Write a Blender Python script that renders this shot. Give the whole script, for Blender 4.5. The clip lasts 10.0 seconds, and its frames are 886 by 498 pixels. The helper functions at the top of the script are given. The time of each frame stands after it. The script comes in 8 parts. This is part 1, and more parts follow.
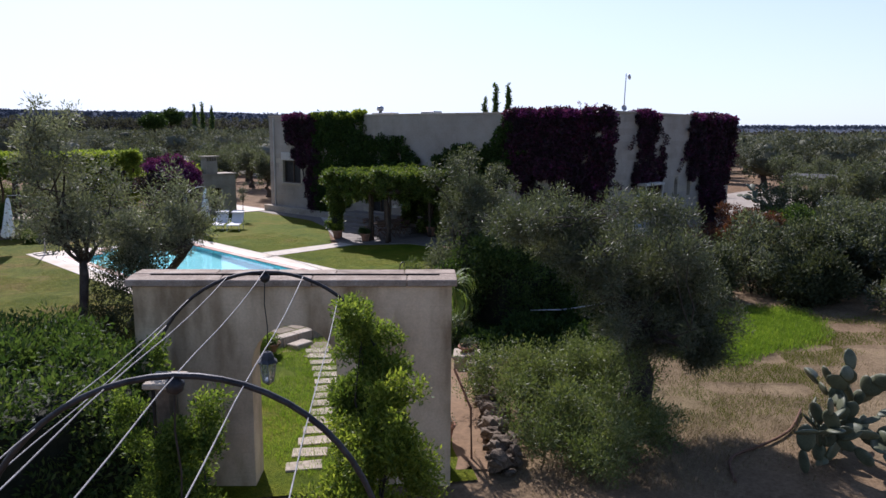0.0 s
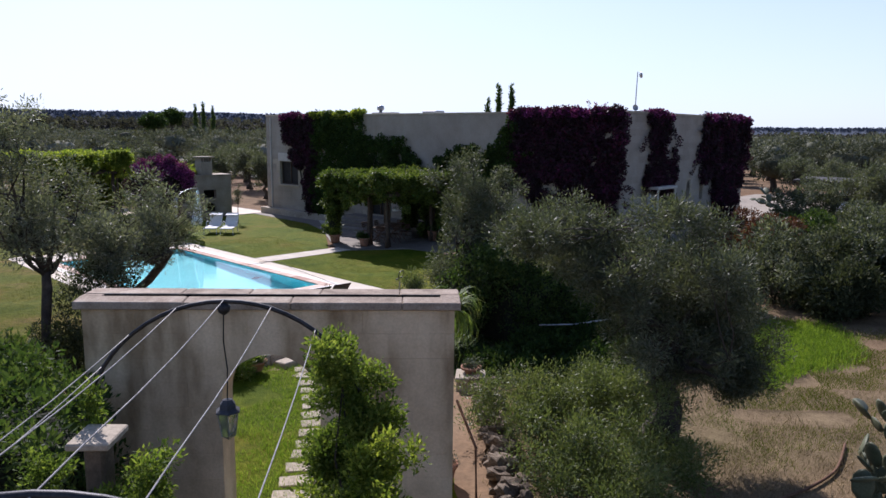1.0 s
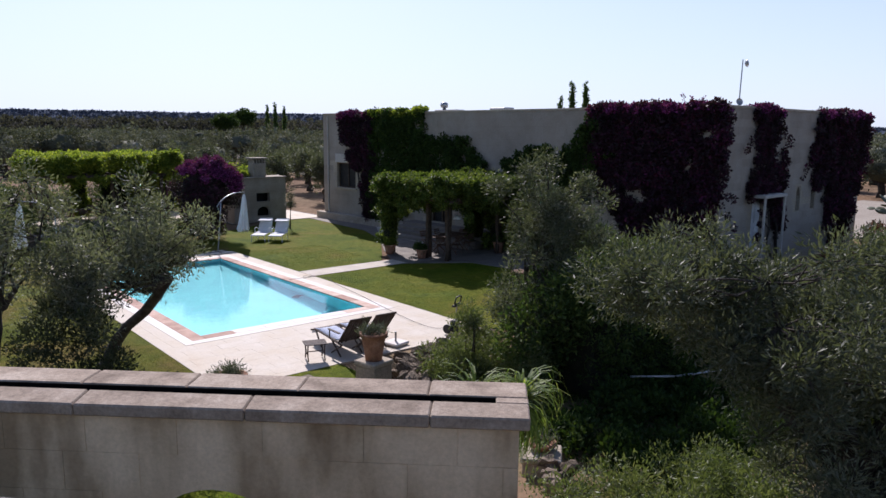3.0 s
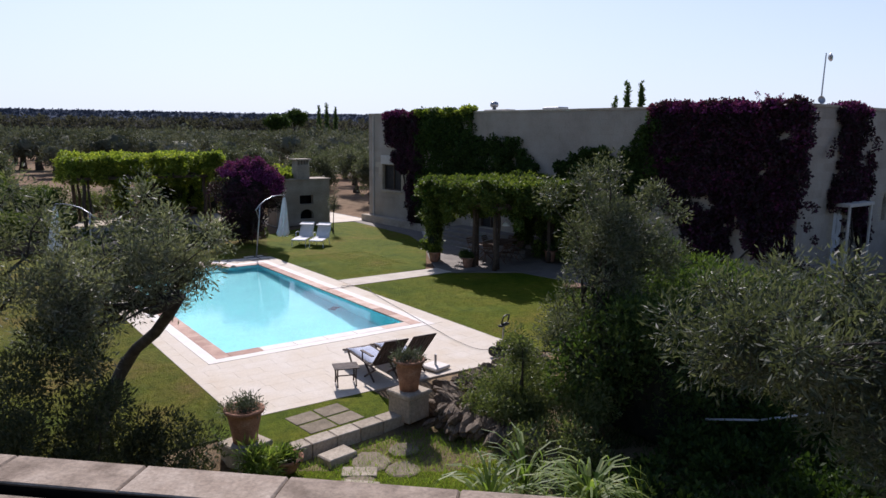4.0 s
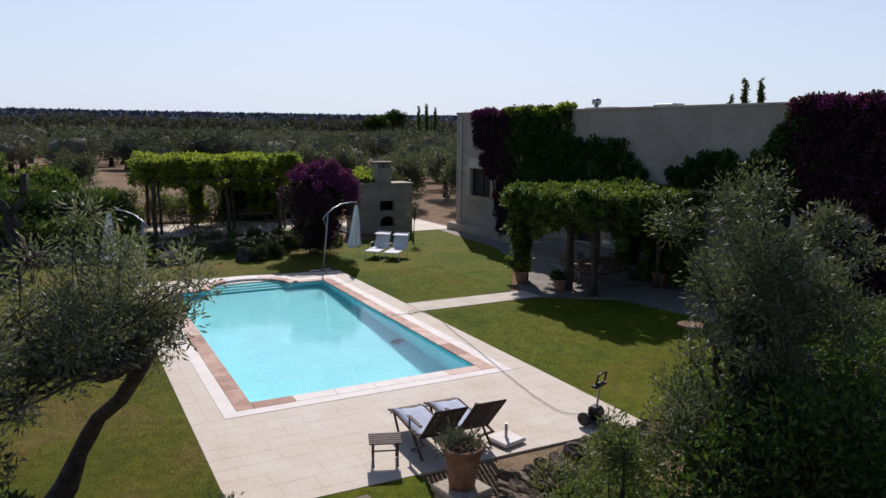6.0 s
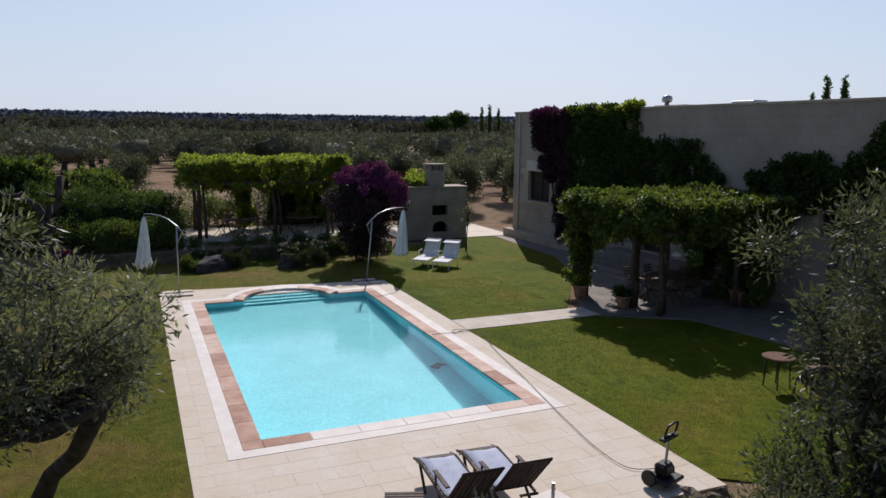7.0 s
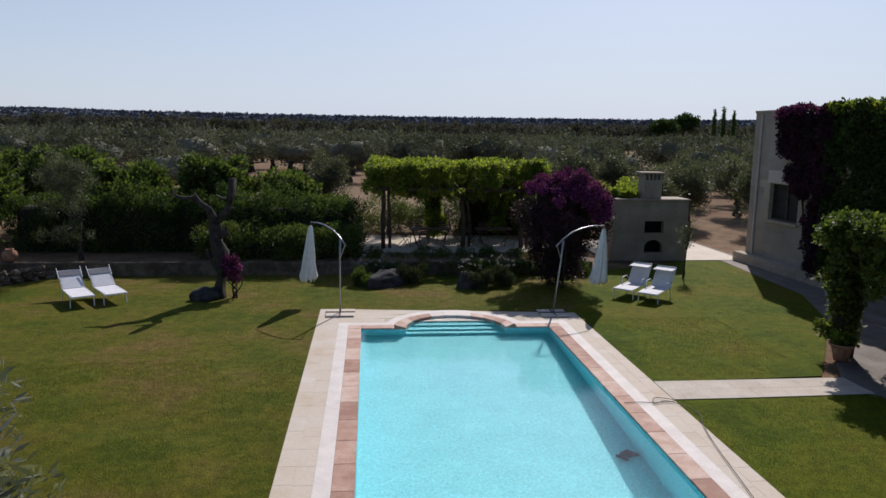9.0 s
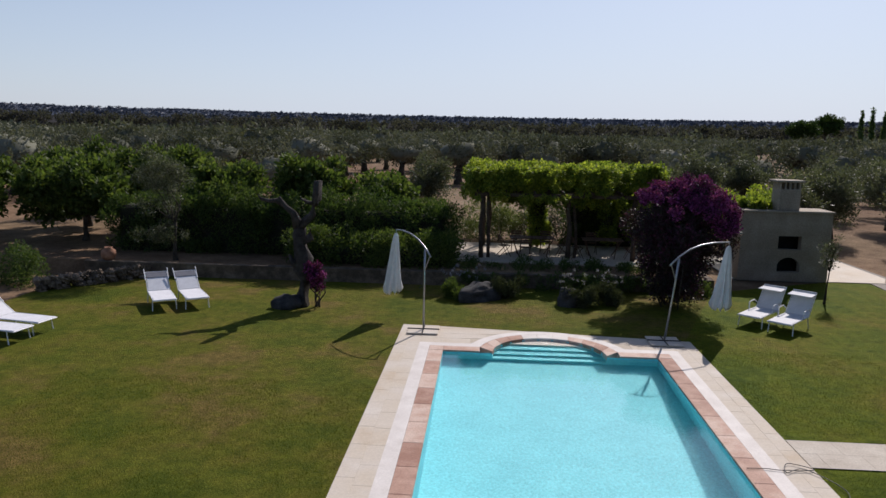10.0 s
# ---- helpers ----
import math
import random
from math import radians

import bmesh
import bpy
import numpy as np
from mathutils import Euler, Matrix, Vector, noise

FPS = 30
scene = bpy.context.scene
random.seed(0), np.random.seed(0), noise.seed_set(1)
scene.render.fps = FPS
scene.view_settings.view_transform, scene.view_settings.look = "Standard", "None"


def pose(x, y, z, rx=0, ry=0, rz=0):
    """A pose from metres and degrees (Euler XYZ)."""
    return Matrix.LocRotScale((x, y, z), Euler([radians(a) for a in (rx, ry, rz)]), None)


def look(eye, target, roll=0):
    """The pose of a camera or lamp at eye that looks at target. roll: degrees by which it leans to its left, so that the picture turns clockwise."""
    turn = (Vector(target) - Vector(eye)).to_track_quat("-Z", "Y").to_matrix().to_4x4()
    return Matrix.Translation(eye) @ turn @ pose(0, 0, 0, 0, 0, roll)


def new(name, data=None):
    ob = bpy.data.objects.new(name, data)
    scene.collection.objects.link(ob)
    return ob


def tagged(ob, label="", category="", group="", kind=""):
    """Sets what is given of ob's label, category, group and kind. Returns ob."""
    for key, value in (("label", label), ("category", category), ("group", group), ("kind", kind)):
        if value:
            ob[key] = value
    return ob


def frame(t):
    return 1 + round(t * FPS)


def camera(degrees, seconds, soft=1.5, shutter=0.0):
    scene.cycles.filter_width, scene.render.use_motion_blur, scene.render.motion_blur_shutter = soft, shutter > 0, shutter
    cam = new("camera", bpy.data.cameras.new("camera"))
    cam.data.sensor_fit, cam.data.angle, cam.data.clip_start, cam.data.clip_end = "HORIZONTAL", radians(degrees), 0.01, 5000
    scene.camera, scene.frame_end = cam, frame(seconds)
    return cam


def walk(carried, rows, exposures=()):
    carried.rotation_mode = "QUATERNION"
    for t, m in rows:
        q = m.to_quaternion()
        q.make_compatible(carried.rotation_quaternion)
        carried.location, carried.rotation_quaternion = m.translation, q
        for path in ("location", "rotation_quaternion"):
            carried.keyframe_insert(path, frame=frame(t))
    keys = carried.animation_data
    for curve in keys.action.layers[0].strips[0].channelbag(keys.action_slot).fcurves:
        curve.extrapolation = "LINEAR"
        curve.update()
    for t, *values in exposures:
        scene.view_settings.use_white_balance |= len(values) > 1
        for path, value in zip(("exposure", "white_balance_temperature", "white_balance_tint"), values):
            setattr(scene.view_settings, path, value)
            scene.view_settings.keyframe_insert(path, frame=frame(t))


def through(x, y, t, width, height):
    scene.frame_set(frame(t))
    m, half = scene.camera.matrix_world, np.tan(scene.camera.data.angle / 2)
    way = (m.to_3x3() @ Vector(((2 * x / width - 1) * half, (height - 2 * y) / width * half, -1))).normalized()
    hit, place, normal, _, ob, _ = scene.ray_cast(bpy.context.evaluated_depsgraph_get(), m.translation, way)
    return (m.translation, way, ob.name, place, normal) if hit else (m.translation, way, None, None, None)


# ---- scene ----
cam = camera(63.3, 10.0)
PATH = [
    (0, (-10.484, -21.497, 5.564), (-9.062, -20.127, 5.241), 0.4),
    (0.5, (-9.944, -20.974, 5.545), (-8.521, -19.607, 5.223), 0.6),
    (1, (-9.344, -20.406, 5.526), (-7.926, -19.032, 5.206), 0.6),
    (1.5, (-8.707, -19.776, 5.484), (-7.311, -18.38, 5.164), 0.7),
    (2, (-7.961, -19.104, 5.471), (-6.599, -17.675, 5.151), 0.7),
    (2.5, (-7.188, -18.419, 5.463), (-5.864, -16.954, 5.142), 0.6),
    (4, (-5.221, -16.356, 5.486), (-4.051, -14.766, 5.165), 0.6),
    (4.5, (-4.589, -15.657, 5.488), (-3.477, -14.027, 5.166), 0.7),
    (5, (-3.92, -14.925, 5.483), (-2.868, -13.255, 5.162), 0.7),
    (5.5, (-3.236, -14.152, 5.475), (-2.244, -12.445, 5.154), 0.7),
    (7, (-1.186, -11.67, 5.427), (-0.406, -9.856, 5.108), 0.6),
    (7.5, (-0.594, -10.738, 5.412), (0.051, -8.872, 5.094), 0.6),
    (8, (-0.06, -9.755, 5.397), (0.441, -7.845, 5.079), 0.7),
    (8.5, (0.425, -8.76, 5.382), (0.779, -6.818, 5.064), 0.8),
    (9, (0.862, -7.734, 5.375), (1.066, -5.77, 5.058), 0.9),
    (9.5, (1.252, -6.697, 5.371), (1.299, -4.723, 5.053), 1.0),
    (10, (1.614, -5.648, 5.368), (1.497, -3.677, 5.049), 1.2),
]
walk(cam, [(t, look(eye, target, roll)) for t, eye, target, roll in PATH],
     exposures=[(0, 0.52, 5950, 22), (2.5, 0.38, 6000, 22), (4.5, 0.24, 6180, 20), (7, -0.05, 6300, 18), (8.5, -0.11, 6300, 18), (10, -0.05, 6330, 18)])

# ---- light ----
SUN = Vector((0.5, 1.12, 1.0)).normalized()
elev = math.asin(SUN.z)
world = bpy.data.worlds.new("sky")
scene.world = world
world.use_nodes = True
wt = world.node_tree
wt.nodes.clear()
sky = wt.nodes.new("ShaderNodeTexSky")
sky.sky_type = "NISHITA"
sky.sun_disc = False
sky.sun_elevation = elev
sky.sun_rotation = math.atan2(SUN.x, SUN.y)
sky.altitude = 50
sky.air_density = 1.0
sky.dust_density = 0.8
sky.ozone_density = 2.0
bg = wt.nodes.new("ShaderNodeBackground")
bg.inputs["Strength"].default_value = 0.1
out = wt.nodes.new("ShaderNodeOutputWorld")
haze = wt.nodes.new("ShaderNodeMix")
haze.data_type = "RGBA"
# haze lies along the horizon and thins out overhead
way = wt.nodes.new("ShaderNodeTexCoord")
split = wt.nodes.new("ShaderNodeSeparateXYZ")
wt.links.new(way.outputs["Generated"], split.inputs[0])
thin = wt.nodes.new("ShaderNodeMapRange")
thin.inputs["From Min"].default_value = 0.0
thin.inputs["From Max"].default_value = 0.5
thin.inputs["To Min"].default_value = 0.9
thin.inputs["To Max"].default_value = 0.0
wt.links.new(split.outputs[2], thin.inputs["Value"])
# haze glows towards the sun and is clear behind
turn = wt.nodes.new("ShaderNodeVectorMath")
turn.operation = "DOT_PRODUCT"
turn.inputs[1].default_value = tuple(Vector((SUN.x, SUN.y, 0)).normalized())
wt.links.new(way.outputs["Generated"], turn.inputs[0])
toward_sun = wt.nodes.new("ShaderNodeMapRange")
toward_sun.inputs["From Min"].default_value = -0.5
toward_sun.inputs["From Max"].default_value = 0.9
toward_sun.inputs["To Min"].default_value = 0.0
toward_sun.inputs["To Max"].default_value = 1.0
wt.links.new(turn.outputs["Value"], toward_sun.inputs["Value"])
both = wt.nodes.new("ShaderNodeMath")
both.operation = "MULTIPLY"
wt.links.new(thin.outputs[0], both.inputs[0])
wt.links.new(toward_sun.outputs[0], both.inputs[1])
wt.links.new(both.outputs[0], haze.inputs[0])
haze.inputs[7].default_value = (5.95, 7.05, 8.15, 1)
clear = wt.nodes.new("ShaderNodeVectorMath")
clear.operation = "SCALE"
clear.inputs["Scale"].default_value = 0.95
wt.links.new(sky.outputs[0], clear.inputs[0])
wt.links.new(clear.outputs[0], haze.inputs[6])
wt.links.new(haze.outputs[2], bg.inputs[0])
wt.links.new(bg.outputs[0], out.inputs[0])
sun_data = bpy.data.lights.new("sun", "SUN")
sun_data.energy = 4.5
sun_data.angle = radians(0.6)
sun_data.color = (1.0, 0.95, 0.86)
sun = new("sun", sun_data)
sun.matrix_world = look((0, 0, 40), (-SUN.x, -SUN.y, 40 - SUN.z))
scene.view_settings.exposure = 0.0

# ---- materials ----
def base_mat(name):
    m = bpy.data.materials.new(name)
    m.use_nodes = True
    nt = m.node_tree
    b = nt.nodes["Principled BSDF"]
    return m, nt, b


def ramp_of(nt, stops):
    r = nt.nodes.new("ShaderNodeValToRGB")
    cr = r.color_ramp
    cr.elements[0].position, cr.elements[0].color = stops[0][0], (*stops[0][1], 1)
    cr.elements[1].position, cr.elements[1].color = stops[-1][0], (*stops[-1][1], 1)
    for p, c in stops[1:-1]:
        e = cr.elements.new(p)
        e.color = (*c, 1)
    return r


def noise_of(nt, scale, detail=4.0, rough=0.6, coord="Object"):
    tc = nt.nodes.new("ShaderNodeTexCoord")
    n = nt.nodes.new("ShaderNodeTexNoise")
    n.inputs["Scale"].default_value = scale
    n.inputs["Detail"].default_value = detail
    n.inputs["Roughness"].default_value = rough
    nt.links.new(tc.outputs[coord], n.inputs["Vector"])
    return n


def mix_rgb(nt, mode, fac, a, b):
    m = nt.nodes.new("ShaderNodeMix")
    m.data_type, m.blend_type = "RGBA", mode
    for key, v in ((0, fac), (6, a), (7, b)):
        if isinstance(v, bpy.types.NodeSocket):
            nt.links.new(v, m.inputs[key])
        elif key == 0:
            m.inputs[0].default_value = v
        else:
            m.inputs[key].default_value = (*v, 1)
    return m.outputs[2]


def surface(name, stops, scale=2.0, fine=40.0, rough=0.8, bump=0.3, metal=0.0, piece=0.0, grain=0.35, spec=0.3):
    """Two scales of mottling, fine bump; piece: how much each object differs."""
    m, nt, b = base_mat(name)
    n1 = noise_of(nt, scale)
    r = ramp_of(nt, stops)
    n2 = noise_of(nt, fine, 5.0, 0.7)
    r2 = ramp_of(nt, [(0.3, (1 - grain,) * 3), (0.7, (1 + grain * 0.4,) * 3)])
    if piece > 0:
        info = nt.nodes.new("ShaderNodeObjectInfo")
        add = nt.nodes.new("ShaderNodeMath")
        add.operation = "MULTIPLY_ADD"
        nt.links.new(info.outputs["Random"], add.inputs[0])
        add.inputs[1].default_value = piece
        sub = nt.nodes.new("ShaderNodeMath")
        sub.operation = "SUBTRACT"
        nt.links.new(n1.outputs[0], sub.inputs[0])
        sub.inputs[1].default_value = piece / 2
        nt.links.new(sub.outputs[0], add.inputs[2])
        nt.links.new(add.outputs[0], r.inputs[0])
    else:
        nt.links.new(n1.outputs[0], r.inputs[0])
    nt.links.new(n2.outputs[0], r2.inputs[0])
    nt.links.new(mix_rgb(nt, "MULTIPLY", 1.0, r.outputs[0], r2.outputs[0]), b.inputs["Base Color"])
    b.inputs["Roughness"].default_value = rough
    b.inputs["Metallic"].default_value = metal
    b.inputs["Specular IOR Level"].default_value = spec
    if bump:
        bp = nt.nodes.new("ShaderNodeBump")
        bp.inputs["Strength"].default_value = bump
        bp.inputs["Distance"].default_value = 0.02
        nt.links.new(n2.outputs[0], bp.inputs["Height"])
        nt.links.new(bp.outputs[0], b.inputs["Normal"])
    return m


def leaf_mat(name, stops, rough=0.45, through=0.3, glow=1.6, spec=0.4, patch=0.6, deep=0.8, each=0.0):
    """Leaves: each one its own tone, larger patches of tone, light shining through."""
    m, nt, b = base_mat(name)
    geo = nt.nodes.new("ShaderNodeNewGeometry")
    n = noise_of(nt, patch, 3.0)
    add = nt.nodes.new("ShaderNodeMath")
    add.operation = "MULTIPLY_ADD"
    nt.links.new(geo.outputs["Random Per Island"], add.inputs[0])
    add.inputs[1].default_value = 0.6
    sub = nt.nodes.new("ShaderNodeMath")
    sub.operation = "MULTIPLY_ADD"
    nt.links.new(n.outputs[0], sub.inputs[0])
    sub.inputs[1].default_value = 0.9
    sub.inputs[2].default_value = -0.25
    nt.links.new(sub.outputs[0], add.inputs[2])
    r = ramp_of(nt, [(p, tuple(deep * x for x in c)) for p, c in stops])
    tone = add.outputs[0]
    if each:
        info = nt.nodes.new("ShaderNodeObjectInfo")
        own = nt.nodes.new("ShaderNodeMath")
        own.operation = "MULTIPLY_ADD"
        nt.links.new(info.outputs["Random"], own.inputs[0])
        own.inputs[1].default_value = each
        nt.links.new(tone, own.inputs[2])
        less = nt.nodes.new("ShaderNodeMath")
        less.operation = "SUBTRACT"
        nt.links.new(own.outputs[0], less.inputs[0])
        less.inputs[1].default_value = each / 2
        tone = less.outputs[0]
    nt.links.new(tone, r.inputs[0])
    nt.links.new(r.outputs[0], b.inputs["Base Color"])
    b.inputs["Roughness"].default_value = rough
    b.inputs["Specular IOR Level"].default_value = spec * 0.7
    tr = nt.nodes.new("ShaderNodeBsdfTranslucent")
    nt.links.new(mix_rgb(nt, "MULTIPLY", 1.0, r.outputs[0], (glow, glow * 1.05, glow * 0.5)), tr.inputs[0])
    mix = nt.nodes.new("ShaderNodeMixShader")
    mix.inputs[0].default_value = through
    nt.links.new(b.outputs[0], mix.inputs[1])
    nt.links.new(tr.outputs[0], mix.inputs[2])
    nt.links.new(mix.outputs[0], nt.nodes["Material Output"].inputs[0])
    return m


M = {}
M["house"] = surface("house_limestone", [(0.3, (0.33, 0.275, 0.205)), (0.55, (0.45, 0.385, 0.295)), (0.75, (0.51, 0.445, 0.355))], 0.6, 14, 0.9, 0.25)
M["block"] = surface("limestone_block", [(0.3, (0.33, 0.275, 0.205)), (0.55, (0.43, 0.365, 0.28)), (0.75, (0.49, 0.42, 0.335))], 1.2, 18, 0.9, 0.3, piece=0.25)
M["coping"] = surface("weathered_coping_stone", [(0.25, (0.17, 0.125, 0.09)), (0.5, (0.345, 0.27, 0.205)), (0.72, (0.48, 0.395, 0.315))], 3.0, 30, 0.9, 0.4, piece=0.15)
# darker mesh fabric, with the headrest's shade put into its colour
M["shaded_mesh"] = surface("shaded_mesh_fabric", [(0.3, (0.16, 0.16, 0.18)), (0.7, (0.24, 0.24, 0.26))], 5, 120, 0.8, 0.15, grain=0.15)
M["path"] = surface("pale_path_stone", [(0.25, (0.42, 0.36, 0.285)), (0.5, (0.52, 0.455, 0.37)), (0.75, (0.6, 0.54, 0.45))], 1.6, 30, 0.8, 0.15, piece=0.12, grain=0.25)
M["deck"] = surface("cream_paving_stone", [(0.25, (0.53, 0.43, 0.315)), (0.42, (0.58, 0.50, 0.395)), (0.6, (0.60, 0.53, 0.44)), (0.78, (0.65, 0.59, 0.51))], 0.9, 26, 0.8, 0.12, piece=0.12, grain=0.12)
# pale terrace stone darkened, the shade under the pergola put into its colour
M["terrace"] = surface("shade_toned_terrace_stone", [(0.25, (0.12, 0.10, 0.085)), (0.5, (0.17, 0.145, 0.12)), (0.75, (0.22, 0.19, 0.16))], 1.6, 30, 0.8, 0.15, piece=0.3, grain=0.2)
M["bed"] = surface("paving_bed", [(0.3, (0.52, 0.44, 0.34)), (0.7, (0.62, 0.54, 0.43))], 3, 50, 0.9, 0.2)
M["white"] = surface("white_border_stone", [(0.3, (0.62, 0.565, 0.51)), (0.7, (0.74, 0.69, 0.635))], 2, 30, 0.7, 0.1, grain=0.12)
M["cotto"] = surface("terracotta_coping", [(0.2, (0.34, 0.18, 0.125)), (0.5, (0.50, 0.31, 0.23)), (0.8, (0.64, 0.48, 0.385))], 2.2, 30, 0.75, 0.15, piece=0.6, grain=0.25)
# strong fine grain paints the sparkle of ripple light on the pool floor
M["liner"] = surface("pool_liner", [(0.3, (0.19, 0.64, 0.71)), (0.7, (0.225, 0.72, 0.785))], 1.2, 22, 0.6, 0.05, grain=0.34)
M["earth"] = surface("dry_earth", [(0.3, (0.16, 0.095, 0.05)), (0.5, (0.25, 0.16, 0.09)), (0.7, (0.33, 0.25, 0.15))], 0.15, 6, 0.95, 0.5)
M["soil"] = surface("garden_soil", [(0.3, (0.10, 0.065, 0.04)), (0.5, (0.21, 0.145, 0.095)), (0.7, (0.33, 0.25, 0.18))], 0.9, 22, 0.95, 0.6)
M["rubble"] = surface("rubble_stone", [(0.3, (0.085, 0.064, 0.045)), (0.5, (0.165, 0.126, 0.09)), (0.75, (0.28, 0.222, 0.165))], 2.5, 22, 0.95, 0.6, piece=0.3)
M["slab"] = surface("stepping_stone", [(0.3, (0.14, 0.112, 0.072)), (0.7, (0.26, 0.21, 0.145))], 2.5, 26, 0.9, 0.3, piece=0.3)
M["rock"] = surface("dark_rock", [(0.3, (0.022, 0.022, 0.024)), (0.7, (0.075, 0.072, 0.07))], 3, 18, 0.9, 0.6)
M["bark"] = surface("olive_bark", [(0.3, (0.03, 0.024, 0.02)), (0.6, (0.075, 0.062, 0.05)), (0.8, (0.12, 0.10, 0.085))], 6, 40, 0.95, 0.8)
M["dead"] = surface("dead_wood", [(0.3, (0.022, 0.018, 0.017)), (0.7, (0.075, 0.064, 0.058))], 6, 40, 0.95, 0.8)
M["iron"] = surface("dark_iron", [(0.3, (0.03, 0.03, 0.033)), (0.7, (0.07, 0.07, 0.075))], 10, 60, 0.5, 0.1, metal=0.6)
M["wire"] = surface("galvanised_cable", [(0.3, (0.20, 0.195, 0.19)), (0.7, (0.42, 0.41, 0.40))], 14, 90, 0.8, 0.2)
M["steel"] = surface("grey_steel", [(0.3, (0.30, 0.31, 0.33)), (0.7, (0.42, 0.43, 0.45))], 8, 60, 0.35, 0.05, metal=0.7)
M["lead"] = surface("blue_grey_lead", [(0.3, (0.035, 0.038, 0.046)), (0.7, (0.075, 0.08, 0.092))], 8, 60, 0.85, 0.1)
M["fabric"] = surface("white_canvas", [(0.3, (0.68, 0.67, 0.65)), (0.7, (0.82, 0.81, 0.79))], 5, 90, 0.9, 0.2, grain=0.12)
M["mesh"] = surface("white_mesh_fabric", [(0.3, (0.66, 0.66, 0.67)), (0.7, (0.78, 0.78, 0.79))], 5, 120, 0.8, 0.15, grain=0.15)
M["frame"] = surface("white_metal_frame", [(0.3, (0.72, 0.72, 0.72)), (0.7, (0.82, 0.82, 0.82))], 8, 80, 0.4, 0.02, grain=0.08)
M["teak"] = surface("weathered_dark_teak", [(0.3, (0.045, 0.03, 0.024)), (0.7, (0.11, 0.075, 0.06))], 8, 60, 0.7, 0.3, piece=0.2)
M["towel"] = surface("pale_blue_towel", [(0.3, (0.42, 0.46, 0.58)), (0.7, (0.56, 0.60, 0.70))], 6, 120, 0.95, 0.4)
M["terra"] = surface("terracotta_pot", [(0.3, (0.26, 0.12, 0.07)), (0.6, (0.40, 0.21, 0.13)), (0.8, (0.50, 0.33, 0.24))], 5, 40, 0.85, 0.25)
M["black"] = surface("black_plastic", [(0.3, (0.012, 0.012, 0.013)), (0.7, (0.03, 0.03, 0.03))], 8, 60, 0.45, 0.05)
M["pipe"] = surface("pale_plastic_pipe", [(0.3, (0.5, 0.5, 0.5)), (0.7, (0.65, 0.65, 0.65))], 8, 60, 0.5, 0.05)
M["rust"] = surface("rusty_bar", [(0.3, (0.10, 0.05, 0.03)), (0.7, (0.20, 0.11, 0.07))], 8, 60, 0.9, 0.2)
# near-black paint for the shade of a deep slot
M["slot"] = surface("shade_black_slot", [(0.3, (0.006, 0.006, 0.006)), (0.7, (0.014, 0.013, 0.012))], 6, 40, 1.0, 0.1, spec=0.0)
M["dark"] = surface("dark_opening", [(0.3, (0.012, 0.011, 0.011)), (0.7, (0.03, 0.028, 0.026))], 4, 30, 0.7, 0.1)
M["timber"] = surface("dark_timber", [(0.3, (0.05, 0.033, 0.022)), (0.7, (0.12, 0.085, 0.06))], 6, 50, 0.85, 0.4)
M["wood"] = surface("brown_garden_wood", [(0.3, (0.075, 0.038, 0.022)), (0.7, (0.16, 0.09, 0.055))], 6, 50, 0.7, 0.3)
M["wicker"] = surface("brown_wicker", [(0.3, (0.035, 0.02, 0.015)), (0.7, (0.085, 0.05, 0.038))], 30, 120, 0.8, 0.8)
M["cactus"] = surface("cactus_skin", [(0.3, (0.075, 0.085, 0.048)), (0.6, (0.135, 0.15, 0.092)), (0.8, (0.21, 0.215, 0.145))], 5, 50, 0.55, 0.15)
# near-black colour standing for the shade inside dense foliage
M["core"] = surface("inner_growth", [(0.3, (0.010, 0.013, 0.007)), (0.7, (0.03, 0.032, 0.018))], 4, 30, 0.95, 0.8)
M["render"] = surface("pale_render", [(0.3, (0.50, 0.46, 0.40)), (0.7, (0.62, 0.58, 0.52))], 1.5, 30, 0.9, 0.15)
M["paint"] = surface("white_painted_wood", [(0.3, (0.62, 0.62, 0.62)), (0.7, (0.75, 0.75, 0.75))], 3, 40, 0.6, 0.1)
M["asphalt"] = surface("pale_track", [(0.3, (0.30, 0.255, 0.205)), (0.7, (0.40, 0.35, 0.29))], 0.3, 8, 0.95, 0.3)

M["olive"] = leaf_mat("olive_leaf", [(0.1, (0.048, 0.060, 0.036)), (0.5, (0.105, 0.120, 0.078)), (0.8, (0.185, 0.195, 0.14)), (1.0, (0.31, 0.315, 0.25))], 0.5, 0.28, 1.5, 0.25, deep=0.8)
M["olive_pale"] = leaf_mat("pale_olive_leaf", [(0.1, (0.056, 0.064, 0.046)), (0.5, (0.115, 0.125, 0.094)), (0.8, (0.19, 0.195, 0.155)), (1.0, (0.30, 0.30, 0.25))], 0.5, 0.3, 1.6, 0.2, deep=1.12)
M["grove"] = leaf_mat("grove_leaf", [(0.1, (0.045, 0.050, 0.034)), (0.5, (0.100, 0.105, 0.072)), (1.0, (0.19, 0.19, 0.145))], 0.8, 0.14, 1.3, 0.1, 0.12, deep=1.08, each=0.7)
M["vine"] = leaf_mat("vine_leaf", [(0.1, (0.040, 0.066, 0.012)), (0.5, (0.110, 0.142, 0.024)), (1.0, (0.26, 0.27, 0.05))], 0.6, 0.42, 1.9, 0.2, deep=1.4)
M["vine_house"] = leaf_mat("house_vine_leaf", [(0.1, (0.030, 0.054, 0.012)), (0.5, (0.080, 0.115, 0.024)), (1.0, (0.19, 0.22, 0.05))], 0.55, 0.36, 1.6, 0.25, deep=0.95)
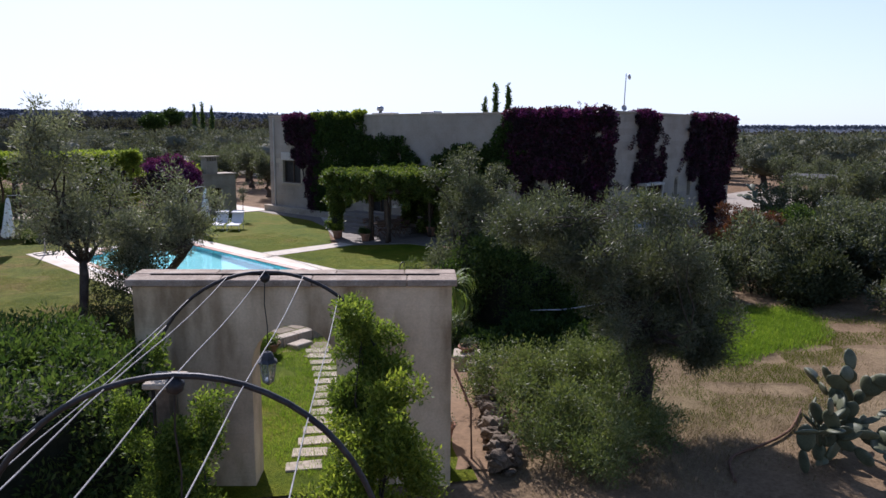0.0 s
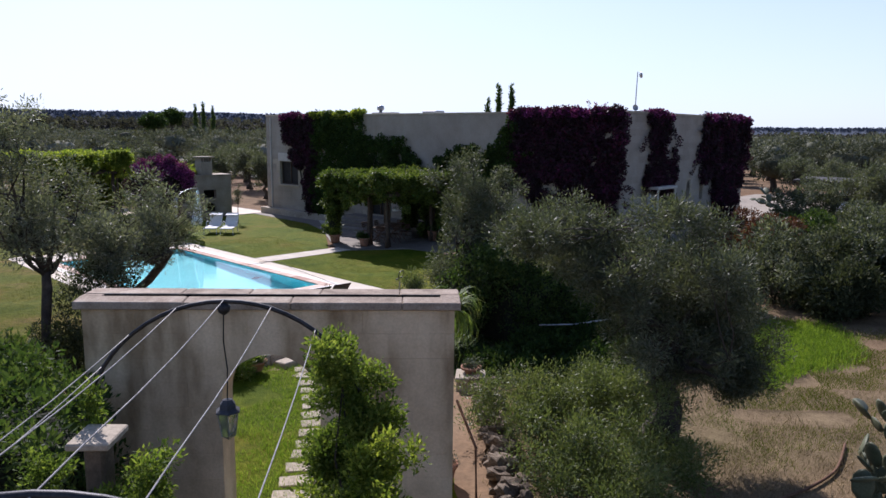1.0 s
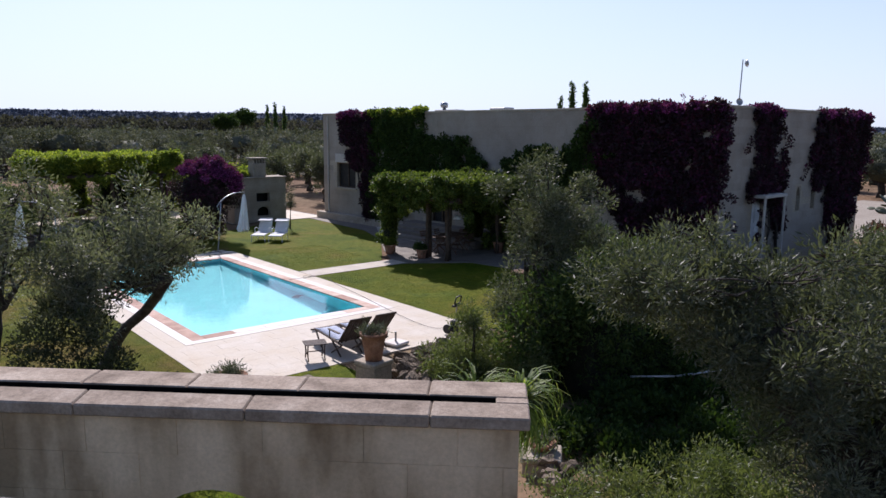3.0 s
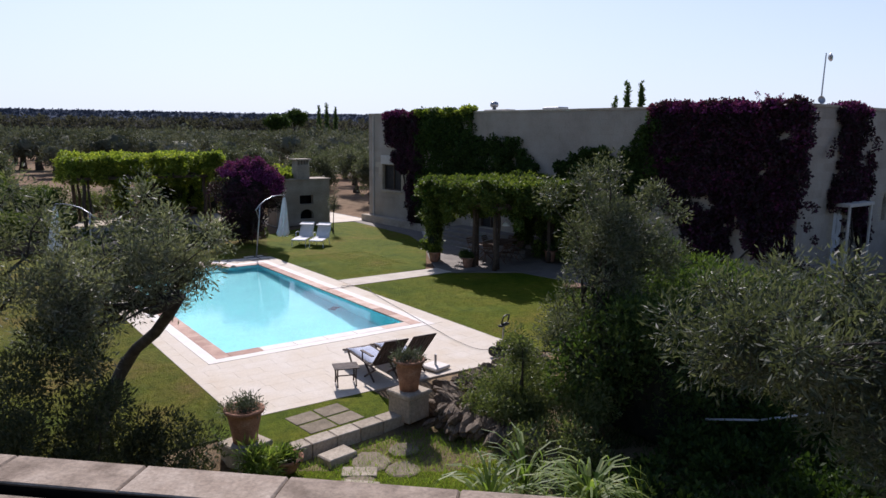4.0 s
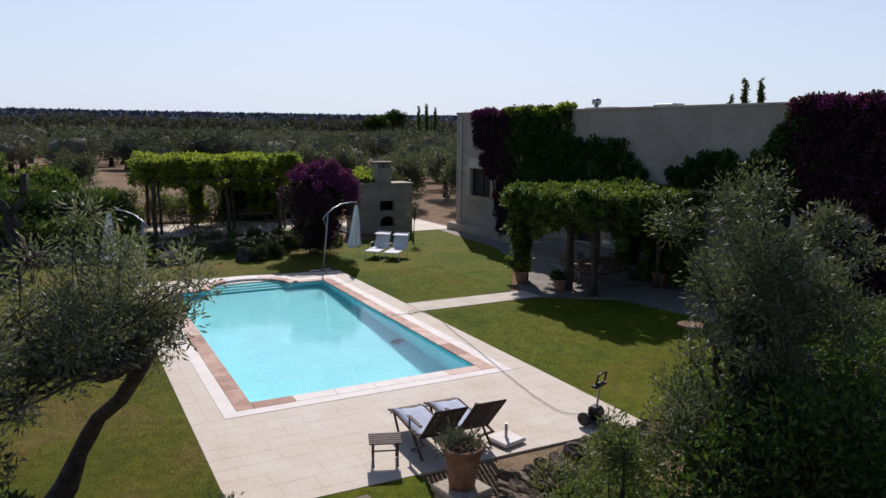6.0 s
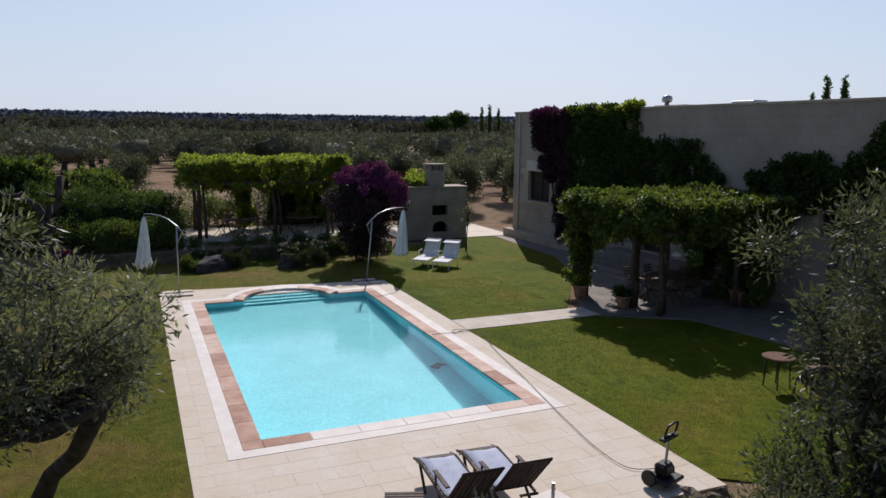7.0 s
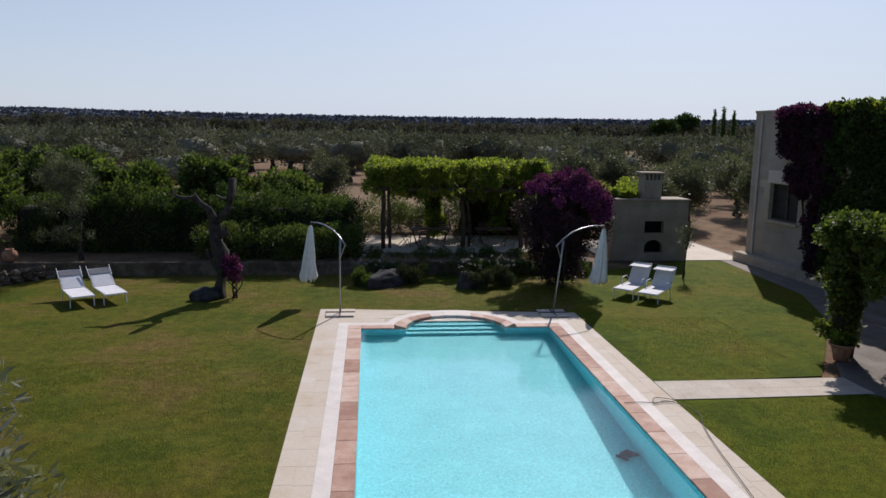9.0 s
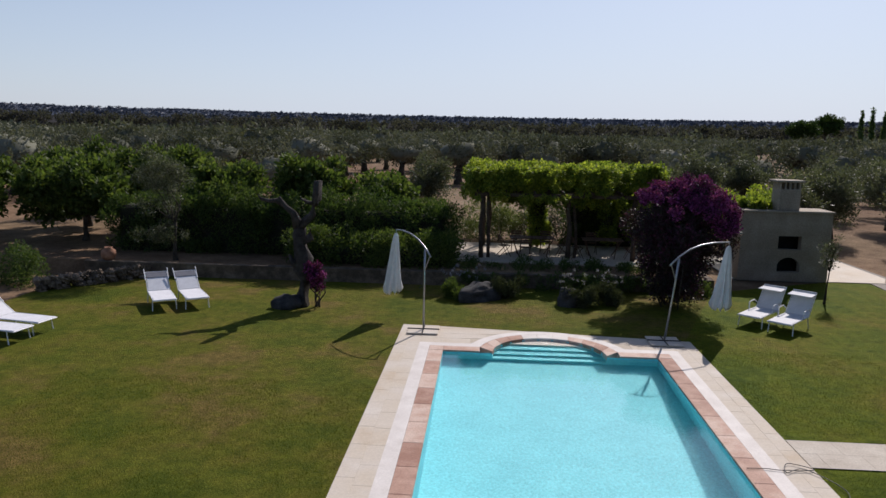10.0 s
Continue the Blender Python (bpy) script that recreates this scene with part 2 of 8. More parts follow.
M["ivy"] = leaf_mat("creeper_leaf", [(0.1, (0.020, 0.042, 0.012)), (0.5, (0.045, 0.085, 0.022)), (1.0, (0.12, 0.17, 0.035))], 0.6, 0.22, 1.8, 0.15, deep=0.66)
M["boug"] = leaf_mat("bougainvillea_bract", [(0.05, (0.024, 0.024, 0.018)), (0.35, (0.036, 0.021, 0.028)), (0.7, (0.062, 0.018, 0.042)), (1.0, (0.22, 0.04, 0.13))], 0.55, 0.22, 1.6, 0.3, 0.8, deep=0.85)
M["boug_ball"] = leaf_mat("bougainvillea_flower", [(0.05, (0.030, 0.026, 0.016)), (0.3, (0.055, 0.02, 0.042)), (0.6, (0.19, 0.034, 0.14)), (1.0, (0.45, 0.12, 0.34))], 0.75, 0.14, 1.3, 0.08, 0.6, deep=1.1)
# darker bougainvillea leaf, with the round bush's shaded body put into its colour
M["boug_deep"] = leaf_mat("bougainvillea_shaded_leaf", [(0.05, (0.022, 0.028, 0.016)), (0.45, (0.04, 0.03, 0.03)), (0.75, (0.07, 0.022, 0.05)), (1.0, (0.22, 0.05, 0.14))], 0.55, 0.22, 1.6, 0.3, 0.8, deep=0.85)
M["hedge"] = leaf_mat("hedge_leaf", [(0.1, (0.022, 0.043, 0.013)), (0.5, (0.052, 0.086, 0.024)), (1.0, (0.125, 0.155, 0.05))], 0.6, 0.31, 2.2, 0.22, deep=0.9)
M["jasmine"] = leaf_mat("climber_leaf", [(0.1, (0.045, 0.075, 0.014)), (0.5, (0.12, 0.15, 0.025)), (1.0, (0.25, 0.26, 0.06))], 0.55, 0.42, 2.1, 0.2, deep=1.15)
# darker copy of the climber leaf, with shade put into its colour
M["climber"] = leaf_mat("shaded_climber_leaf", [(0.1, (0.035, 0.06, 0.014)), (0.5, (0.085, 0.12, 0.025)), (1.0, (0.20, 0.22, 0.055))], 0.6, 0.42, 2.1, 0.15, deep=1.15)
M["broad"] = leaf_mat("broad_leaf", [(0.1, (0.03, 0.052, 0.015)), (0.5, (0.068, 0.102, 0.028)), (1.0, (0.15, 0.18, 0.05))], 0.6, 0.34, 2.1, 0.2, deep=0.86)
M["oleander"] = leaf_mat("oleander_leaf", [(0.1, (0.06, 0.085, 0.030)), (0.5, (0.125, 0.155, 0.060)), (0.85, (0.20, 0.22, 0.10)), (1.0, (0.28, 0.22, 0.16))], 0.5, 0.30, 1.7, 0.35, deep=0.86)
M["red"] = leaf_mat("reddish_leaf", [(0.1, (0.05, 0.035, 0.02)), (0.5, (0.14, 0.05, 0.03)), (1.0, (0.22, 0.10, 0.06))], 0.5, 0.25, 1.5, 0.3)
M["strap"] = leaf_mat("strap_leaf", [(0.1, (0.05, 0.085, 0.018)), (0.5, (0.10, 0.145, 0.035)), (1.0, (0.24, 0.25, 0.09))], 0.5, 0.4, 2.0, 0.3, deep=1.15)
M["grey"] = leaf_mat("grey_herb", [(0.1, (0.06, 0.075, 0.05)), (0.5, (0.12, 0.14, 0.10)), (1.0, (0.22, 0.22, 0.20))], 0.6, 0.2, 1.4, 0.3)
M["flower"] = leaf_mat("pale_lilac_flower", [(0.1, (0.25, 0.23, 0.32)), (0.5, (0.42, 0.40, 0.50)), (1.0, (0.62, 0.60, 0.66))], 0.6, 0.3, 1.0, 0.2)
M["blade"] = leaf_mat("grass_blade", [(0.1, (0.055, 0.095, 0.012)), (0.5, (0.105, 0.165, 0.020)), (1.0, (0.22, 0.25, 0.05))], 0.5, 0.42, 2.0, 0.3, 0.3, deep=1.05)
M["sage"] = leaf_mat("dark_herb_leaf", [(0.1, (0.025, 0.034, 0.018)), (0.5, (0.06, 0.07, 0.035)), (1.0, (0.12, 0.13, 0.075))], 0.7, 0.2, 1.4, 0.15, deep=0.9)
M["lawn_blade"] = leaf_mat("lawn_blade", [(0.1, (0.055, 0.085, 0.006)), (0.5, (0.095, 0.118, 0.010)), (1.0, (0.19, 0.17, 0.04))], 0.7, 0.3, 1.5, 0.1, 0.5, deep=0.9)
M["varieg"] = leaf_mat("variegated_leaf", [(0.1, (0.035, 0.045, 0.025)), (0.5, (0.085, 0.095, 0.06)), (0.8, (0.24, 0.25, 0.17)), (1.0, (0.48, 0.48, 0.38))], 0.6, 0.25, 1.4, 0.2, deep=0.95)
M["dry"] = leaf_mat("dry_leaf", [(0.1, (0.14, 0.10, 0.06)), (0.5, (0.26, 0.20, 0.12)), (1.0, (0.40, 0.33, 0.22))], 0.7, 0.2, 1.2, 0.2)


def gate_material():
    """Grey-brown stone with broad stains and dark streaks running down from the coping."""
    m, nt, b = base_mat("gate_stone")
    n1 = noise_of(nt, 0.9, 5.0, 0.65)
    r1 = ramp_of(nt, [(0.3, (0.475, 0.355, 0.228)), (0.5, (0.655, 0.505, 0.335)), (0.7, (0.785, 0.625, 0.435))])
    tc = nt.nodes.new("ShaderNodeTexCoord")
    mp = nt.nodes.new("ShaderNodeMapping")
    mp.inputs["Scale"].default_value = (1.5, 1.5, 0.42)
    n2 = nt.nodes.new("ShaderNodeTexNoise")
    n2.inputs["Scale"].default_value = 1.3
    n2.inputs["Detail"].default_value = 4.0
    nt.links.new(tc.outputs["Object"], mp.inputs[0])
    nt.links.new(mp.outputs[0], n2.inputs["Vector"])
    r2 = ramp_of(nt, [(0.35, (0.46, 0.42, 0.37)), (0.46, (0.80, 0.775, 0.74)), (0.55, (0.99, 0.98, 0.97)), (0.75, (1.12, 1.12, 1.12))])
    n3 = noise_of(nt, 28.0, 5.0, 0.7)
    r3 = ramp_of(nt, [(0.3, (0.86, 0.86, 0.86)), (0.7, (1.07, 1.07, 1.07))])
    for n, r in ((n1, r1), (n2, r2), (n3, r3)):
        nt.links.new(n.outputs[0], r.inputs[0])
    c = mix_rgb(nt, "MULTIPLY", 1.0, r1.outputs[0], r2.outputs[0])
    c = mix_rgb(nt, "MULTIPLY", 1.0, c, r3.outputs[0])
    nt.links.new(c, b.inputs["Base Color"])
    b.inputs["Roughness"].default_value = 0.92
    b.inputs["Specular IOR Level"].default_value = 0.2
    bp = nt.nodes.new("ShaderNodeBump")
    bp.inputs["Strength"].default_value = 0.3
    bp.inputs["Distance"].default_value = 0.02
    nt.links.new(n3.outputs[0], bp.inputs["Height"])
    nt.links.new(bp.outputs[0], b.inputs["Normal"])
    return m


M["gate"] = gate_material()


def lawn_material(name, stops):
    m, nt, b = base_mat(name)
    n1 = noise_of(nt, 0.35, 5.0, 0.65)
    n2 = noise_of(nt, 3.2, 6.0, 0.8)
    n3 = noise_of(nt, 38.0, 4.0, 0.75)
    r1 = ramp_of(nt, stops)
    r2 = ramp_of(nt, [(0.32, (0.55, 0.62, 0.5)), (0.68, (1.32, 1.25, 1.2))])
    r3 = ramp_of(nt, [(0.34, (0.42, 0.5, 0.4)), (0.66, (1.5, 1.42, 1.3))])
    for n, r in ((n1, r1), (n2, r2), (n3, r3)):
        nt.links.new(n.outputs[0], r.inputs[0])
    c = mix_rgb(nt, "MULTIPLY", 1.0, r1.outputs[0], r2.outputs[0])
    c = mix_rgb(nt, "MULTIPLY", 0.8, c, r3.outputs[0])
    nt.links.new(c, b.inputs["Base Color"])
    b.inputs["Roughness"].default_value = 0.85
    b.inputs["Specular IOR Level"].default_value = 0.06
    bp = nt.nodes.new("ShaderNodeBump")
    bp.inputs["Strength"].default_value = 0.9
    bp.inputs["Distance"].default_value = 0.04
    nt.links.new(n3.outputs[0], bp.inputs["Height"])
    nt.links.new(bp.outputs[0], b.inputs["Normal"])
    return m


def ground_material():
    """Garden soil and litter near the house, dry grass and red earth in the groves."""
    m, nt, b = base_mat("open_ground")
    n1 = noise_of(nt, 0.035, 5.0, 0.6)
    n2 = noise_of(nt, 0.9, 6.0, 0.7)
    n3 = noise_of(nt, 14.0, 5.0, 0.75)
    r1 = ramp_of(nt, [(0.35, (0.18, 0.106, 0.062)), (0.5, (0.245, 0.168, 0.108)), (0.62, (0.235, 0.18, 0.11)), (0.75, (0.12, 0.12, 0.055))])
    r2 = ramp_of(nt, [(0.3, (0.55, 0.52, 0.5)), (0.7, (1.2, 1.18, 1.15))])
    r3 = ramp_of(nt, [(0.3, (0.6, 0.58, 0.55)), (0.7, (1.25, 1.25, 1.22))])
    for n, r in ((n1, r1), (n2, r2), (n3, r3)):
        nt.links.new(n.outputs[0], r.inputs[0])
    c = mix_rgb(nt, "MULTIPLY", 1.0, r1.outputs[0], r2.outputs[0])
    c = mix_rgb(nt, "MULTIPLY", 0.9, c, r3.outputs[0])
    nt.links.new(c, b.inputs["Base Color"])
    b.inputs["Roughness"].default_value = 0.95
    b.inputs["Specular IOR Level"].default_value = 0.1
    bp = nt.nodes.new("ShaderNodeBump")
    bp.inputs["Strength"].default_value = 0.7
    bp.inputs["Distance"].default_value = 0.05
    nt.links.new(n3.outputs[0], bp.inputs["Height"])
    nt.links.new(bp.outputs[0], b.inputs["Normal"])
    return m


def water_material():
    m, nt, b = base_mat("pool_water")
    b.inputs["Base Color"].default_value = (0.6, 0.645, 0.66, 1)
    b.inputs["Roughness"].default_value = 0.02
    b.inputs["IOR"].default_value = 1.33
    b.inputs["Transmission Weight"].default_value = 1.0
    slow = None
    for scale, strength, reach in ((2.2, 0.04, 0.04), (18.0, 0.09, 0.012)):
        n = noise_of(nt, scale, 2.0, 0.5)
        bp = nt.nodes.new("ShaderNodeBump")
        bp.inputs["Strength"].default_value = strength
        bp.inputs["Distance"].default_value = reach
        nt.links.new(n.outputs[0], bp.inputs["Height"])
        if slow:
            nt.links.new(slow, bp.inputs["Normal"])
        slow = bp.outputs[0]
    nt.links.new(slow, b.inputs["Normal"])
    return m


def glass_material():
    m, nt, b = base_mat("clear_glass")
    b.inputs["Base Color"].default_value = (0.9, 0.93, 0.95, 1)
    b.inputs["Roughness"].default_value = 0.05
    b.inputs["Transmission Weight"].default_value = 0.9
    return m


M["lawn"] = lawn_material("mown_lawn", [(0.35, (0.066, 0.090, 0.009)), (0.44, (0.095, 0.110, 0.012)), (0.52, (0.121, 0.118, 0.017)), (0.61, (0.156, 0.116, 0.037))])
M["lawn_fresh"] = lawn_material("fresh_lawn", [(0.36, (0.066, 0.100, 0.006)), (0.46, (0.098, 0.128, 0.008)), (0.56, (0.122, 0.136, 0.010)), (0.68, (0.155, 0.132, 0.022))])
M["ground"], M["water"], M["glass"] = ground_material(), water_material(), glass_material()


def far_material(name, col, col2, scale):
    m, nt, b = base_mat(name)
    n = noise_of(nt, scale, 6.0, 0.7)
    r = ramp_of(nt, [(0.35, col), (0.65, col2)])
    nt.links.new(n.outputs[0], r.inputs[0])
    nt.links.new(r.outputs[0], b.inputs["Base Color"])
    b.inputs["Roughness"].default_value = 1.0
    b.inputs["Specular IOR Level"].default_value = 0.0
    return m


# wood, hill and ridge wood have the haze of distance mixed into their colours
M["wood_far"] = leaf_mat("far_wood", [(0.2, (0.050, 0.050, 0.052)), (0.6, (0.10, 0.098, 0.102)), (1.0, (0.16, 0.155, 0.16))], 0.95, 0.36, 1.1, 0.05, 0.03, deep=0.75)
M["hill_far"] = far_material("hazed_far_hill", (0.085, 0.098, 0.128), (0.13, 0.145, 0.175), 0.02)
M["ridge_wood"] = far_material("hazed_ridge_wood", (0.075, 0.088, 0.118), (0.125, 0.138, 0.168), 0.05)
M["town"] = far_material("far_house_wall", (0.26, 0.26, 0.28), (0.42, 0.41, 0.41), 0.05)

# ---- mesh helpers ----
class Build:
    """Collects vertices and faces of one mesh."""

    def __init__(self):
        self.v, self.f = [], []

    def add(self, verts, faces):
        o = len(self.v)
        self.v.extend([tuple(p) for p in verts])
        self.f.extend([tuple(i + o for i in q) for q in faces])
        return self

    def box(self, x0, y0, z0, x1, y1, z1, c=0.0, m=None):
        """A box with chamfered edges."""
        if c <= 0:
            v = [(x, y, z) for z in (z0, z1) for y in (y0, y1) for x in (x0, x1)]
            f = [(0, 2, 3, 1), (4, 5, 7, 6), (0, 1, 5, 4), (2, 6, 7, 3), (0, 4, 6, 2), (1, 3, 7, 5)]
        else:
            v, idx = [], {}
            cx, cy, cz = (x0 + x1) / 2, (y0 + y1) / 2, (z0 + z1) / 2
            h = ((x1 - x0) / 2, (y1 - y0) / 2, (z1 - z0) / 2)
            for sx in (-1, 1):
                for sy in (-1, 1):
                    for sz in (-1, 1):
                        for ax in range(3):
                            p = [s * (hh if k == ax else hh - c) for k, (s, hh) in enumerate(zip((sx, sy, sz), h))]
                            idx[sx, sy, sz, ax] = len(v)
                            v.append((cx + p[0], cy + p[1], cz + p[2]))
            f = []
            for ax in range(3):
                a, b = (ax + 1) % 3, (ax + 2) % 3
                for s in (-1, 1):
                    ring = []
                    for sa, sb in ((-1, -1), (1, -1), (1, 1), (-1, 1)):
                        k = [0, 0, 0]
                        k[ax], k[a], k[b] = s, sa, sb
                        ring.append(idx[(*k, ax)])
                    f.append(ring if s > 0 else ring[::-1])
                for sa in (-1, 1):
                    for sb in (-1, 1):
                        k0, k1 = [0, 0, 0], [0, 0, 0]
                        k0[ax], k1[ax] = -1, 1
                        k0[a] = k1[a] = sa
                        k0[b] = k1[b] = sb
                        q = [idx[(*k0, a)], idx[(*k1, a)], idx[(*k1, b)], idx[(*k0, b)]]
                        f.append(q if sa * sb < 0 else q[::-1])
            for sx in (-1, 1):
                for sy in (-1, 1):
                    for sz in (-1, 1):
                        q = [idx[sx, sy, sz, 0], idx[sx, sy, sz, 1], idx[sx, sy, sz, 2]]
                        f.append(q if sx * sy * sz > 0 else q[::-1])
        if m is not None:
            v = [tuple(m @ Vector(p)) for p in v]
        return self.add(v, f)

    def tube(self, pts, radii, sides=8, cap=True):
        pts = [Vector(p) for p in pts]
        if not hasattr(radii, "__len__"):
            radii = [radii] * len(pts)
        verts, faces = [], []
        ref = Vector((0.31, 0.17, 0.93))
        for i, p in enumerate(pts):
            a = (pts[min(i + 1, len(pts) - 1)] - pts[max(i - 1, 0)]).normalized()
            u = a.cross(ref)
            if u.length < 0.1:
                u = a.cross(Vector((1, 0, 0)))
            u.normalize()
            w = a.cross(u)
            for k in range(sides):
                t = 2 * math.pi * k / sides
                verts.append(p + (u * math.cos(t) + w * math.sin(t)) * radii[i])
        n = len(pts)
        for i in range(n - 1):
            for k in range(sides):
                k2 = (k + 1) % sides
                faces.append((i * sides + k, i * sides + k2, (i + 1) * sides + k2, (i + 1) * sides + k))
        if cap:
            faces.append(tuple(range(sides))[::-1])
            faces.append(tuple((n - 1) * sides + k for k in range(sides)))
        return self.add(verts, faces)

    def lathe(self, prof, cx=0.0, cy=0.0, sides=20, squash=1.0):
        """prof: (radius, z) from bottom to top."""
        verts = [(cx + r * math.cos(2 * math.pi * k / sides), cy + squash * r * math.sin(2 * math.pi * k / sides), z) for r, z in prof for k in range(sides)]
        faces = []
        for i in range(len(prof) - 1):
            for k in range(sides):
                k2 = (k + 1) % sides
                faces.append((i * sides + k, i * sides + k2, (i + 1) * sides + k2, (i + 1) * sides + k))
        if prof[0][0] > 0.001:
            faces.append(tuple(range(sides))[::-1])
        if prof[-1][0] > 0.001:
            faces.append(tuple((len(prof) - 1) * sides + k for k in range(sides)))
        return self.add(verts, faces)

    def solid(self, xs, zs, y0, y1, empty):
        """A wall in x, z of thickness y0..y1 on a grid of lines, without the cells for which empty(x, z) holds."""
        full = lambda i, k: 0 <= i < len(xs) - 1 and 0 <= k < len(zs) - 1 and not empty((xs[i] + xs[i + 1]) / 2, (zs[k] + zs[k + 1]) / 2)
        for i in range(len(xs) - 1):
            for k in range(len(zs) - 1):
                if not full(i, k):
                    continue
                a, b, c, d = xs[i], xs[i + 1], zs[k], zs[k + 1]
                self.add([(a, y0, c), (b, y0, c), (b, y0, d), (a, y0, d)], [(0, 1, 2, 3)])
                self.add([(a, y1, c), (b, y1, c), (b, y1, d), (a, y1, d)], [(3, 2, 1, 0)])
                if not full(i - 1, k):
                    self.add([(a, y0, c), (a, y0, d), (a, y1, d), (a, y1, c)], [(0, 1, 2, 3)])
                if not full(i + 1, k):
                    self.add([(b, y0, c), (b, y1, c), (b, y1, d), (b, y0, d)], [(0, 1, 2, 3)])
                if not full(i, k - 1):
                    self.add([(a, y0, c), (a, y1, c), (b, y1, c), (b, y0, c)], [(0, 1, 2, 3)])
                if not full(i, k + 1):
                    self.add([(a, y0, d), (b, y0, d), (b, y1, d), (a, y1, d)], [(0, 1, 2, 3)])
        return self

    def mesh(self, name, material, smooth=False, weld=False):
        me = bpy.data.meshes.new(name)
        me.from_pydata(self.v, [], self.f)
        me.materials.append(material)
        if weld:
            bm = bmesh.new()
            bm.from_mesh(me)
            bmesh.ops.remove_doubles(bm, verts=bm.verts, dist=0.0004)
            bm.to_mesh(me)
            bm.free()
        if smooth:
            me.polygons.foreach_set("use_smooth", [True] * len(me.polygons))
        me.update()
        return me


def thing(name, label, category, m=None, group="", kind=""):
    ob = new(name)
    ob.empty_display_size = 0.2
    if m is not None:
        ob.matrix_basis = m
    return tagged(ob, label, category, group, kind)


def part(name, b, material, parent, label="", smooth=False, m=None):
    ob = new(name, b.mesh(name, material, smooth, name in ("wall", "front")) if isinstance(b, Build) else b)
    ob.parent = parent
    if m is not None:
        ob.matrix_basis = m
    if label:
        tagged(ob, label)
    return ob


def setting(name, b, material, label, category="", smooth=False, kind="structure"):
    ob = new(name, b.mesh(name, material, smooth) if isinstance(b, Build) else b)
    return tagged(ob, label, category or name.split("_")[0], kind=kind)


def rough_up(b, amount, scale, seed=0):
    """Uneven surface for stones and trunks."""
    out = []
    for p in b.v:
        q = Vector(p)
        n = noise.noise_vector(q * scale + Vector((seed * 3.7, seed * 1.3, seed)))
        out.append(tuple(q + n * amount))
    b.v = out
    return b


def boulder(size, seed, cuts=3, amount=0.25):
    bm = bmesh.new()
    bmesh.ops.create_icosphere(bm, subdivisions=cuts, radius=1.0)
    b = Build()
    for v in bm.verts:
        n = 1 + amount * (noise.noise(v.co * 1.3 + Vector((seed * 5.1, 0, 0))) + 0.5 * noise.noise(v.co * 3.1 + Vector((0, seed * 2.3, 0))))
        p = v.co * n
        b.v.append((p.x * size[0], p.y * size[1], p.z * size[2]))
    bm.verts.index_update()
    b.f = [tuple(v.index for v in f.verts) for f in bm.faces]
    bm.free()
    return b


def np_mesh(name, verts, quads, material):
    me = bpy.data.meshes.new(name)
    n = len(quads)
    me.vertices.add(len(verts))
    me.vertices.foreach_set("co", np.ascontiguousarray(verts, dtype=np.float32).ravel())
    me.loops.add(n * 4)
    me.loops.foreach_set("vertex_index", np.ascontiguousarray(quads, dtype=np.int32).ravel())
    me.polygons.add(n)
    me.polygons.foreach_set("loop_start", np.arange(0, n * 4, 4, dtype=np.int32))
    me.materials.append(material)
    me.update(calc_edges=True)
    return me


def unit(a):
    return a / np.maximum(np.linalg.norm(a, axis=1, keepdims=True), 1e-6)


def leaves(clumps, n, size, ratio, rng, out=0.6, up=0.15, droop=0.0, hollow=0.5, flat=1.0, face=0.0):
    """Kite-shaped leaves round clump centres (x, y, z, r): vertices and quads."""
    c = np.asarray(clumps, float)
    w = c[:, 3] ** 2
    k = rng.choice(len(c), n, p=w / w.sum())
    d = unit(rng.normal(size=(n, 3)))
    r = c[k, 3] * (hollow + (1 - hollow) * rng.random(n))
    p = c[k, :3] + d * r[:, None] * np.array((1, 1, flat))
    a = unit(d * out + rng.normal(size=(n, 3)) * 0.6 + np.array((0, 0, up - droop)))
    s = unit(np.cross(a, rng.normal(size=(n, 3)) + np.array((0, 0, face))))
    nn = np.cross(a, s)
    L = size * (0.6 + 0.8 * rng.random(n))[:, None]
    W = L * ratio * 0.5
    v = np.empty((n, 4, 3))
    v[:, 0] = p
    v[:, 1] = p + a * L * 0.5 + s * W + nn * W * 0.25
    v[:, 2] = p + a * L
    v[:, 3] = p + a * L * 0.5 - s * W + nn * W * 0.25
    return v.reshape(-1, 3), np.arange(n * 4).reshape(n, 4)


def crown(center, radii, count, r, rng, shell=0.5, lift=0.0):
    """Clump centres filling an uneven ellipsoid."""
    d = unit(rng.normal(size=(count, 3)))
    q = np.array([1 + 0.28 * noise.noise(Vector(x) * 1.7 + Vector(center)) for x in d])
    rad = (shell + (1 - shell) * rng.random(count)) * q
    p = np.asarray(center) + d * rad[:, None] * np.asarray(radii)
    p[:, 2] += lift * np.abs(d[:, 0])
    return np.column_stack([p, r * (0.6 + 0.8 * rng.random(count))])


def boxed(lo, hi, count, r, rng):
    """Clump centres over the skin of a box (no bottom)."""
    lo, hi = np.asarray(lo, float), np.asarray(hi, float)
    p = lo + (hi - lo) * rng.random((count, 3))
    side = rng.random(count)
    ext = hi - lo
    area = np.array((ext[1] * ext[2], ext[1] * ext[2], ext[0] * ext[2], ext[0] * ext[2], ext[0] * ext[1]))
    edge = np.cumsum(area / area.sum())
    s = np.searchsorted(edge, side)
    for k, (ax, val) in enumerate(((0, lo[0]), (0, hi[0]), (1, lo[1]), (1, hi[1]), (2, hi[2]))):
        sel = s == k
        p[sel, ax] = val
    p += rng.normal(size=p.shape) * r * 0.35
    return np.column_stack([p, r * (0.6 + 0.8 * rng.random(count))])


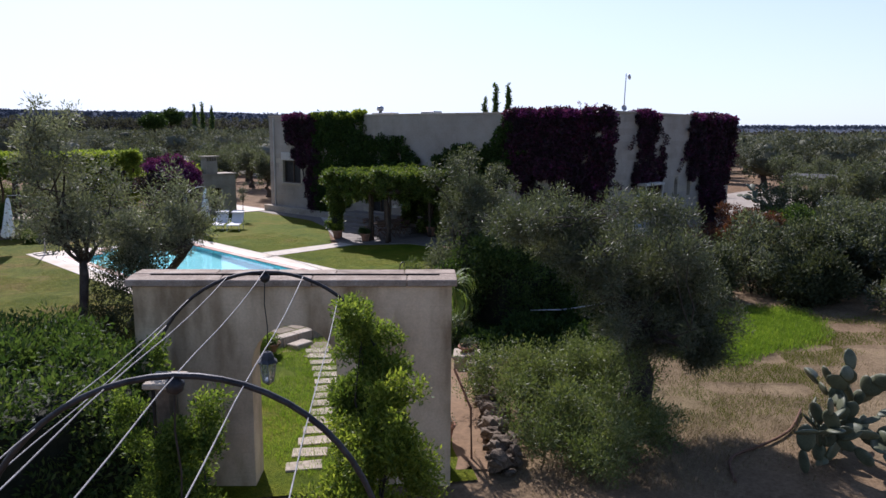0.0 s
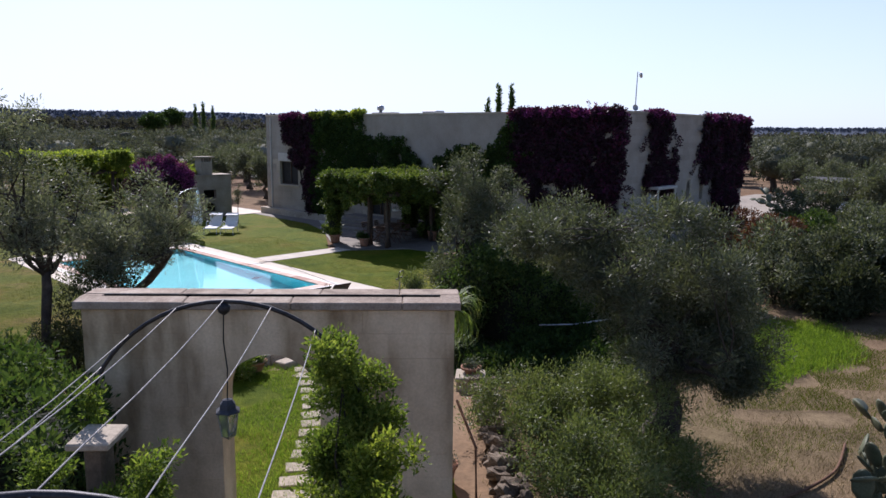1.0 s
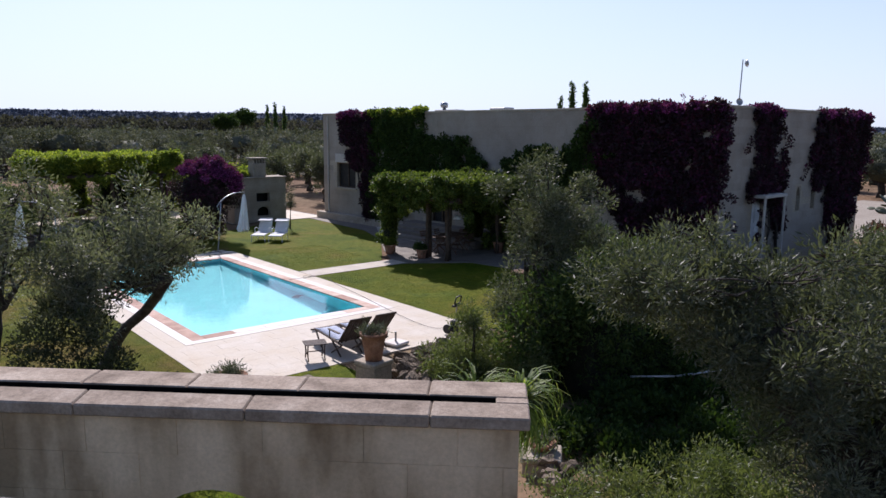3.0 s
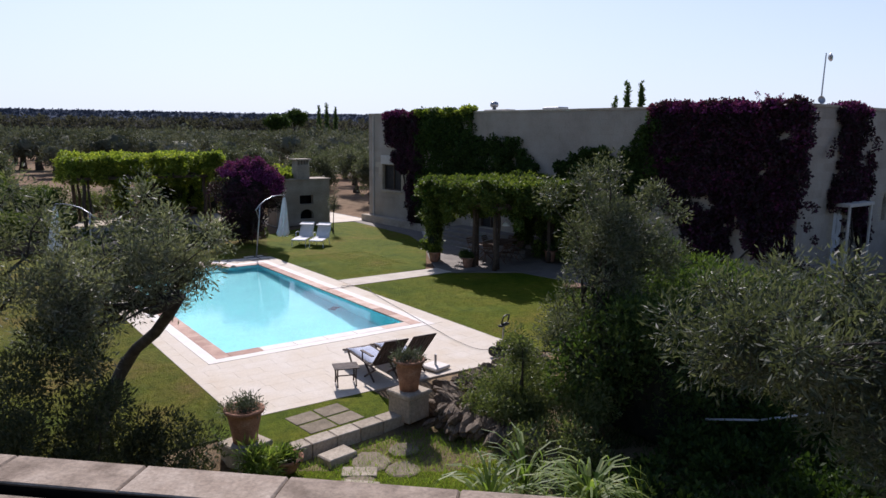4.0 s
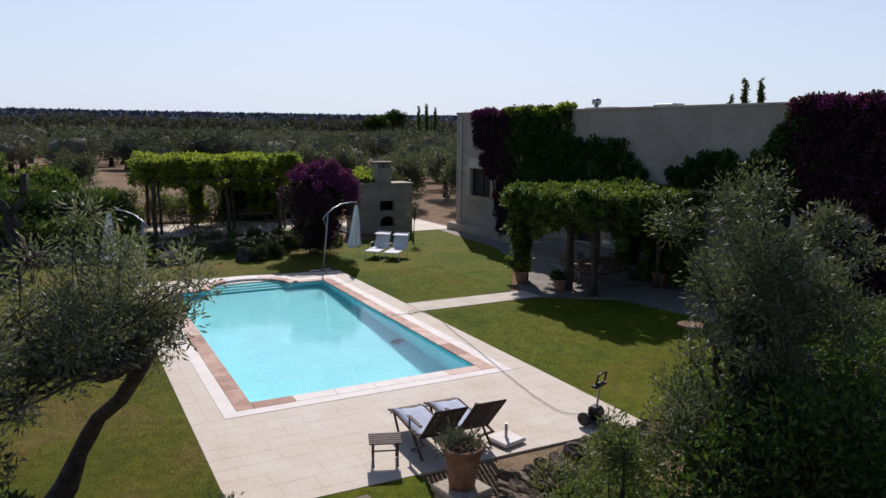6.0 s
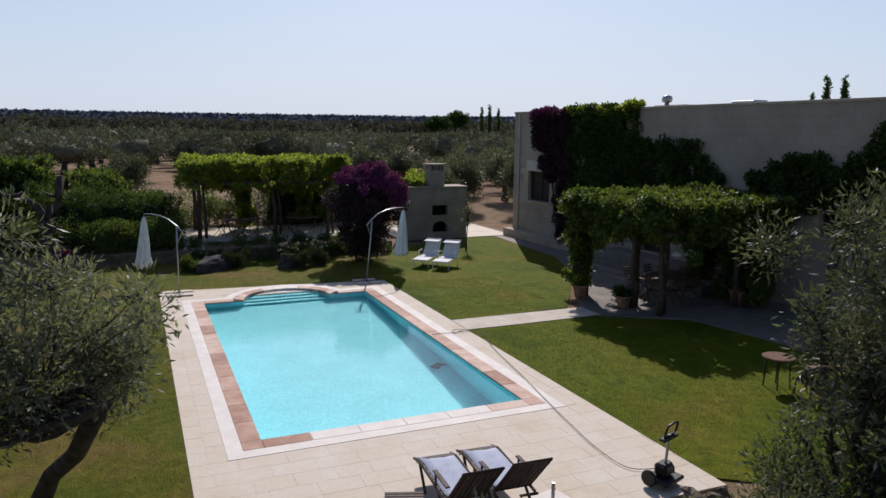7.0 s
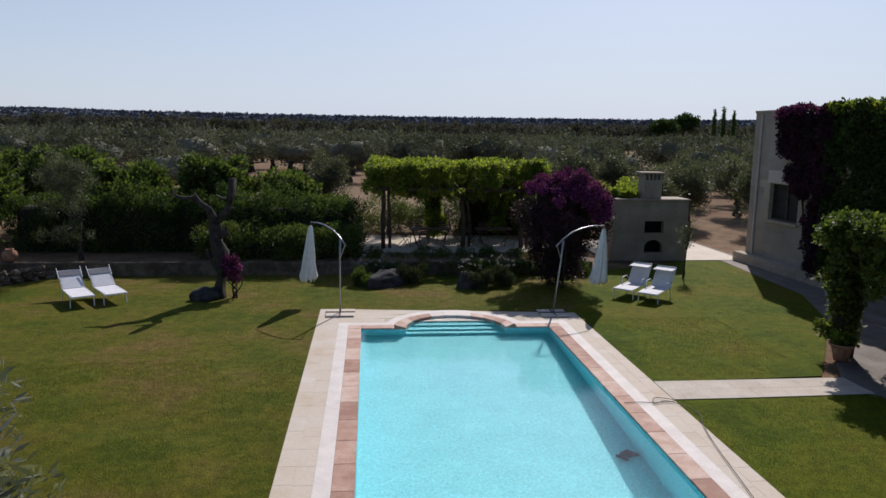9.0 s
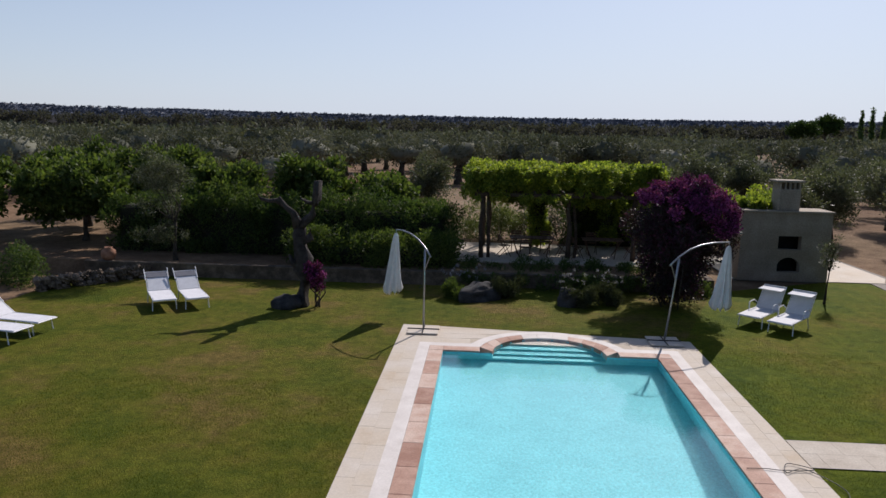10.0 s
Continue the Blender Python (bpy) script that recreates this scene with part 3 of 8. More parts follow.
def foliage(name, clumps, n, size, ratio, material, parent, seed, label="", **kw):
    v, q = leaves(clumps, n, size, ratio, np.random.default_rng(seed), **kw)
    ob = new(name, np_mesh(name, v, q, material))
    ob.parent = parent
    if label:
        tagged(ob, label)
    return ob


def bend(a, b, steps, sway, rng):
    """A crooked line from a to b."""
    a, b = Vector(a), Vector(b)
    pts = []
    for i in range(steps + 1):
        t = i / steps
        p = a.lerp(b, t)
        if 0 < i < steps:
            p += Vector(rng.normal(size=3)) * sway
        pts.append(p)
    return pts


def olive_tree(name, label, base, fork, clumps, trunk_r, n, seed, size=0.085, ratio=0.26, mid=None, limbs=9, material="olive", category="olive tree"):
    """Trunk from base to fork, limbs to some of the clumps, twigs, leaves."""
    rng = np.random.default_rng(seed)
    tree = thing(name, label, category, pose(*base))
    o = Vector(base)
    rel = np.array(clumps)
    rel[:, :3] -= np.array(base)
    fork = Vector(fork) - o
    path = [Vector((0, 0, -0.15))] + ([Vector(mid) - o] if mid else []) + [fork]
    pts = []
    for i in range(len(path) - 1):
        seg = bend(path[i], path[i + 1], 4, trunk_r * 0.25, rng)
        pts += seg if i == 0 else seg[1:]
    m = len(pts) - 1
    b = Build()
    b.tube(pts, [trunk_r * (1.55 - 0.85 * min(1, (i / m) * 2.2)) if i / m < 0.45 else trunk_r * (0.72 - 0.2 * (i / m - 0.45)) for i in range(m + 1)], 12)
    rough_up(b, trunk_r * 0.35, 2.2 / max(trunk_r * 4, 0.3), seed)
    part("trunk", b, M["bark"], tree, smooth=True)
    far = np.linalg.norm(rel[:, :3] - np.array(fork), axis=1)
    pick = rng.choice(len(rel), min(limbs, len(rel)), replace=False, p=(far + 0.2) / (far + 0.2).sum())
    tips = []
    for j in pick:
        b = Build()
        end = Vector(rel[j, :3])
        line = bend(fork - Vector((0, 0, 0.1 * rng.random())), end, 6, 0.045 * (end - fork).length, rng)
        b.tube(line, [trunk_r * 0.34 * (1 - i / 6.5) ** 1.3 + 0.006 for i in range(7)], 8)
        tips.append(line)
        part("limb", b, M["bark"], tree, smooth=True)
    b = Build()
    for row in rel:
        c = Vector(row[:3])
        line = min(tips, key=lambda l: min((p - c).length for p in l))
        near = min(line, key=lambda p: (p - c).length)
        b.tube(bend(near, c, 3, 0.05, rng), [0.014, 0.011, 0.008, 0.004], 4, cap=False)
        for _ in range(2):
            e = c + Vector(rng.normal(size=3)).normalized() * row[3]
            b.tube([c, (c + e) / 2 + Vector(rng.normal(size=3)) * 0.03, e], [0.006, 0.004, 0.002], 3, cap=False)
    tagged(part("fine_branch", b, M["bark"], tree), kind="stuff")
    foliage("crown", rel, n, size, ratio, M[material], tree, seed + 1, out=0.9, up=0.25, hollow=0.15)
    return tree


def shrub(name, label, clumps, n, size, ratio, material, seed, stems=6, category="shrub", group="", core=None, **kw):
    c = np.array(clumps)
    base = Vector((float(c[:, 0].mean()), float(c[:, 1].mean()), max(0.0, float((c[:, 2] - c[:, 3]).min())) if stems == 0 else height(float(c[:, 0].mean()), float(c[:, 1].mean()))))
    ob = thing(name, label, category, Matrix.Translation(base), group)
    c[:, :3] -= np.array(base)
    rng = np.random.default_rng(seed)
    if stems:
        for j in rng.choice(len(c), min(stems, len(c)), replace=False):
            e = Vector(c[j, :3])
            b = Build().tube(bend((e.x * 0.5, e.y * 0.5, -0.05), e, 4, 0.06, rng), [0.03, 0.025, 0.02, 0.012, 0.006], 6)
            part("stem", b, M["bark"], ob, smooth=True)
    # added solid in near-black, painted shade behind the leaves
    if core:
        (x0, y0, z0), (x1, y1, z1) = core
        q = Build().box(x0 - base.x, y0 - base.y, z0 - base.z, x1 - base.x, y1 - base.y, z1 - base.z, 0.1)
        part("inner_growth", rough_up(q, 0.06, 2.0, seed), M["core"], ob, "near-black solid for the shade inside the foliage")
    foliage("leaves", c, n, size, ratio, M[material], ob, seed + 1, **kw)
    return ob


def smooth01(a, b, x):
    t = min(1.0, max(0.0, (x - a) / (b - a)))
    return t * t * (3 - 2 * t)


def height(x, y):
    """The lie of the land."""
    if y > 19.6 and x < 9.6:
        return 0.5
    z = 0.0
    if y > 24:
        z = 0.5 * smooth01(26, 40, y)
    if y < -5.2:
        along = ((x + 4.4) * 0.58 + (y + 12.5) * 0.81) / 8.0
        side = abs((x + 4.4) * 0.81 - (y + 12.5) * 0.58)
        z = -0.2 * smooth01(0.0, 0.8, along) * (1 - smooth01(1.8, 2.6, side))
    return z

# ---- ground, lawns, distance ----
def ground_sheet():
    xs = sorted(set([-3000, -1500, -800, -450, -250, -140, -80, -45, -30] + list(np.arange(-22, 36.1, 1.0)) + list(np.arange(-6, 4.1, 0.25)) + [0.3, 6.26, 9.58, 9.62, 45, 60, 90, 140, 250, 450, 800, 1500, 3000]))
    ys = sorted(set([-3000, -1200, -500, -200, -100, -60] + list(np.arange(-40, 46.1, 1.0)) + list(np.arange(-13, -3.9, 0.25)) + [0.3, 13.3, 19.58, 19.62, 55, 70, 100, 150, 250, 450, 800, 1500, 3000]))
    xs, ys = [float(x) for x in xs], [float(y) for y in ys]
    b = Build()
    nx = len(xs)
    b.v = [(x, y, height(x, y) + (0.03 * noise.noise(Vector((x * 0.4, y * 0.4, 0))) - 0.02 if not (-2 < x < 18 and -6 < y < 24) else -0.02)) for y in ys for x in xs]
    for j in range(len(ys) - 1):
        for i in range(nx - 1):
            if 0.29 < (xs[i] + xs[i + 1]) / 2 < 6.27 and 0.29 < (ys[j] + ys[j + 1]) / 2 < 13.31:
                continue
            b.f.append((j * nx + i, j * nx + i + 1, (j + 1) * nx + i + 1, (j + 1) * nx + i))
    return setting("ground", b, M["ground"], "dry earth and thin grass of the olive groves", "ground", True)


ground_sheet()


def flat_area(name, outline, z, material, label, category, thick=0.06):
    """A flat area with a rim, from its outline (counter-clockwise)."""
    b = Build()
    n = len(outline)
    b.v = [(x, y, z) for x, y in outline] + [(x, y, z - thick) for x, y in outline]
    b.f = [tuple(range(n))] + [(i, i + n, (i + 1) % n + n, (i + 1) % n) for i in range(n)]
    return setting(name, b, material, label, category)


def wavy(points, step=0.6, amount=0.08, seed=1):
    """The outline with small irregularities along its edges."""
    rng = np.random.default_rng(seed)
    res = []
    for (x0, y0), (x1, y1) in zip(points, points[1:] + points[:1]):
        d = math.hypot(x1 - x0, y1 - y0)
        k = max(1, int(d / step))
        for i in range(k):
            t = i / k
            j = rng.normal(size=2) * amount
            res.append((x0 + (x1 - x0) * t + j[0], y0 + (y1 - y0) * t + j[1]))
    return res


flat_area("lawn_west", [(-13, -4.2), (-0.55, -4.2), (-0.55, 13.9), (7.1, 13.1), (9.6, 19.5), (-13, 19.5)], 0.01, M["lawn"], "mown lawn, green with yellowed patches", "lawn")
flat_area("lawn_east", [(7.0, 6.95), (11.2, 7.15), (12.1, 8.4), (14.75, 12.2), (16.0, 15.6), (16.3, 22.3), (14.6, 22.2), (9.6, 19.6), (7.0, 13.2)], 0.012, M["lawn_fresh"], "mown lawn between pool and terrace", "lawn")
flat_area("lawn_south", [(7.0, -3.4), (9.3, -5.0), (12.5, -4.0), (14.3, 1.2), (14.0, 4.2), (11.3, 6.05), (7.0, 5.9)], 0.012, M["lawn_fresh"], "mown lawn under the shade of the pergola", "lawn")
flat_area("lawn_strip", [(-1.3, -4.95), (-0.5, -5.2), (2.1, -4.95), (2.3, -4.95), (2.3, -3.6), (-1.2, -3.6)], 0.012, M["lawn_fresh"], "strip of lawn beside the pool deck", "lawn")


def low_lawn():
    """The sunken lawn between gate and kerb follows the land."""
    b = Build()
    us, vs = np.linspace(0, 8.1, 33), np.linspace(-2.3, 2.9, 21)
    for u in us:
        for v in vs:
            x, y = -4.6 + 0.58 * u + 0.81 * v, -12.7 + 0.81 * u - 0.58 * v
            y = min(y, -5.32)
            b.v.append((x, y, height(x, y) + 0.012))
    for i in range(32):
        for j in range(20):
            b.f.append((i * 21 + j, i * 21 + j + 1, (i + 1) * 21 + j + 1, (i + 1) * 21 + j))
    return setting("lawn_path", b, M["lawn_fresh"], "bright green grass of the garden path", "lawn", True)


low_lawn()


def wild_patch():
    b = Build()
    n = 60
    b.v = [(9.7, -14.0, 0.05)]
    for ring_r, z in ((0.5, 0.05), (0.85, 0.045), (1.0, -0.05)):
        for i in range(n):
            a = 2 * math.pi * i / n
            r = ring_r * (1 + 0.25 * noise.noise(Vector((math.cos(a) * 1.3, math.sin(a) * 1.3, 4))) + 0.1 * noise.noise(Vector((math.cos(a) * 5, math.sin(a) * 5, 8))))
            b.v.append((9.7 + 2.6 * r * math.cos(a), -14.0 + 1.3 * r * math.sin(a), z))
    for i in range(n):
        j = (i + 1) % n
        b.f.append((0, 1 + i, 1 + j))
        for k in (0, 1):
            b.f.append((1 + k * n + i, 1 + (k + 1) * n + i, 1 + (k + 1) * n + j, 1 + k * n + j))
    setting("lawn_wild", b, M["lawn_fresh"], "patch of bright watered grass on bare soil", "lawn", True)


wild_patch()


def flat_far(name, y, x0, x1, step, top, rough, seed, material, label):
    """A far belt of trees or hills, with an uneven skyline, across the line of sight at that distance."""
    b = Build()
    rng = np.random.default_rng(seed)
    n = int((x1 - x0) / step)
    for i in range(n + 1):
        a = x0 + (x1 - x0) * i / n
        h = top(a) * (1 + rough * (noise.noise(Vector((a * 9, seed, 0))) + 0.6 * noise.noise(Vector((a * 31, seed, 2))))) + rough * 4 * rng.random()
        dx, dy = math.sin(a), math.cos(a)
        for r, z in ((y * 0.94, -2), (y * 0.965, h * 0.62), (y, h), (y * 1.04, h * 0.7)):
            b.v.append((dx * r, dy * r, z))
    for i in range(n):
        for k in range(3):
            b.f.append((i * 4 + k, i * 4 + k + 4, i * 4 + k + 5, i * 4 + k + 1))
    return setting(name, b, material, label, "backdrop")


def ridge(a):
    """Height of the far ridge by direction: a hill with a town, then a low swell."""
    return 62 - 3 * smooth01(-0.62, -0.12, a) - 30 * smooth01(0.5, 1.1, a)


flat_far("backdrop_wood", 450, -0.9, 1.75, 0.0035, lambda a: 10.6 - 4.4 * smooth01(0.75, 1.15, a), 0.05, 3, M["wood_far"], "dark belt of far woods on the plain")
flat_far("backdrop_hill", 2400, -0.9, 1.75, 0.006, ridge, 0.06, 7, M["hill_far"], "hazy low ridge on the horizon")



def far_wood():
    """Crowns of far trees standing close along the belt of woods."""
    rng = np.random.default_rng(17)
    n = 3600
    a = -0.88 + 2.6 * rng.random(n)
    r = 405 + 40 * rng.random(n)
    h = 12.6 - 5.4 * np.clip((a - 0.75) / 0.4, 0, 1) + np.array([1.3 * noise.noise(Vector((t * 14, 3, 0))) + 0.9 * noise.noise(Vector((t * 47, 5, 0))) for t in a])
    z = h * (0.3 + 0.68 * rng.random(n) ** 0.7) + 1.1 * rng.random(n) ** 8
    cl = np.column_stack([np.sin(a) * r, np.cos(a) * r, z - 1.4, 1.3 + 1.3 * rng.random(n)])
    v, q = leaves(cl, 120000, 1.1, 0.75, rng, out=0.6, up=0.3, hollow=0.2)
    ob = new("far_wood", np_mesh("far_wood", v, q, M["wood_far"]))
    return tagged(ob, "uneven crowns of far woods along the horizon", "woods", kind="stuff")


far_wood()


def far_town():
    rng = np.random.default_rng(5)
    b = Build()
    for _ in range(85):
        a = -0.68 + 0.56 * rng.random() ** 1.2
        f = 0.70 + 0.26 * rng.random()
        z = ridge(a) * f
        r = 2400 * (0.965 + (f - 0.62) / 0.38 * 0.035)
        w, h = 2.5 + 5 * rng.random(), 1.5 + 3 * rng.random()
        x, y = math.sin(a) * r, math.cos(a) * r
        b.box(x - w, y - 6, z - 3, x + w, y + 6, z + h)
    ob = new("far_houses", b.mesh("far_houses", M["town"]))
    return tagged(ob, "pale houses of a town along the far ridge", "houses", kind="stuff")


def ridge_trees():
    """Crowns scattered over the far ridge, with haze put into their colour."""
    rng = np.random.default_rng(19)
    n = 9000
    a = -0.7 + 2.35 * rng.random(n)
    top = np.array([ridge(t) for t in a])
    f = 0.63 + 0.37 * rng.random(n)
    r = 2400 * (0.965 + (f - 0.62) / 0.38 * 0.035) - 5
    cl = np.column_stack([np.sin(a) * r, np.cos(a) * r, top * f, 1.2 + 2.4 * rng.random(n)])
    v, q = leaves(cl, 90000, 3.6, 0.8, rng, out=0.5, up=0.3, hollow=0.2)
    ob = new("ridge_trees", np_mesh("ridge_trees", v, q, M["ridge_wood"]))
    return tagged(ob, "trees between the houses of the far ridge, paled for haze", "woods", kind="stuff")


ridge_trees()
far_town()

# ---- olive groves ----
def grove_tree_meshes(count, n, seed0):
    res = []
    for k in range(count):
        rng = np.random.default_rng(seed0 + k)
        cl = crown((0, 0, 2.2), (2.1 + 0.4 * rng.random(), 2.1, 1.35), 52, 0.5, rng, 0.45)
        v, q = leaves(cl, n, 0.27, 0.34, rng, out=0.8, up=0.2, hollow=0.25)
        hv, hq = heart(2.2, 1.65, 1.05, k)
        v, q = np.vstack([v, hv]), np.vstack([q, hq + len(v)])
        b = Build()
        b.tube([(0, 0, -0.3), (0.08, 0.05, 0.5), (0.0, 0.1, 1.2)], [0.42, 0.28, 0.22], 8)
        for _ in range(5):
            e = cl[rng.integers(len(cl)), :3]
            b.tube([(0, 0.1, 1.1), (e[0] * 0.4, e[1] * 0.4, 1.8), tuple(e)], [0.17, 0.11, 0.03], 6)
        rough_up(b, 0.07, 2.0, k)
        res.append((np_mesh("crown", v, q, M["grove"]), b.mesh("trunk", M["bark"], True), v, q))
    return res


def heart(z, rx, rz, k, rings=5, sides=8):
    """A rough closed form in the middle of a crown: vertices and quads."""
    v, q = [], []
    for i in range(rings + 1):
        t = math.pi * (0.04 + 0.92 * i / rings)
        for j in range(sides):
            a = 2 * math.pi * j / sides
            p = Vector((math.sin(t) * math.cos(a), math.sin(t) * math.sin(a), math.cos(t)))
            g = 0.85 + 0.5 * noise.noise(p * 1.9 + Vector((k * 3.1, 0, 0)))
            v.append((p.x * rx * g, p.y * rx * g, z + p.z * rz * g))
    for i in range(rings):
        for j in range(sides):
            j2 = (j + 1) % sides
            q.append((i * sides + j, (i + 1) * sides + j, (i + 1) * sides + j2, i * sides + j2))
    return np.array(v), np.array(q)


GROVE = grove_tree_meshes(4, 2000, 40)


def groves():
    rng = np.random.default_rng(11)
    spots = []
    # rows of trees over the plain, as far as the belt of woods
    for i in range(-66, 80):
        for j in range(0, 84):
            x, y = i * 6.6 + rng.normal() * 1.2, 30 + j * 6.3 + rng.normal() * 1.2
            spots.append((x, y))
    for i in range(0, 70):
        for j in range(0, 16):
            spots.append((42 + i * 5.8 + rng.normal() * 1.2, 24 - j * 5.6 + rng.normal() * 1.2))
    keep = []
    for x, y in spots:
        r, a = math.hypot(x, y + 12), math.atan2(x, y + 12)
        if r > 420 or a < -0.72 or a > 1.72:
            continue
        if 33 < x < 63 and -8 < y < 8:
            continue
        if -13 < x < 36 and y < 33 or (14.0 < x < 48 and -6 < y < 40) or (9 < x < 30 and y < 42):
            continue
        if abs(x - 22 - (y - 40) * 0.32) < 3.0 and y > 38:
            continue
        if (-8 < x < 16 and y < 62 + 4 * math.sin(x)) or (-24 < x <= -8 and y < 44 + 3 * math.sin(x)):
            continue
        if rng.random() < 0.2:
            continue
        keep.append((r, x, y))
    keep.sort()
    near, rest = keep[:240], keep[240:]
    first = {}
    for k, (r, x, y) in enumerate(near):
        cr, tk, _, _ = GROVE[k % 4]
        s = 0.95 + 0.45 * rng.random()
        m = pose(x, y, height(x, y) - 0.02, 0, 0, 360 * rng.random()) @ Matrix.Scale(s, 4)
        ob = thing("olive_tree", "grey-green olive tree standing in the grove on bare earth", "olive tree", m, "trees of the grove")
        part("trunk", tk, None, ob)
        part("crown", cr, None, ob)
    small = []
    for k in range(5):
        g = np.random.default_rng(90 + k)
        cl = crown((0, 0, 2.1), (2.2, 2.2, 1.4), 26, 0.7, g, 0.4)
        mid = leaves(cl, 330, 0.62, 0.5, g, out=0.7, up=0.0, hollow=0.3)
        b = Build().tube([(0, 0, -0.3), (0.1, 0, 1.6)], [0.3, 0.2], 4, cap=False)
        hv, hq = heart(2.1, 1.8, 1.15, k, 4, 6)
        b.v += [tuple(p) for p in mid[0]]
        parts = [(hv, hq), (np.array(b.v[:8]), np.array(b.f)), mid]
        off, vv, qq = 0, [], []
        for pv, pq in parts:
            vv.append(pv)
            qq.append(pq + off)
            off += len(pv)
        small.append((np.vstack(vv), np.vstack(qq)))
    vs, qs, off = [], [], 0
    for r, x, y in rest:
        v, q = small[rng.integers(5)]
        if r > 150:
            many = 28 + (200 if r < 260 else 90)
            v, q = v[:30 + 8 + 4 * (many - 28)], q[:many]
        a, s = rng.random() * 6.28, 0.95 + 0.45 * rng.random()
        c, d = math.cos(a) * s, math.sin(a) * s
        w = np.column_stack([v[:, 0] * c - v[:, 1] * d + x, v[:, 0] * d + v[:, 1] * c + y, v[:, 2] * s * (0.85 + 0.3 * rng.random()) + 0.45])
        vs.append(w)
        qs.append(q + off)
        off += len(v)
    ob = new("olive_grove", np_mesh("olive_grove", np.vstack(vs), np.vstack(qs), M["grove"]))
    tagged(ob, "far rows of olive trees across the plain", "olive grove", kind="stuff")


groves()


def cypress(x, y, z0, h, r, seed):
    rng = np.random.default_rng(seed)
    ob = thing("cypress_tree", "slim dark cypress far off on the skyline", "cypress", pose(x, y, z0), "cypresses on the skyline")
    zs = np.linspace(0.06, 0.97, 30)
    cl = np.column_stack([rng.normal(size=30) * r * 0.15, rng.normal(size=30) * r * 0.15, zs * h, r * np.minimum(1, zs * 6) * (1.05 - zs) ** 0.5 * 0.9 + 0.05])
    part("trunk", Build().tube([(0, 0, -0.5), (0, 0, h * 0.5)], [r * 0.25, r * 0.1], 6), M["bark"], ob)
    # solid body added inside the leaves so no sky shows through
    part("inner_growth", rough_up(Build().lathe([(r * 0.3, h * 0.03), (r * 0.72, h * 0.15), (r * 0.75, h * 0.4), (r * 0.6, h * 0.65), (r * 0.3, h * 0.86), (0.02, h * 0.99)], sides=10), r * 0.15, 1.2, seed), M["hedge"], ob)
    foliage("crown", cl, 3200, h * 0.035, 0.35, M["hedge"], ob, seed, out=0.4, up=0.9, hollow=0.4)


for k, (dx, dy, dz, dist, h) in enumerate([(35.0 + 10.4, 66.9 + 21.5, 0, 2.3, 15), (35.9 + 10.4, 66.5 + 21.5, 0, 2.34, 16), (36.9 + 10.4, 65.9 + 21.5, 0, 2.3, 14.6)]):
    cypress(-10.4 + dx * dist, -21.5 + dy * dist, 0.4, h * 0.84, 0.8, 60 + k)
for k, (qx, qy, dist, h) in enumerate([(75.4, 64.5, 1.55, 15.2), (76.5, 63.2, 1.55, 15.3), (74.5, 65.6, 1.55, 12.4)]):
    cypress(-9.3 + qx * dist, -22.7 + qy * dist, 0.4, h, 0.85, 70 + k)

def stone_pine(x, y, z0, h, r, seed):
    ob = thing("stone_pine", "broad dark stone pine on the skyline", "pine", pose(x, y, z0))
    part("trunk", Build().tube([(0, 0, -0.5), (0.2, 0, h * 0.4), (0, 0, h * 0.8)], [0.5, 0.35, 0.2], 8), M["bark"], ob)
    cl = crown((0, 0, h * 0.8), (r, r, h * 0.2), 50, r * 0.22, R(seed), 0.3)
    foliage("crown", cl, 7000, 0.4, 0.4, M["ivy"], ob, seed, up=0.3)


R = np.random.default_rng
stone_pine(62.5, 139.6, 0.4, 8.6, 3.0, 55)
stone_pine(69.5, 146.0, 0.4, 10.2, 3.0, 56)

# ---- pool ----
PX0, PX1, PY0, PY1 = 0.64, 5.92, 0.64, 11.62
PCX, PCY, PR = 3.28, 11.58, 1.41


def pool_outline(grow, steps=18):
    """Outline of the pool with its round bay at the far end, counter-clockwise."""
    g = grow
    pts = [(PX0 - g, PY0 - g), (PX1 + g, PY0 - g), (PX1 + g, PY1 + g)]
    r = PR + g
    a0 = math.asin((PY1 + g - PCY) / r)
    for i in range(steps + 1):
        a = a0 + (math.pi - 2 * a0) * i / steps
        pts.append((PCX + r * math.cos(a), PCY + r * math.sin(a)))
    pts.append((PX0 - g, PY1 + g))
    return pts


def ring(b, inner, outer, z0, z1):
    """A flat band between two outlines of equal count, with thickness."""
    n = len(inner)
    for i in range(n):
        j = (i + 1) % n
        a, c, d, e = inner[i], inner[j], outer[j], outer[i]
        b.add([(*e, z1), (*d, z1), (*c, z1), (*a, z1)], [(0, 1, 2, 3)])
        b.add([(*a, z1), (*c, z1), (*c, z0), (*a, z0)], [(0, 1, 2, 3)])
        b.add([(*d, z1), (*e, z1), (*e, z0), (*d, z0)], [(0, 1, 2, 3)])
    return b


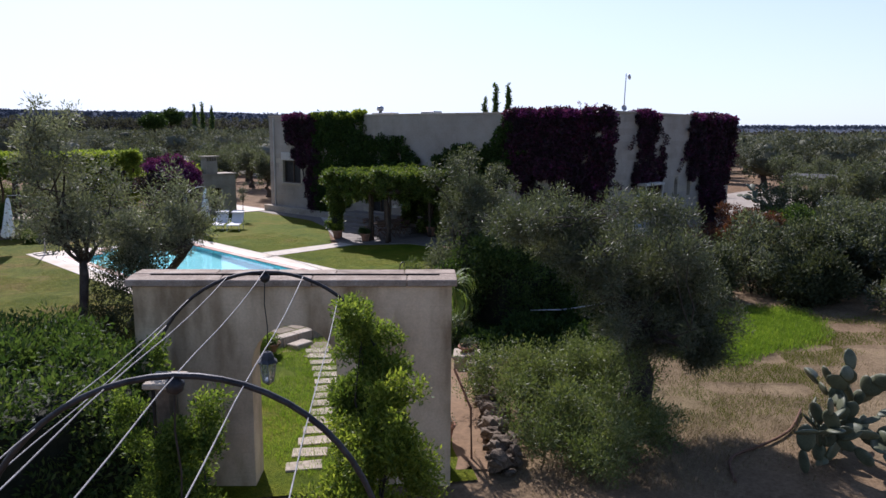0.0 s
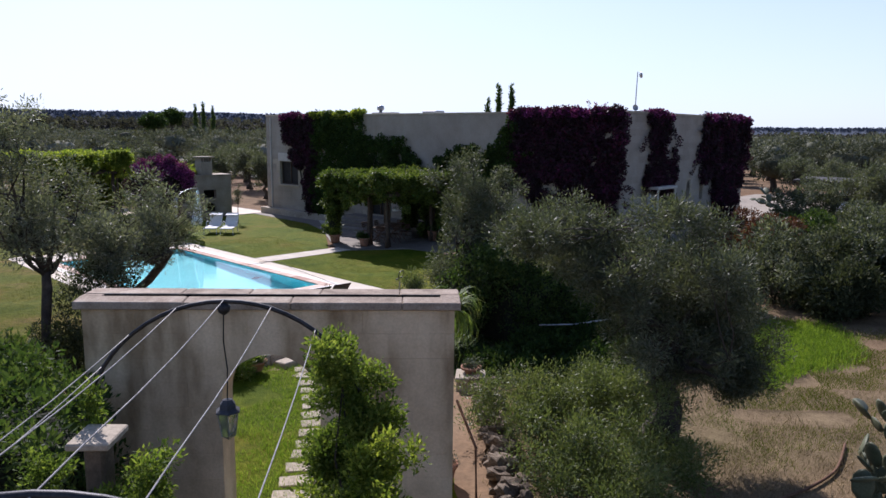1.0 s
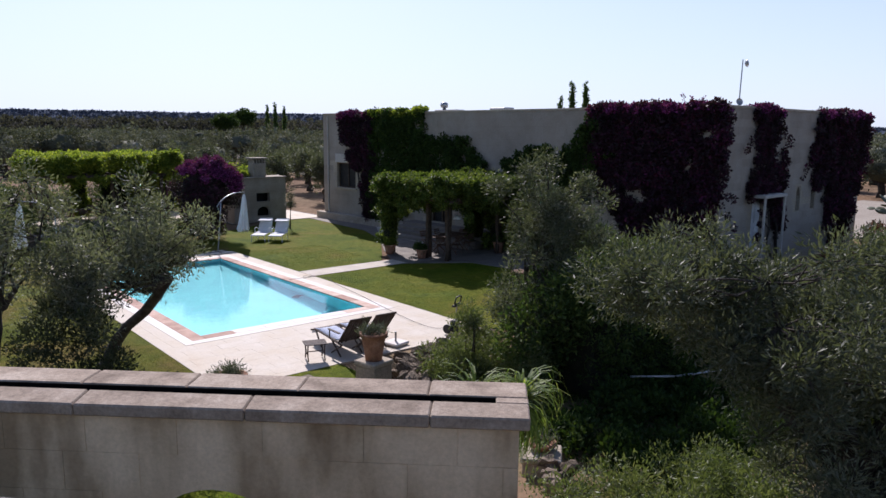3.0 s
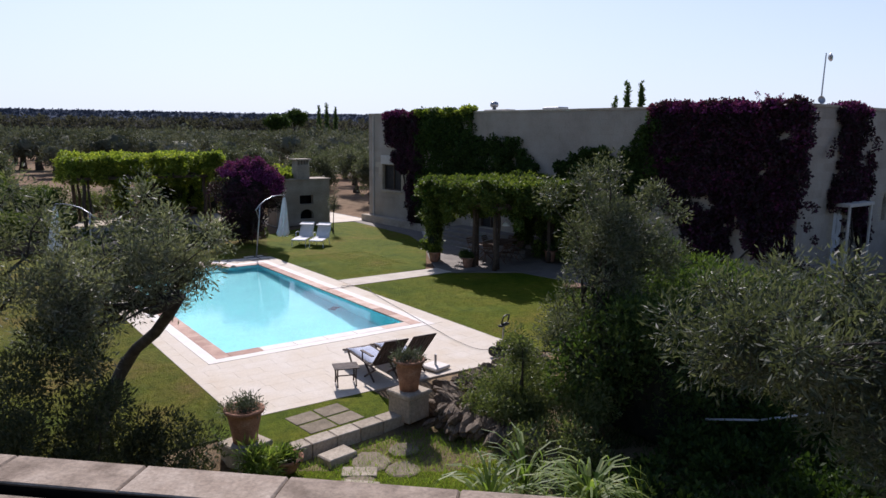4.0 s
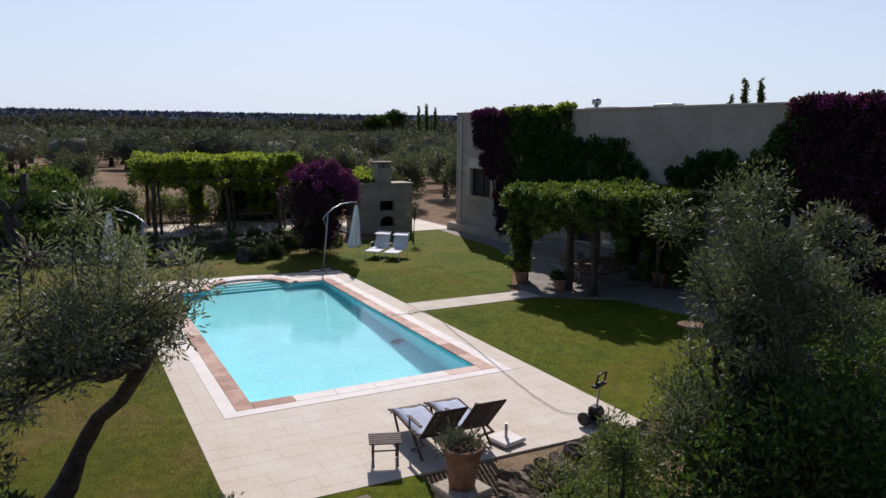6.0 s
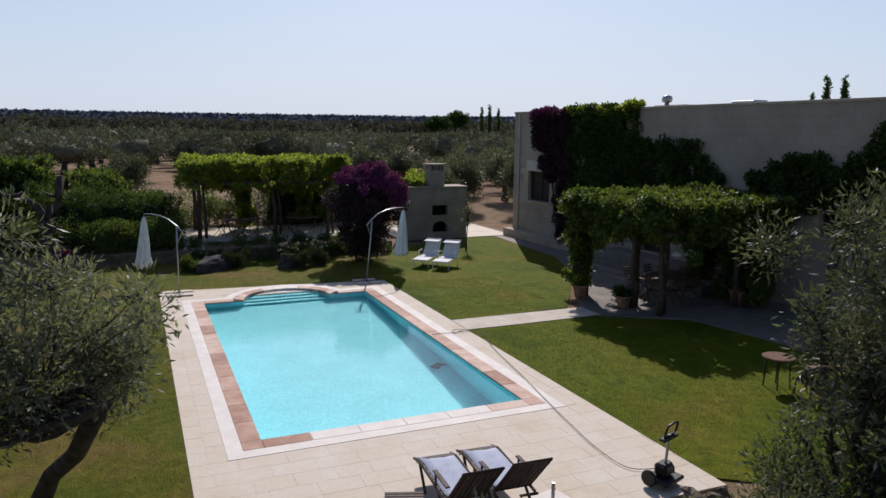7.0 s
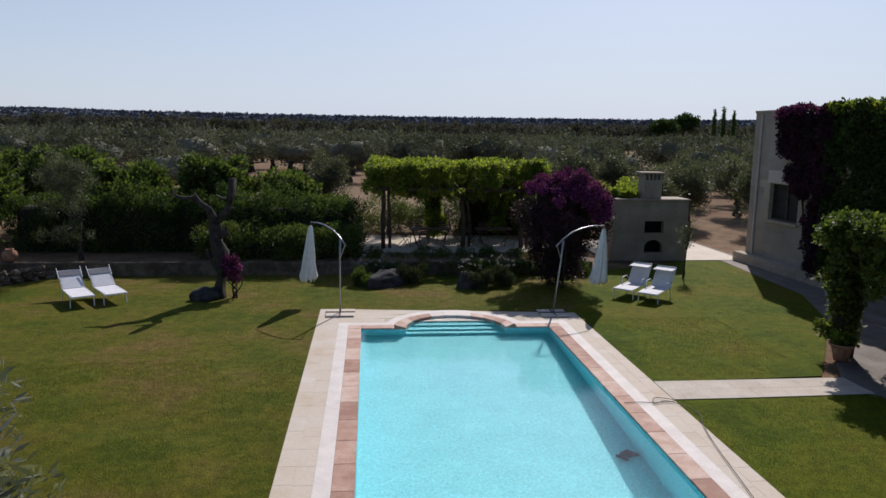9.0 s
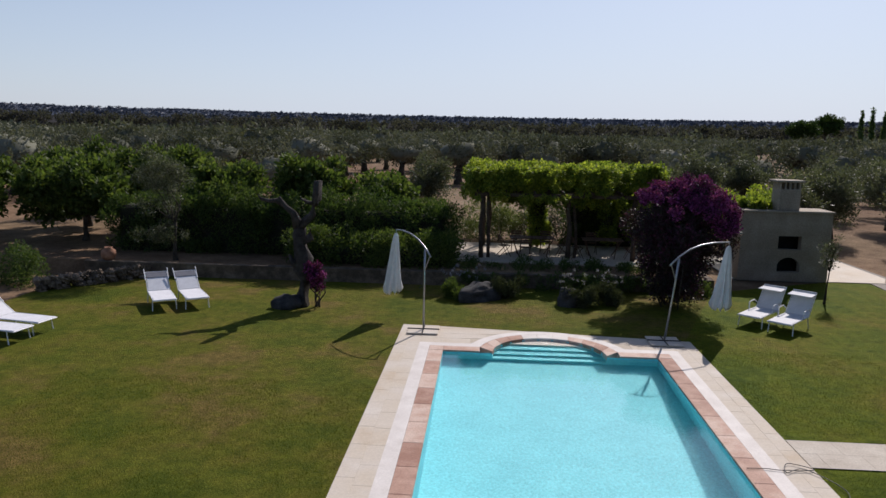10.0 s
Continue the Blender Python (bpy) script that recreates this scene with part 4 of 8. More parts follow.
pool = thing("swimming_pool", "turquoise swimming pool with a round stepped bay", "swimming pool", pose(0, 0, 0))
b = Build()
ol = pool_outline(0.0)
n = len(ol)
b.v = [(x, y, -0.01) for x, y in ol] + [(x, y, -0.5 - 0.092 * (PY1 - min(y, PY1))) for x, y in ol]
b.f = [(i, (i + 1) % n, (i + 1) % n + n, i + n) for i in range(n)] + [(n, n + 1, n + 2, 2 * n - 1), tuple(range(n + 2, 2 * n))]
part("basin", b, M["liner"], pool, "turquoise lined basin")
for k in range(4):
    b = Build()
    y_front = PY1 - 0.05 + 0.34 * k
    top = -0.06 - 0.10 * (3 - k)
    pts = [(PCX + (PR - 0.004) * math.cos(a), PCY + (PR - 0.004) * math.sin(a)) for a in np.linspace(math.asin((PY1 - PCY) / PR), math.pi - math.asin((PY1 - PCY) / PR), 25)]
    pts = [(x, max(y, y_front)) for x, y in pts]
    m = len(pts)
    b.v = [(x, y, top) for x, y in pts] + [(x, y, top - 0.098 if k else -0.55) for x, y in pts]
    b.f = [tuple(range(m))] + [(i, i + m, (i + 1) % m + m, (i + 1) % m) for i in range(m)]
    part("step", b, M["white"] if k == 3 else M["liner"], pool)
b = Build()
b.v = [(x, y, -0.035) for x, y in ol]
b.f = [tuple(range(n))]
water = part("water", b, M["water"], pool, "clear rippled pool water")
water.visible_shadow = False
# white border
b = Build()
ring(b, pool_outline(0.36), pool_outline(0.64), -0.05, 0.027)
part("border", b, M["white"], pool, "band of white stone round the coping")


def coping_piece(b_out, b_in, z=0.031):
    b = Build()
    (ax, ay), (bx, by) = b_in
    (cx, cy), (dx, dy) = b_out
    e = 0.003
    v = [(ax, ay), (bx, by), (dx, dy), (cx, cy)]
    mx, my = sum(p[0] for p in v) / 4, sum(p[1] for p in v) / 4
    v = [(x + (mx - x) * e * 2, y + (my - y) * e * 2) for x, y in v]
    b.v = [(x, y, z - 0.006) for x, y in v] + [(x + (mx - x) * 0.03, y + (my - y) * 0.03, z) for x, y in v] + [(x, y, z - 0.20) for x, y in v]
    b.f = [(4, 5, 6, 7)] + [(i, (i + 1) % 4, (i + 1) % 4 + 4, i + 4) for i in range(4)] + [(i + 8, (i + 1) % 4 + 8, (i + 1) % 4, i) for i in range(4)]
    return b


def copings():
    g = 0.36
    rows = []
    for side in (0, 1):
        xi, xo = (PX0, PX0 - g) if side == 0 else (PX1, PX1 + g)
        ys = np.linspace(PY0, PY1, 13)
        for i in range(12):
            rows.append((((xo, ys[i]), (xo, ys[i + 1])), ((xi, ys[i]), (xi, ys[i + 1])), "cotto"))
        rows.append((((xo, PY0 - g), (xo, PY0)), ((xi, PY0 - g), (xi, PY0)), "cotto"))
        rows.append((((xo, PY1), (xo, PY1 + g)), ((xi, PY1), (xi, PY1 + g)), "cotto"))
    near = [PX0, PX0 + 0.85, PX0 + 1.75, PX0 + 2.64, PX0 + 3.53, PX1 - 0.85, PX1]
    for i in range(6):
        rows.append((((near[i], PY0 - g), (near[i + 1], PY0 - g)), ((near[i], PY0), (near[i + 1], PY0)), "cotto" if i in (0, 5) else "white"))
    r0, r1 = PR, PR + g
    a0, b0 = math.asin((PY1 + g - PCY) / r1), math.asin((PY1 - PCY) / r0)
    xl = PCX - r1 * math.cos(a0)
    xr = PCX + r1 * math.cos(a0)
    for xa, xb in ((PX0, xl), (xr, PX1)):
        xs = np.linspace(xa, xb, 2)
        rows.append((((xs[0], PY1 + g), (xs[1], PY1 + g)), ((xs[0], PY1), (min(max(xs[1], PX0), PX1) if xa == PX0 else xs[1], PY1)), "cotto"))
    aa = np.linspace(a0, math.pi - a0, 12)
    ai = np.linspace(b0, math.pi - b0, 12)
    for i in range(11):
        o = [(PCX + r1 * math.cos(t), PCY + r1 * math.sin(t)) for t in (aa[i], aa[i + 1])]
        q = [(PCX + r0 * math.cos(t), PCY + r0 * math.sin(t)) for t in (ai[i], ai[i + 1])]
        rows.append((o, q, "white" if i in (4, 5, 6) else "cotto"))
    for o, q, mname in rows:
        part("coping_stone", coping_piece(o, q), M[mname], pool)


copings()
# paved deck round the pool: the bed and the stones laid on it
deck = thing("pool_deck", "cream stone paving round the swimming pool", "paving", pose(0, 0, 0), kind="structure")
b = Build()
DECK = [(-0.62, -3.6), (7.12, -3.75), (7.12, 13.2), (-0.62, 13.96)]
hole = [(0.0, 0.0), (6.56, 0.0), (6.56, 12.26), (0.0, 12.26)]
BAY = PR + 0.63
cuts = sorted({0.0, 6.56} | {PCX + BAY * math.cos(a) for a in np.linspace(0.0, math.pi, 15)})
far_y = lambda x: 13.9 - 0.0978 * x
near_y = lambda x: max(12.26, PCY + math.sqrt(max(0.0, BAY ** 2 - (x - PCX) ** 2)))
for xa, xb in zip(cuts, cuts[1:]):
    b.add([(xa, near_y(xa), 0.016), (xb, near_y(xb), 0.016), (xb, far_y(xb), 0.016), (xa, far_y(xa), 0.016)], [(0, 1, 2, 3)])
b.add([(-0.62, 13.96, 0.016), (0.0, 12.26, 0.016), (0.0, 13.9, 0.016)], [(0, 1, 2)])
b.add([(6.56, 12.26, 0.016), (7.12, 13.2, 0.016), (6.56, 13.258, 0.016)], [(0, 1, 2)])
for i in (0, 1, 3):
    j = (i + 1) % 4
    a, c, d, e = hole[i], hole[j], DECK[j], DECK[i]
    b.add([(*e, 0.016), (*d, 0.016), (*c, 0.016), (*a, 0.016)], [(0, 1, 2, 3)])
    b.add([(*d, 0.016), (*e, 0.016), (*e, -0.1), (*d, -0.1)], [(0, 1, 2, 3)])
part("bed", b, M["bed"], deck, "pale mortar bed")


def clip_quad(poly, keep):
    """Cuts a convex polygon by half planes (nx, ny, c): nx*x + ny*y <= c."""
    for nx, ny, c in keep:
        res = []
        for (x0, y0), (x1, y1) in zip(poly, poly[1:] + poly[:1]):
            d0, d1 = nx * x0 + ny * y0 - c, nx * x1 + ny * y1 - c
            if d0 <= 0:
                res.append((x0, y0))
            if d0 * d1 < 0:
                t = d0 / (d0 - d1)
                res.append((x0 + (x1 - x0) * t, y0 + (y1 - y0) * t))
        poly = res
        if len(poly) < 3:
            return []
    return poly


def stone_poly(poly, z, inset, drop):
    mx, my = sum(p[0] for p in poly) / len(poly), sum(p[1] for p in poly) / len(poly)

    def toward(p, d):
        l = math.hypot(mx - p[0], my - p[1])
        return (p[0] + (mx - p[0]) / l * d, p[1] + (my - p[1]) / l * d)
    b = Build()
    n = len(poly)
    o = [toward(p, inset) for p in poly]
    t = [toward(p, inset + 0.004) for p in poly]
    b.v = [(*p, z) for p in t] + [(*p, z - min(0.008, drop * 0.6)) for p in o] + [(*p, z - drop) for p in o]
    b.f = [tuple(range(n))] + [(i + n, (i + 1) % n + n, (i + 1) % n, i) for i in range(n)] + [(i + 2 * n, (i + 1) % n + 2 * n, (i + 1) % n + n, i + n) for i in range(n)]
    return b


def pave(x0, y0, x1, y1, lx, ly, keep, parent, name, material, z=0.0195, drop=0.003, along_x=True, seed=1, inset=0.0014):
    rng = np.random.default_rng(seed)
    rows = max(1, round((y1 - y0) / ly)) if along_x else max(1, round((x1 - x0) / lx))
    for r in range(rows):
        if along_x:
            a, c = y0 + (y1 - y0) * r / rows, y0 + (y1 - y0) * (r + 1) / rows
            p = x0 - lx * rng.random()
            while p < x1:
                w = lx * (0.75 + 0.5 * rng.random())
                q = clip_quad([(max(p, x0), a), (min(p + w, x1), a), (min(p + w, x1), c), (max(p, x0), c)], keep) if min(p + w, x1) - max(p, x0) > 0.12 else []
                if len(q) > 2:
                    part(name, stone_poly(q, z + 0.0012 * rng.random(), inset, drop), material, parent)
                p += w
        else:
            a, c = x0 + (x1 - x0) * r / rows, x0 + (x1 - x0) * (r + 1) / rows
            p = y0 - ly * rng.random()
            while p < y1:
                w = ly * (0.75 + 0.5 * rng.random())
                q = clip_quad([(a, max(p, y0)), (c, max(p, y0)), (c, min(p + w, y1)), (a, min(p + w, y1))], keep) if min(p + w, y1) - max(p, y0) > 0.12 else []
                if len(q) > 2:
                    part(name, stone_poly(q, z + 0.0012 * rng.random(), inset, drop), material, parent)
                p += w


edge_far = (0.0978, 1.0, 13.9)
edge_near = (-0.019, -1.0, 3.61)
pave(-0.62, -3.8, 7.12, 0.0, 0.72, 0.44, [edge_near], deck, "paving_stone", M["deck"], seed=2)
pave(-0.62, 0.0, 0.0, 13.9, 0.31, 0.62, [edge_far], deck, "paving_stone", M["deck"], along_x=False, seed=3)
pave(6.56, 0.0, 7.12, 13.2, 0.28, 0.62, [edge_far], deck, "paving_stone", M["deck"], along_x=False, seed=4)


def far_deck():
    rng = np.random.default_rng(8)
    r = PR + 0.64
    for row in range(4):
        y0, y1 = 12.26 + row * 0.45, 12.26 + row * 0.45 + 0.45
        x = -0.0
        while x < 6.56:
            w = 0.45 + 0.3 * rng.random()
            q = [(x, y0), (min(x + w, 6.56), y0), (min(x + w, 6.56), y1), (x, y1)]
            q = clip_quad(q, [edge_far])
            if len(q) > 2:
                d = [math.hypot(px - PCX, py - PCY) for px, py in q]
                if min(d) > r * 0.985:
                    part("paving_stone", stone_poly(q, 0.0205, 0.0025, 0.004), M["deck"], deck)
                elif max(d) > r:
                    q2 = []
                    for px, py in q:
                        dd = math.hypot(px - PCX, py - PCY)
                        k = max(1.0, (r + 0.006) / dd)
                        q2.append((px, PCY + (py - PCY) * k if k > 1 else py))
                    area = abs(sum(q2[i][0] * q2[(i + 1) % len(q2)][1] - q2[(i + 1) % len(q2)][0] * q2[i][1] for i in range(len(q2)))) / 2
                    if area > 0.03 and max(p[1] for p in q2) < y1 + 0.01:
                        part("paving_stone", stone_poly(q2, 0.0205, 0.0025, 0.004), M["deck"], deck)
            x += w


far_deck()
# path from the deck to the pergola, and the terrace along the house
path = thing("garden_path", "narrow cream stone path across the lawn", "path", pose(0, 0, 0), kind="structure")
pave(7.12, 5.87, 12.6, 6.97, 0.8, 0.55, [(-0.02, 1.0, 6.85), (0.02, -1.0, -5.70)], path, "paving_stone", M["path"], z=0.03, seed=6)
TERRACE = [(11.2, 22.2), (14.6, 22.15), (16.35, 22.3), (15.9, 15.4), (14.7, 12.3), (12.7, 9.0), (11.6, 7.0), (11.5, 5.9), (13.8, 4.6), (14.4, 1.0), (18.3, 1.0), (17.5, 30), (11.2, 30)]
# base in the shade-toned stone
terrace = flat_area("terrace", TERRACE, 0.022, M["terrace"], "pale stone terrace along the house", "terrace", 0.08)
pave(11.2, 22.2, 17.4, 27.0, 0.9, 0.6, [], terrace, "paving_stone", M["deck"], z=0.04, seed=7)
# sunlit stretch in the paler path stone, pergola floor in the shade-toned one
pave(12.5, 9.2, 17.4, 22.2, 0.9, 0.7, [(-0.8503, 0.5263, -6.14), (-0.91, 0.36, -8.9), (-0.99, 0.065, -14.75)], terrace, "paving_stone", M["path"], z=0.04, seed=8)
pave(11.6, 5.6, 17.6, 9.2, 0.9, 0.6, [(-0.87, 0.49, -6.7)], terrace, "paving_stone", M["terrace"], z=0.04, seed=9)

# ---- the house ----
HOUSE = Matrix(((0.0399, 0.9992, 0, 17.45), (-0.9992, 0.0399, 0, 22.2), (0, 0, 1, 0), (0, 0, 0, 1)))
LEN, DEP, TOP = 26.32, 14.7, 6.45
house = thing("house", "flat-roofed two-storey limestone country house half covered by creepers", "house", HOUSE)
FRONT = [(1.45, 3.4, 2.05, 3.55, "window"), (6.6, 8.0, 2.1, 3.5, "window"), (10.2, 11.7, 0.75, 3.1, "door"), (13.4, 14.8, 0.75, 3.1, "door"), (18.2, 20.6, 2.4, 3.55, "window"), (23.3, 24.1, 2.3, 3.4, "window")]
xs = sorted({0, LEN} | {v for o in FRONT for v in o[:2]})
zs = sorted({-0.2, TOP} | {v for o in FRONT for v in o[2:4]})
inside = lambda ops: (lambda x, z: any(o[0] < x < o[1] and o[2] < z < o[3] for o in ops))
part("wall", Build().solid(xs, zs, 0.0, 0.45, inside(FRONT)), M["house"], house, "pale limestone front wall")
SIDE = [(2.75, 3.75, 0.8, 2.95, "door"), (7.0, 7.42, 2.2, 3.3, "arch"), (8.65, 9.07, 2.2, 3.3, "arch")]
xs = sorted({0.45, DEP} | {v for o in SIDE for v in o[:2]})
zs = sorted({-0.2, TOP} | {v for o in SIDE for v in o[2:4]})
SM = Matrix.Translation((LEN, 0, 0)) @ Matrix.Rotation(math.pi / 2, 4, "Z")
part("wall", Build().solid(xs, zs, 0.0, 0.45, inside(SIDE)), M["house"], house, "pale limestone end wall", m=SM)
part("wall", Build().box(0, DEP - 0.45, -0.2, LEN - 0.45, DEP, TOP), M["house"], house)
part("wall", Build().box(0, 0.45, -0.2, 0.45, DEP - 0.45, TOP), M["house"], house)
part("roof", Build().box(0.45, 0.45, 5.75, LEN - 0.45, DEP - 0.45, 5.95), M["render"], house, "flat whitewashed roof")
b = Build()
b.box(-0.04, -0.04, TOP, LEN + 0.04, 0.46, TOP + 0.1, 0.01)
b.box(-0.04, DEP - 0.46, TOP, LEN + 0.04, DEP + 0.04, TOP + 0.1, 0.01)
b.box(-0.04, 0.47, TOP, 0.46, DEP - 0.47, TOP + 0.1, 0.01)
b.box(LEN - 0.46, 0.47, TOP, LEN + 0.04, DEP - 0.47, TOP + 0.1, 0.01)
part("parapet_coping", b, M["block"], house, "stone coping of the parapet")
part("floor", Build().box(0.45, 0.45, 0.5, LEN - 0.45, DEP - 0.45, 0.7), M["dark"], house)
b = Build()
b.box(-0.3, -0.42, -0.1, 9.0, -0.012, 0.42, 0.015)
part("plinth", b, M["block"], house, "low stone plinth at the foot of the wall")
b = Build()
b.tube([(0.55, -0.05, 0.35), (0.55, -0.05, TOP - 0.05)], 0.05, 8)
part("downpipe", b, M["render"], house)
# stone courses on the front and end walls, a little proud, with recessed joints
def courses(length, openings, seed, mm, pick=None):
    rng = np.random.default_rng(seed)
    b = Build()
    z = 0.36
    while z < TOP - 0.05:
        h = min(0.30, TOP - z)
        x = -0.3 * rng.random()
        while x < length:
            w = 0.5 + 0.35 * rng.random()
            a, c = max(0.0, x), min(length, x + w)
            if c - a > 0.08 and not any(o[0] - 0.02 < c and a < o[1] + 0.02 and o[2] - 0.02 < z + h and z < o[3] + 0.02 for o in openings):
                d = 0.006 + 0.003 * rng.random()
                g = 0.0022
                own = Build() if pick and pick[0] < a < pick[1] and pick[2] < z < pick[3] else b
                own.add([(a + g, -d, z + g), (c - g, -d, z + g), (c - g, -d, z + h - g), (a + g, -d, z + h - g), (a, 0.002, z), (c, 0.002, z), (c, 0.002, z + h), (a, 0.002, z + h)],
                      [(0, 1, 2, 3), (4, 5, 1, 0), (5, 6, 2, 1), (6, 7, 3, 2), (7, 4, 0, 3)])
                if own is not b:
                    part("stone_block", own, M["block_rest"], house, m=mm)
            x += w
        z += 0.30
    ob = part("masonry", b, M["block_rest"], house, "regular courses of sawn limestone blocks", m=mm)
    tagged(ob, kind="stuff")


def block_rest():
    m, nt, bs = base_mat("limestone_courses")
    geo = nt.nodes.new("ShaderNodeNewGeometry")
    n1 = noise_of(nt, 0.5, 5.0, 0.65)
    n2 = noise_of(nt, 20.0, 5.0, 0.7)
    add = nt.nodes.new("ShaderNodeMath")
    add.operation = "MULTIPLY_ADD"
    nt.links.new(geo.outputs["Random Per Island"], add.inputs[0])
    add.inputs[1].default_value = 0.16
    nt.links.new(n1.outputs[0], add.inputs[2])
    r = ramp_of(nt, [(0.35, (0.255, 0.216, 0.172)), (0.6, (0.35, 0.302, 0.247)), (0.85, (0.415, 0.366, 0.307))])
    nt.links.new(add.outputs[0], r.inputs[0])
    r2 = ramp_of(nt, [(0.3, (0.8, 0.8, 0.8)), (0.7, (1.08, 1.08, 1.08))])
    nt.links.new(n2.outputs[0], r2.inputs[0])
    nt.links.new(mix_rgb(nt, "MULTIPLY", 1.0, r.outputs[0], r2.outputs[0]), bs.inputs["Base Color"])
    bs.inputs["Roughness"].default_value = 0.92
    bp = nt.nodes.new("ShaderNodeBump")
    bp.inputs["Strength"].default_value = 0.25
    bp.inputs["Distance"].default_value = 0.02
    nt.links.new(n2.outputs[0], bp.inputs["Height"])
    nt.links.new(bp.outputs[0], bs.inputs["Normal"])
    return m


M["block_rest"] = block_rest()
courses(LEN, FRONT, 1, None, (8.5, 20.0, 3.9, 6.4))
courses(DEP, SIDE, 2, SM)
for x0, x1, z0, z1, kind in FRONT:
    if kind == "window":
        # near-black panel in the opening stands for the unlit room
        w = part("window", Build().box(x0, 0.22, z0, x1, 0.25, z1), M["dark"], house, "deep dark window with wooden shutters")
        b = Build()
        for a, c in ((x0, x0 + 0.07), (x1 - 0.07, x1), ((x0 + x1) / 2 - 0.04, (x0 + x1) / 2 + 0.04)):
            b.box(a, 0.16, z0, c, 0.22, z1, 0.006)
        for a, c in ((z0, z0 + 0.07), (z1 - 0.07, z1)):
            b.box(x0 + 0.07, 0.165, a, x1 - 0.07, 0.215, c)
        part("frame", b, M["timber"], w)
        part("sill", Build().box(x0 - 0.12, -0.10, z0 - 0.1, x1 + 0.12, 0.2, z0 - 0.005, 0.01), M["block"], w)
        part("lintel", Build().box(x0 - 0.1, -0.06, z1 + 0.02, x1 + 0.1, 0.0, z1 + 0.55, 0.012), M["render"], w, "pale plastered lintel panel")
    else:
        d = part("door", Build().box(x0, 0.25, z0, x1, 0.29, z1), M["dark"], house, "dark timber double door")
        b = Build()
        for a, c in ((x0, x0 + 0.09), (x1 - 0.09, x1), ((x0 + x1) / 2 - 0.05, (x0 + x1) / 2 + 0.05)):
            b.box(a, 0.18, z0, c, 0.25, z1, 0.008)
        part("frame", b, M["timber"], d)
for x0, x1, z0, z1, kind in SIDE:
    if kind == "arch":
        # same near-black panel for the unlit inside
        w = part("window", Build().box(x0, 0.2, z0, x1, 0.23, z1), M["dark"], house, "narrow pointed window", m=SM)
        b = Build()
        mx = (x0 + x1) / 2
        prof = [(x0, z1), (x0, z1 - 0.45), (x0 + 0.06, z1 - 0.25), (mx - 0.02, z1 - 0.03), (mx, z1)]
        v = [(x, 0.02, z) for x, z in prof]
        b.add(v + [(x, 0.19, z) for x, z in prof], [tuple(range(5)), tuple(range(9, 4, -1))] + [(i, i + 5, (i + 1) % 5 + 5, (i + 1) % 5) for i in range(5)])
        v = [(2 * mx - x, 0.02, z) for x, z in prof][::-1]
        b.add(v + [(x, 0.19, z) for x, _, z in v], [tuple(range(5)), tuple(range(9, 4, -1))] + [(i, i + 5, (i + 1) % 5 + 5, (i + 1) % 5) for i in range(5)])
        part("arch_head", b, M["block"], w)
    else:
        d = part("door", Build().box(x0, 0.12, z0, x1, 0.17, z1, 0.01), M["paint"], house, "white panelled side door", m=SM)
        b = Build()
        for i in range(2):
            for k in range(2):
                b.box(x0 + 0.12 + i * 0.42, 0.10, z0 + 0.15 + k * 1.0, x0 + 0.46 + i * 0.42, 0.12, z0 + 1.0 + k * 1.0, 0.008)
        part("panel", b, M["paint"], d)
        part("canopy", Build().box(x0 - 0.5, -0.75, z1 + 0.1, x1 + 0.5, -0.013, z1 + 0.22, 0.012), M["render"], d, "small canopy over the door")
        b = Build()
        b.tube([(x0 - 0.4, -0.68, z1 + 0.1), (x0 - 0.4, -0.68, z0 - 0.8)], 0.05, 8)
        part("post", b, M["render"], d)
        b = Build()
        b.tube([(x1 + 0.4, -0.68, z1 + 0.1), (x1 + 0.4, -0.68, z0 - 0.8)], 0.05, 8)
        part("post", b, M["render"], d)
# roof things
ant = thing("antenna", "thin antenna mast with a small dish on the roof", "antenna", pose(20.32, -3.62, 5.95))
part("mast", Build().tube([(0, 0, 0), (0.02, 0, 1.2), (0.07, 0, 2.35)], [0.028, 0.024, 0.02], 6), M["steel"], ant)
b = Build().lathe([(0.015, 0), (0.08, 0.015), (0.13, 0.05), (0.14, 0.06), (0.125, 0.05), (0.07, 0.025), (0.001, 0.014)], sides=16)
part("dish", b, M["steel"], ant, m=pose(0.16, -0.06, 2.2, 80, 0, 60))
part("dish", b, M["steel"], ant, m=pose(-0.12, -0.05, 0.75, 75, 0, -30))
cow = thing("chimney", "low roof chimney with a round metal cowl", "chimney", pose(20.0, 13.0, 5.95))
part("base", Build().box(-0.35, -0.9, 0, 0.35, 0.9, 0.74, 0.03), M["render"], cow)
part("cowl", Build().lathe([(0.1, 0.74), (0.1, 0.85), (0.2, 0.88), (0.23, 1.0), (0.2, 1.12), (0.06, 1.17)], 0, 0.45, 14), M["steel"], cow, smooth=True)
unit_box = thing("roof_unit", "grey ventilation unit on the roof", "roof unit", pose(20.0, 8.9, 5.95))
part("body", Build().box(-0.35, -0.55, 0.1, 0.35, 0.55, 0.78, 0.03), M["steel"], unit_box)
part("feet", Build().box(-0.3, -0.5, 0, 0.3, -0.4, 0.1).box(-0.3, 0.4, 0, 0.3, 0.5, 0.1), M["dark"], unit_box)


# creepers on the walls: clumps in wall coordinates (along, out, up) inside an outline
def inside_outline(x, z, pts):
    hit = False
    for (x0, z0), (x1, z1) in zip(pts, pts[1:] + pts[:1]):
        if (z0 > z) != (z1 > z) and x < x0 + (x1 - x0) * (z - z0) / (z1 - z0):
            hit = not hit
    return hit


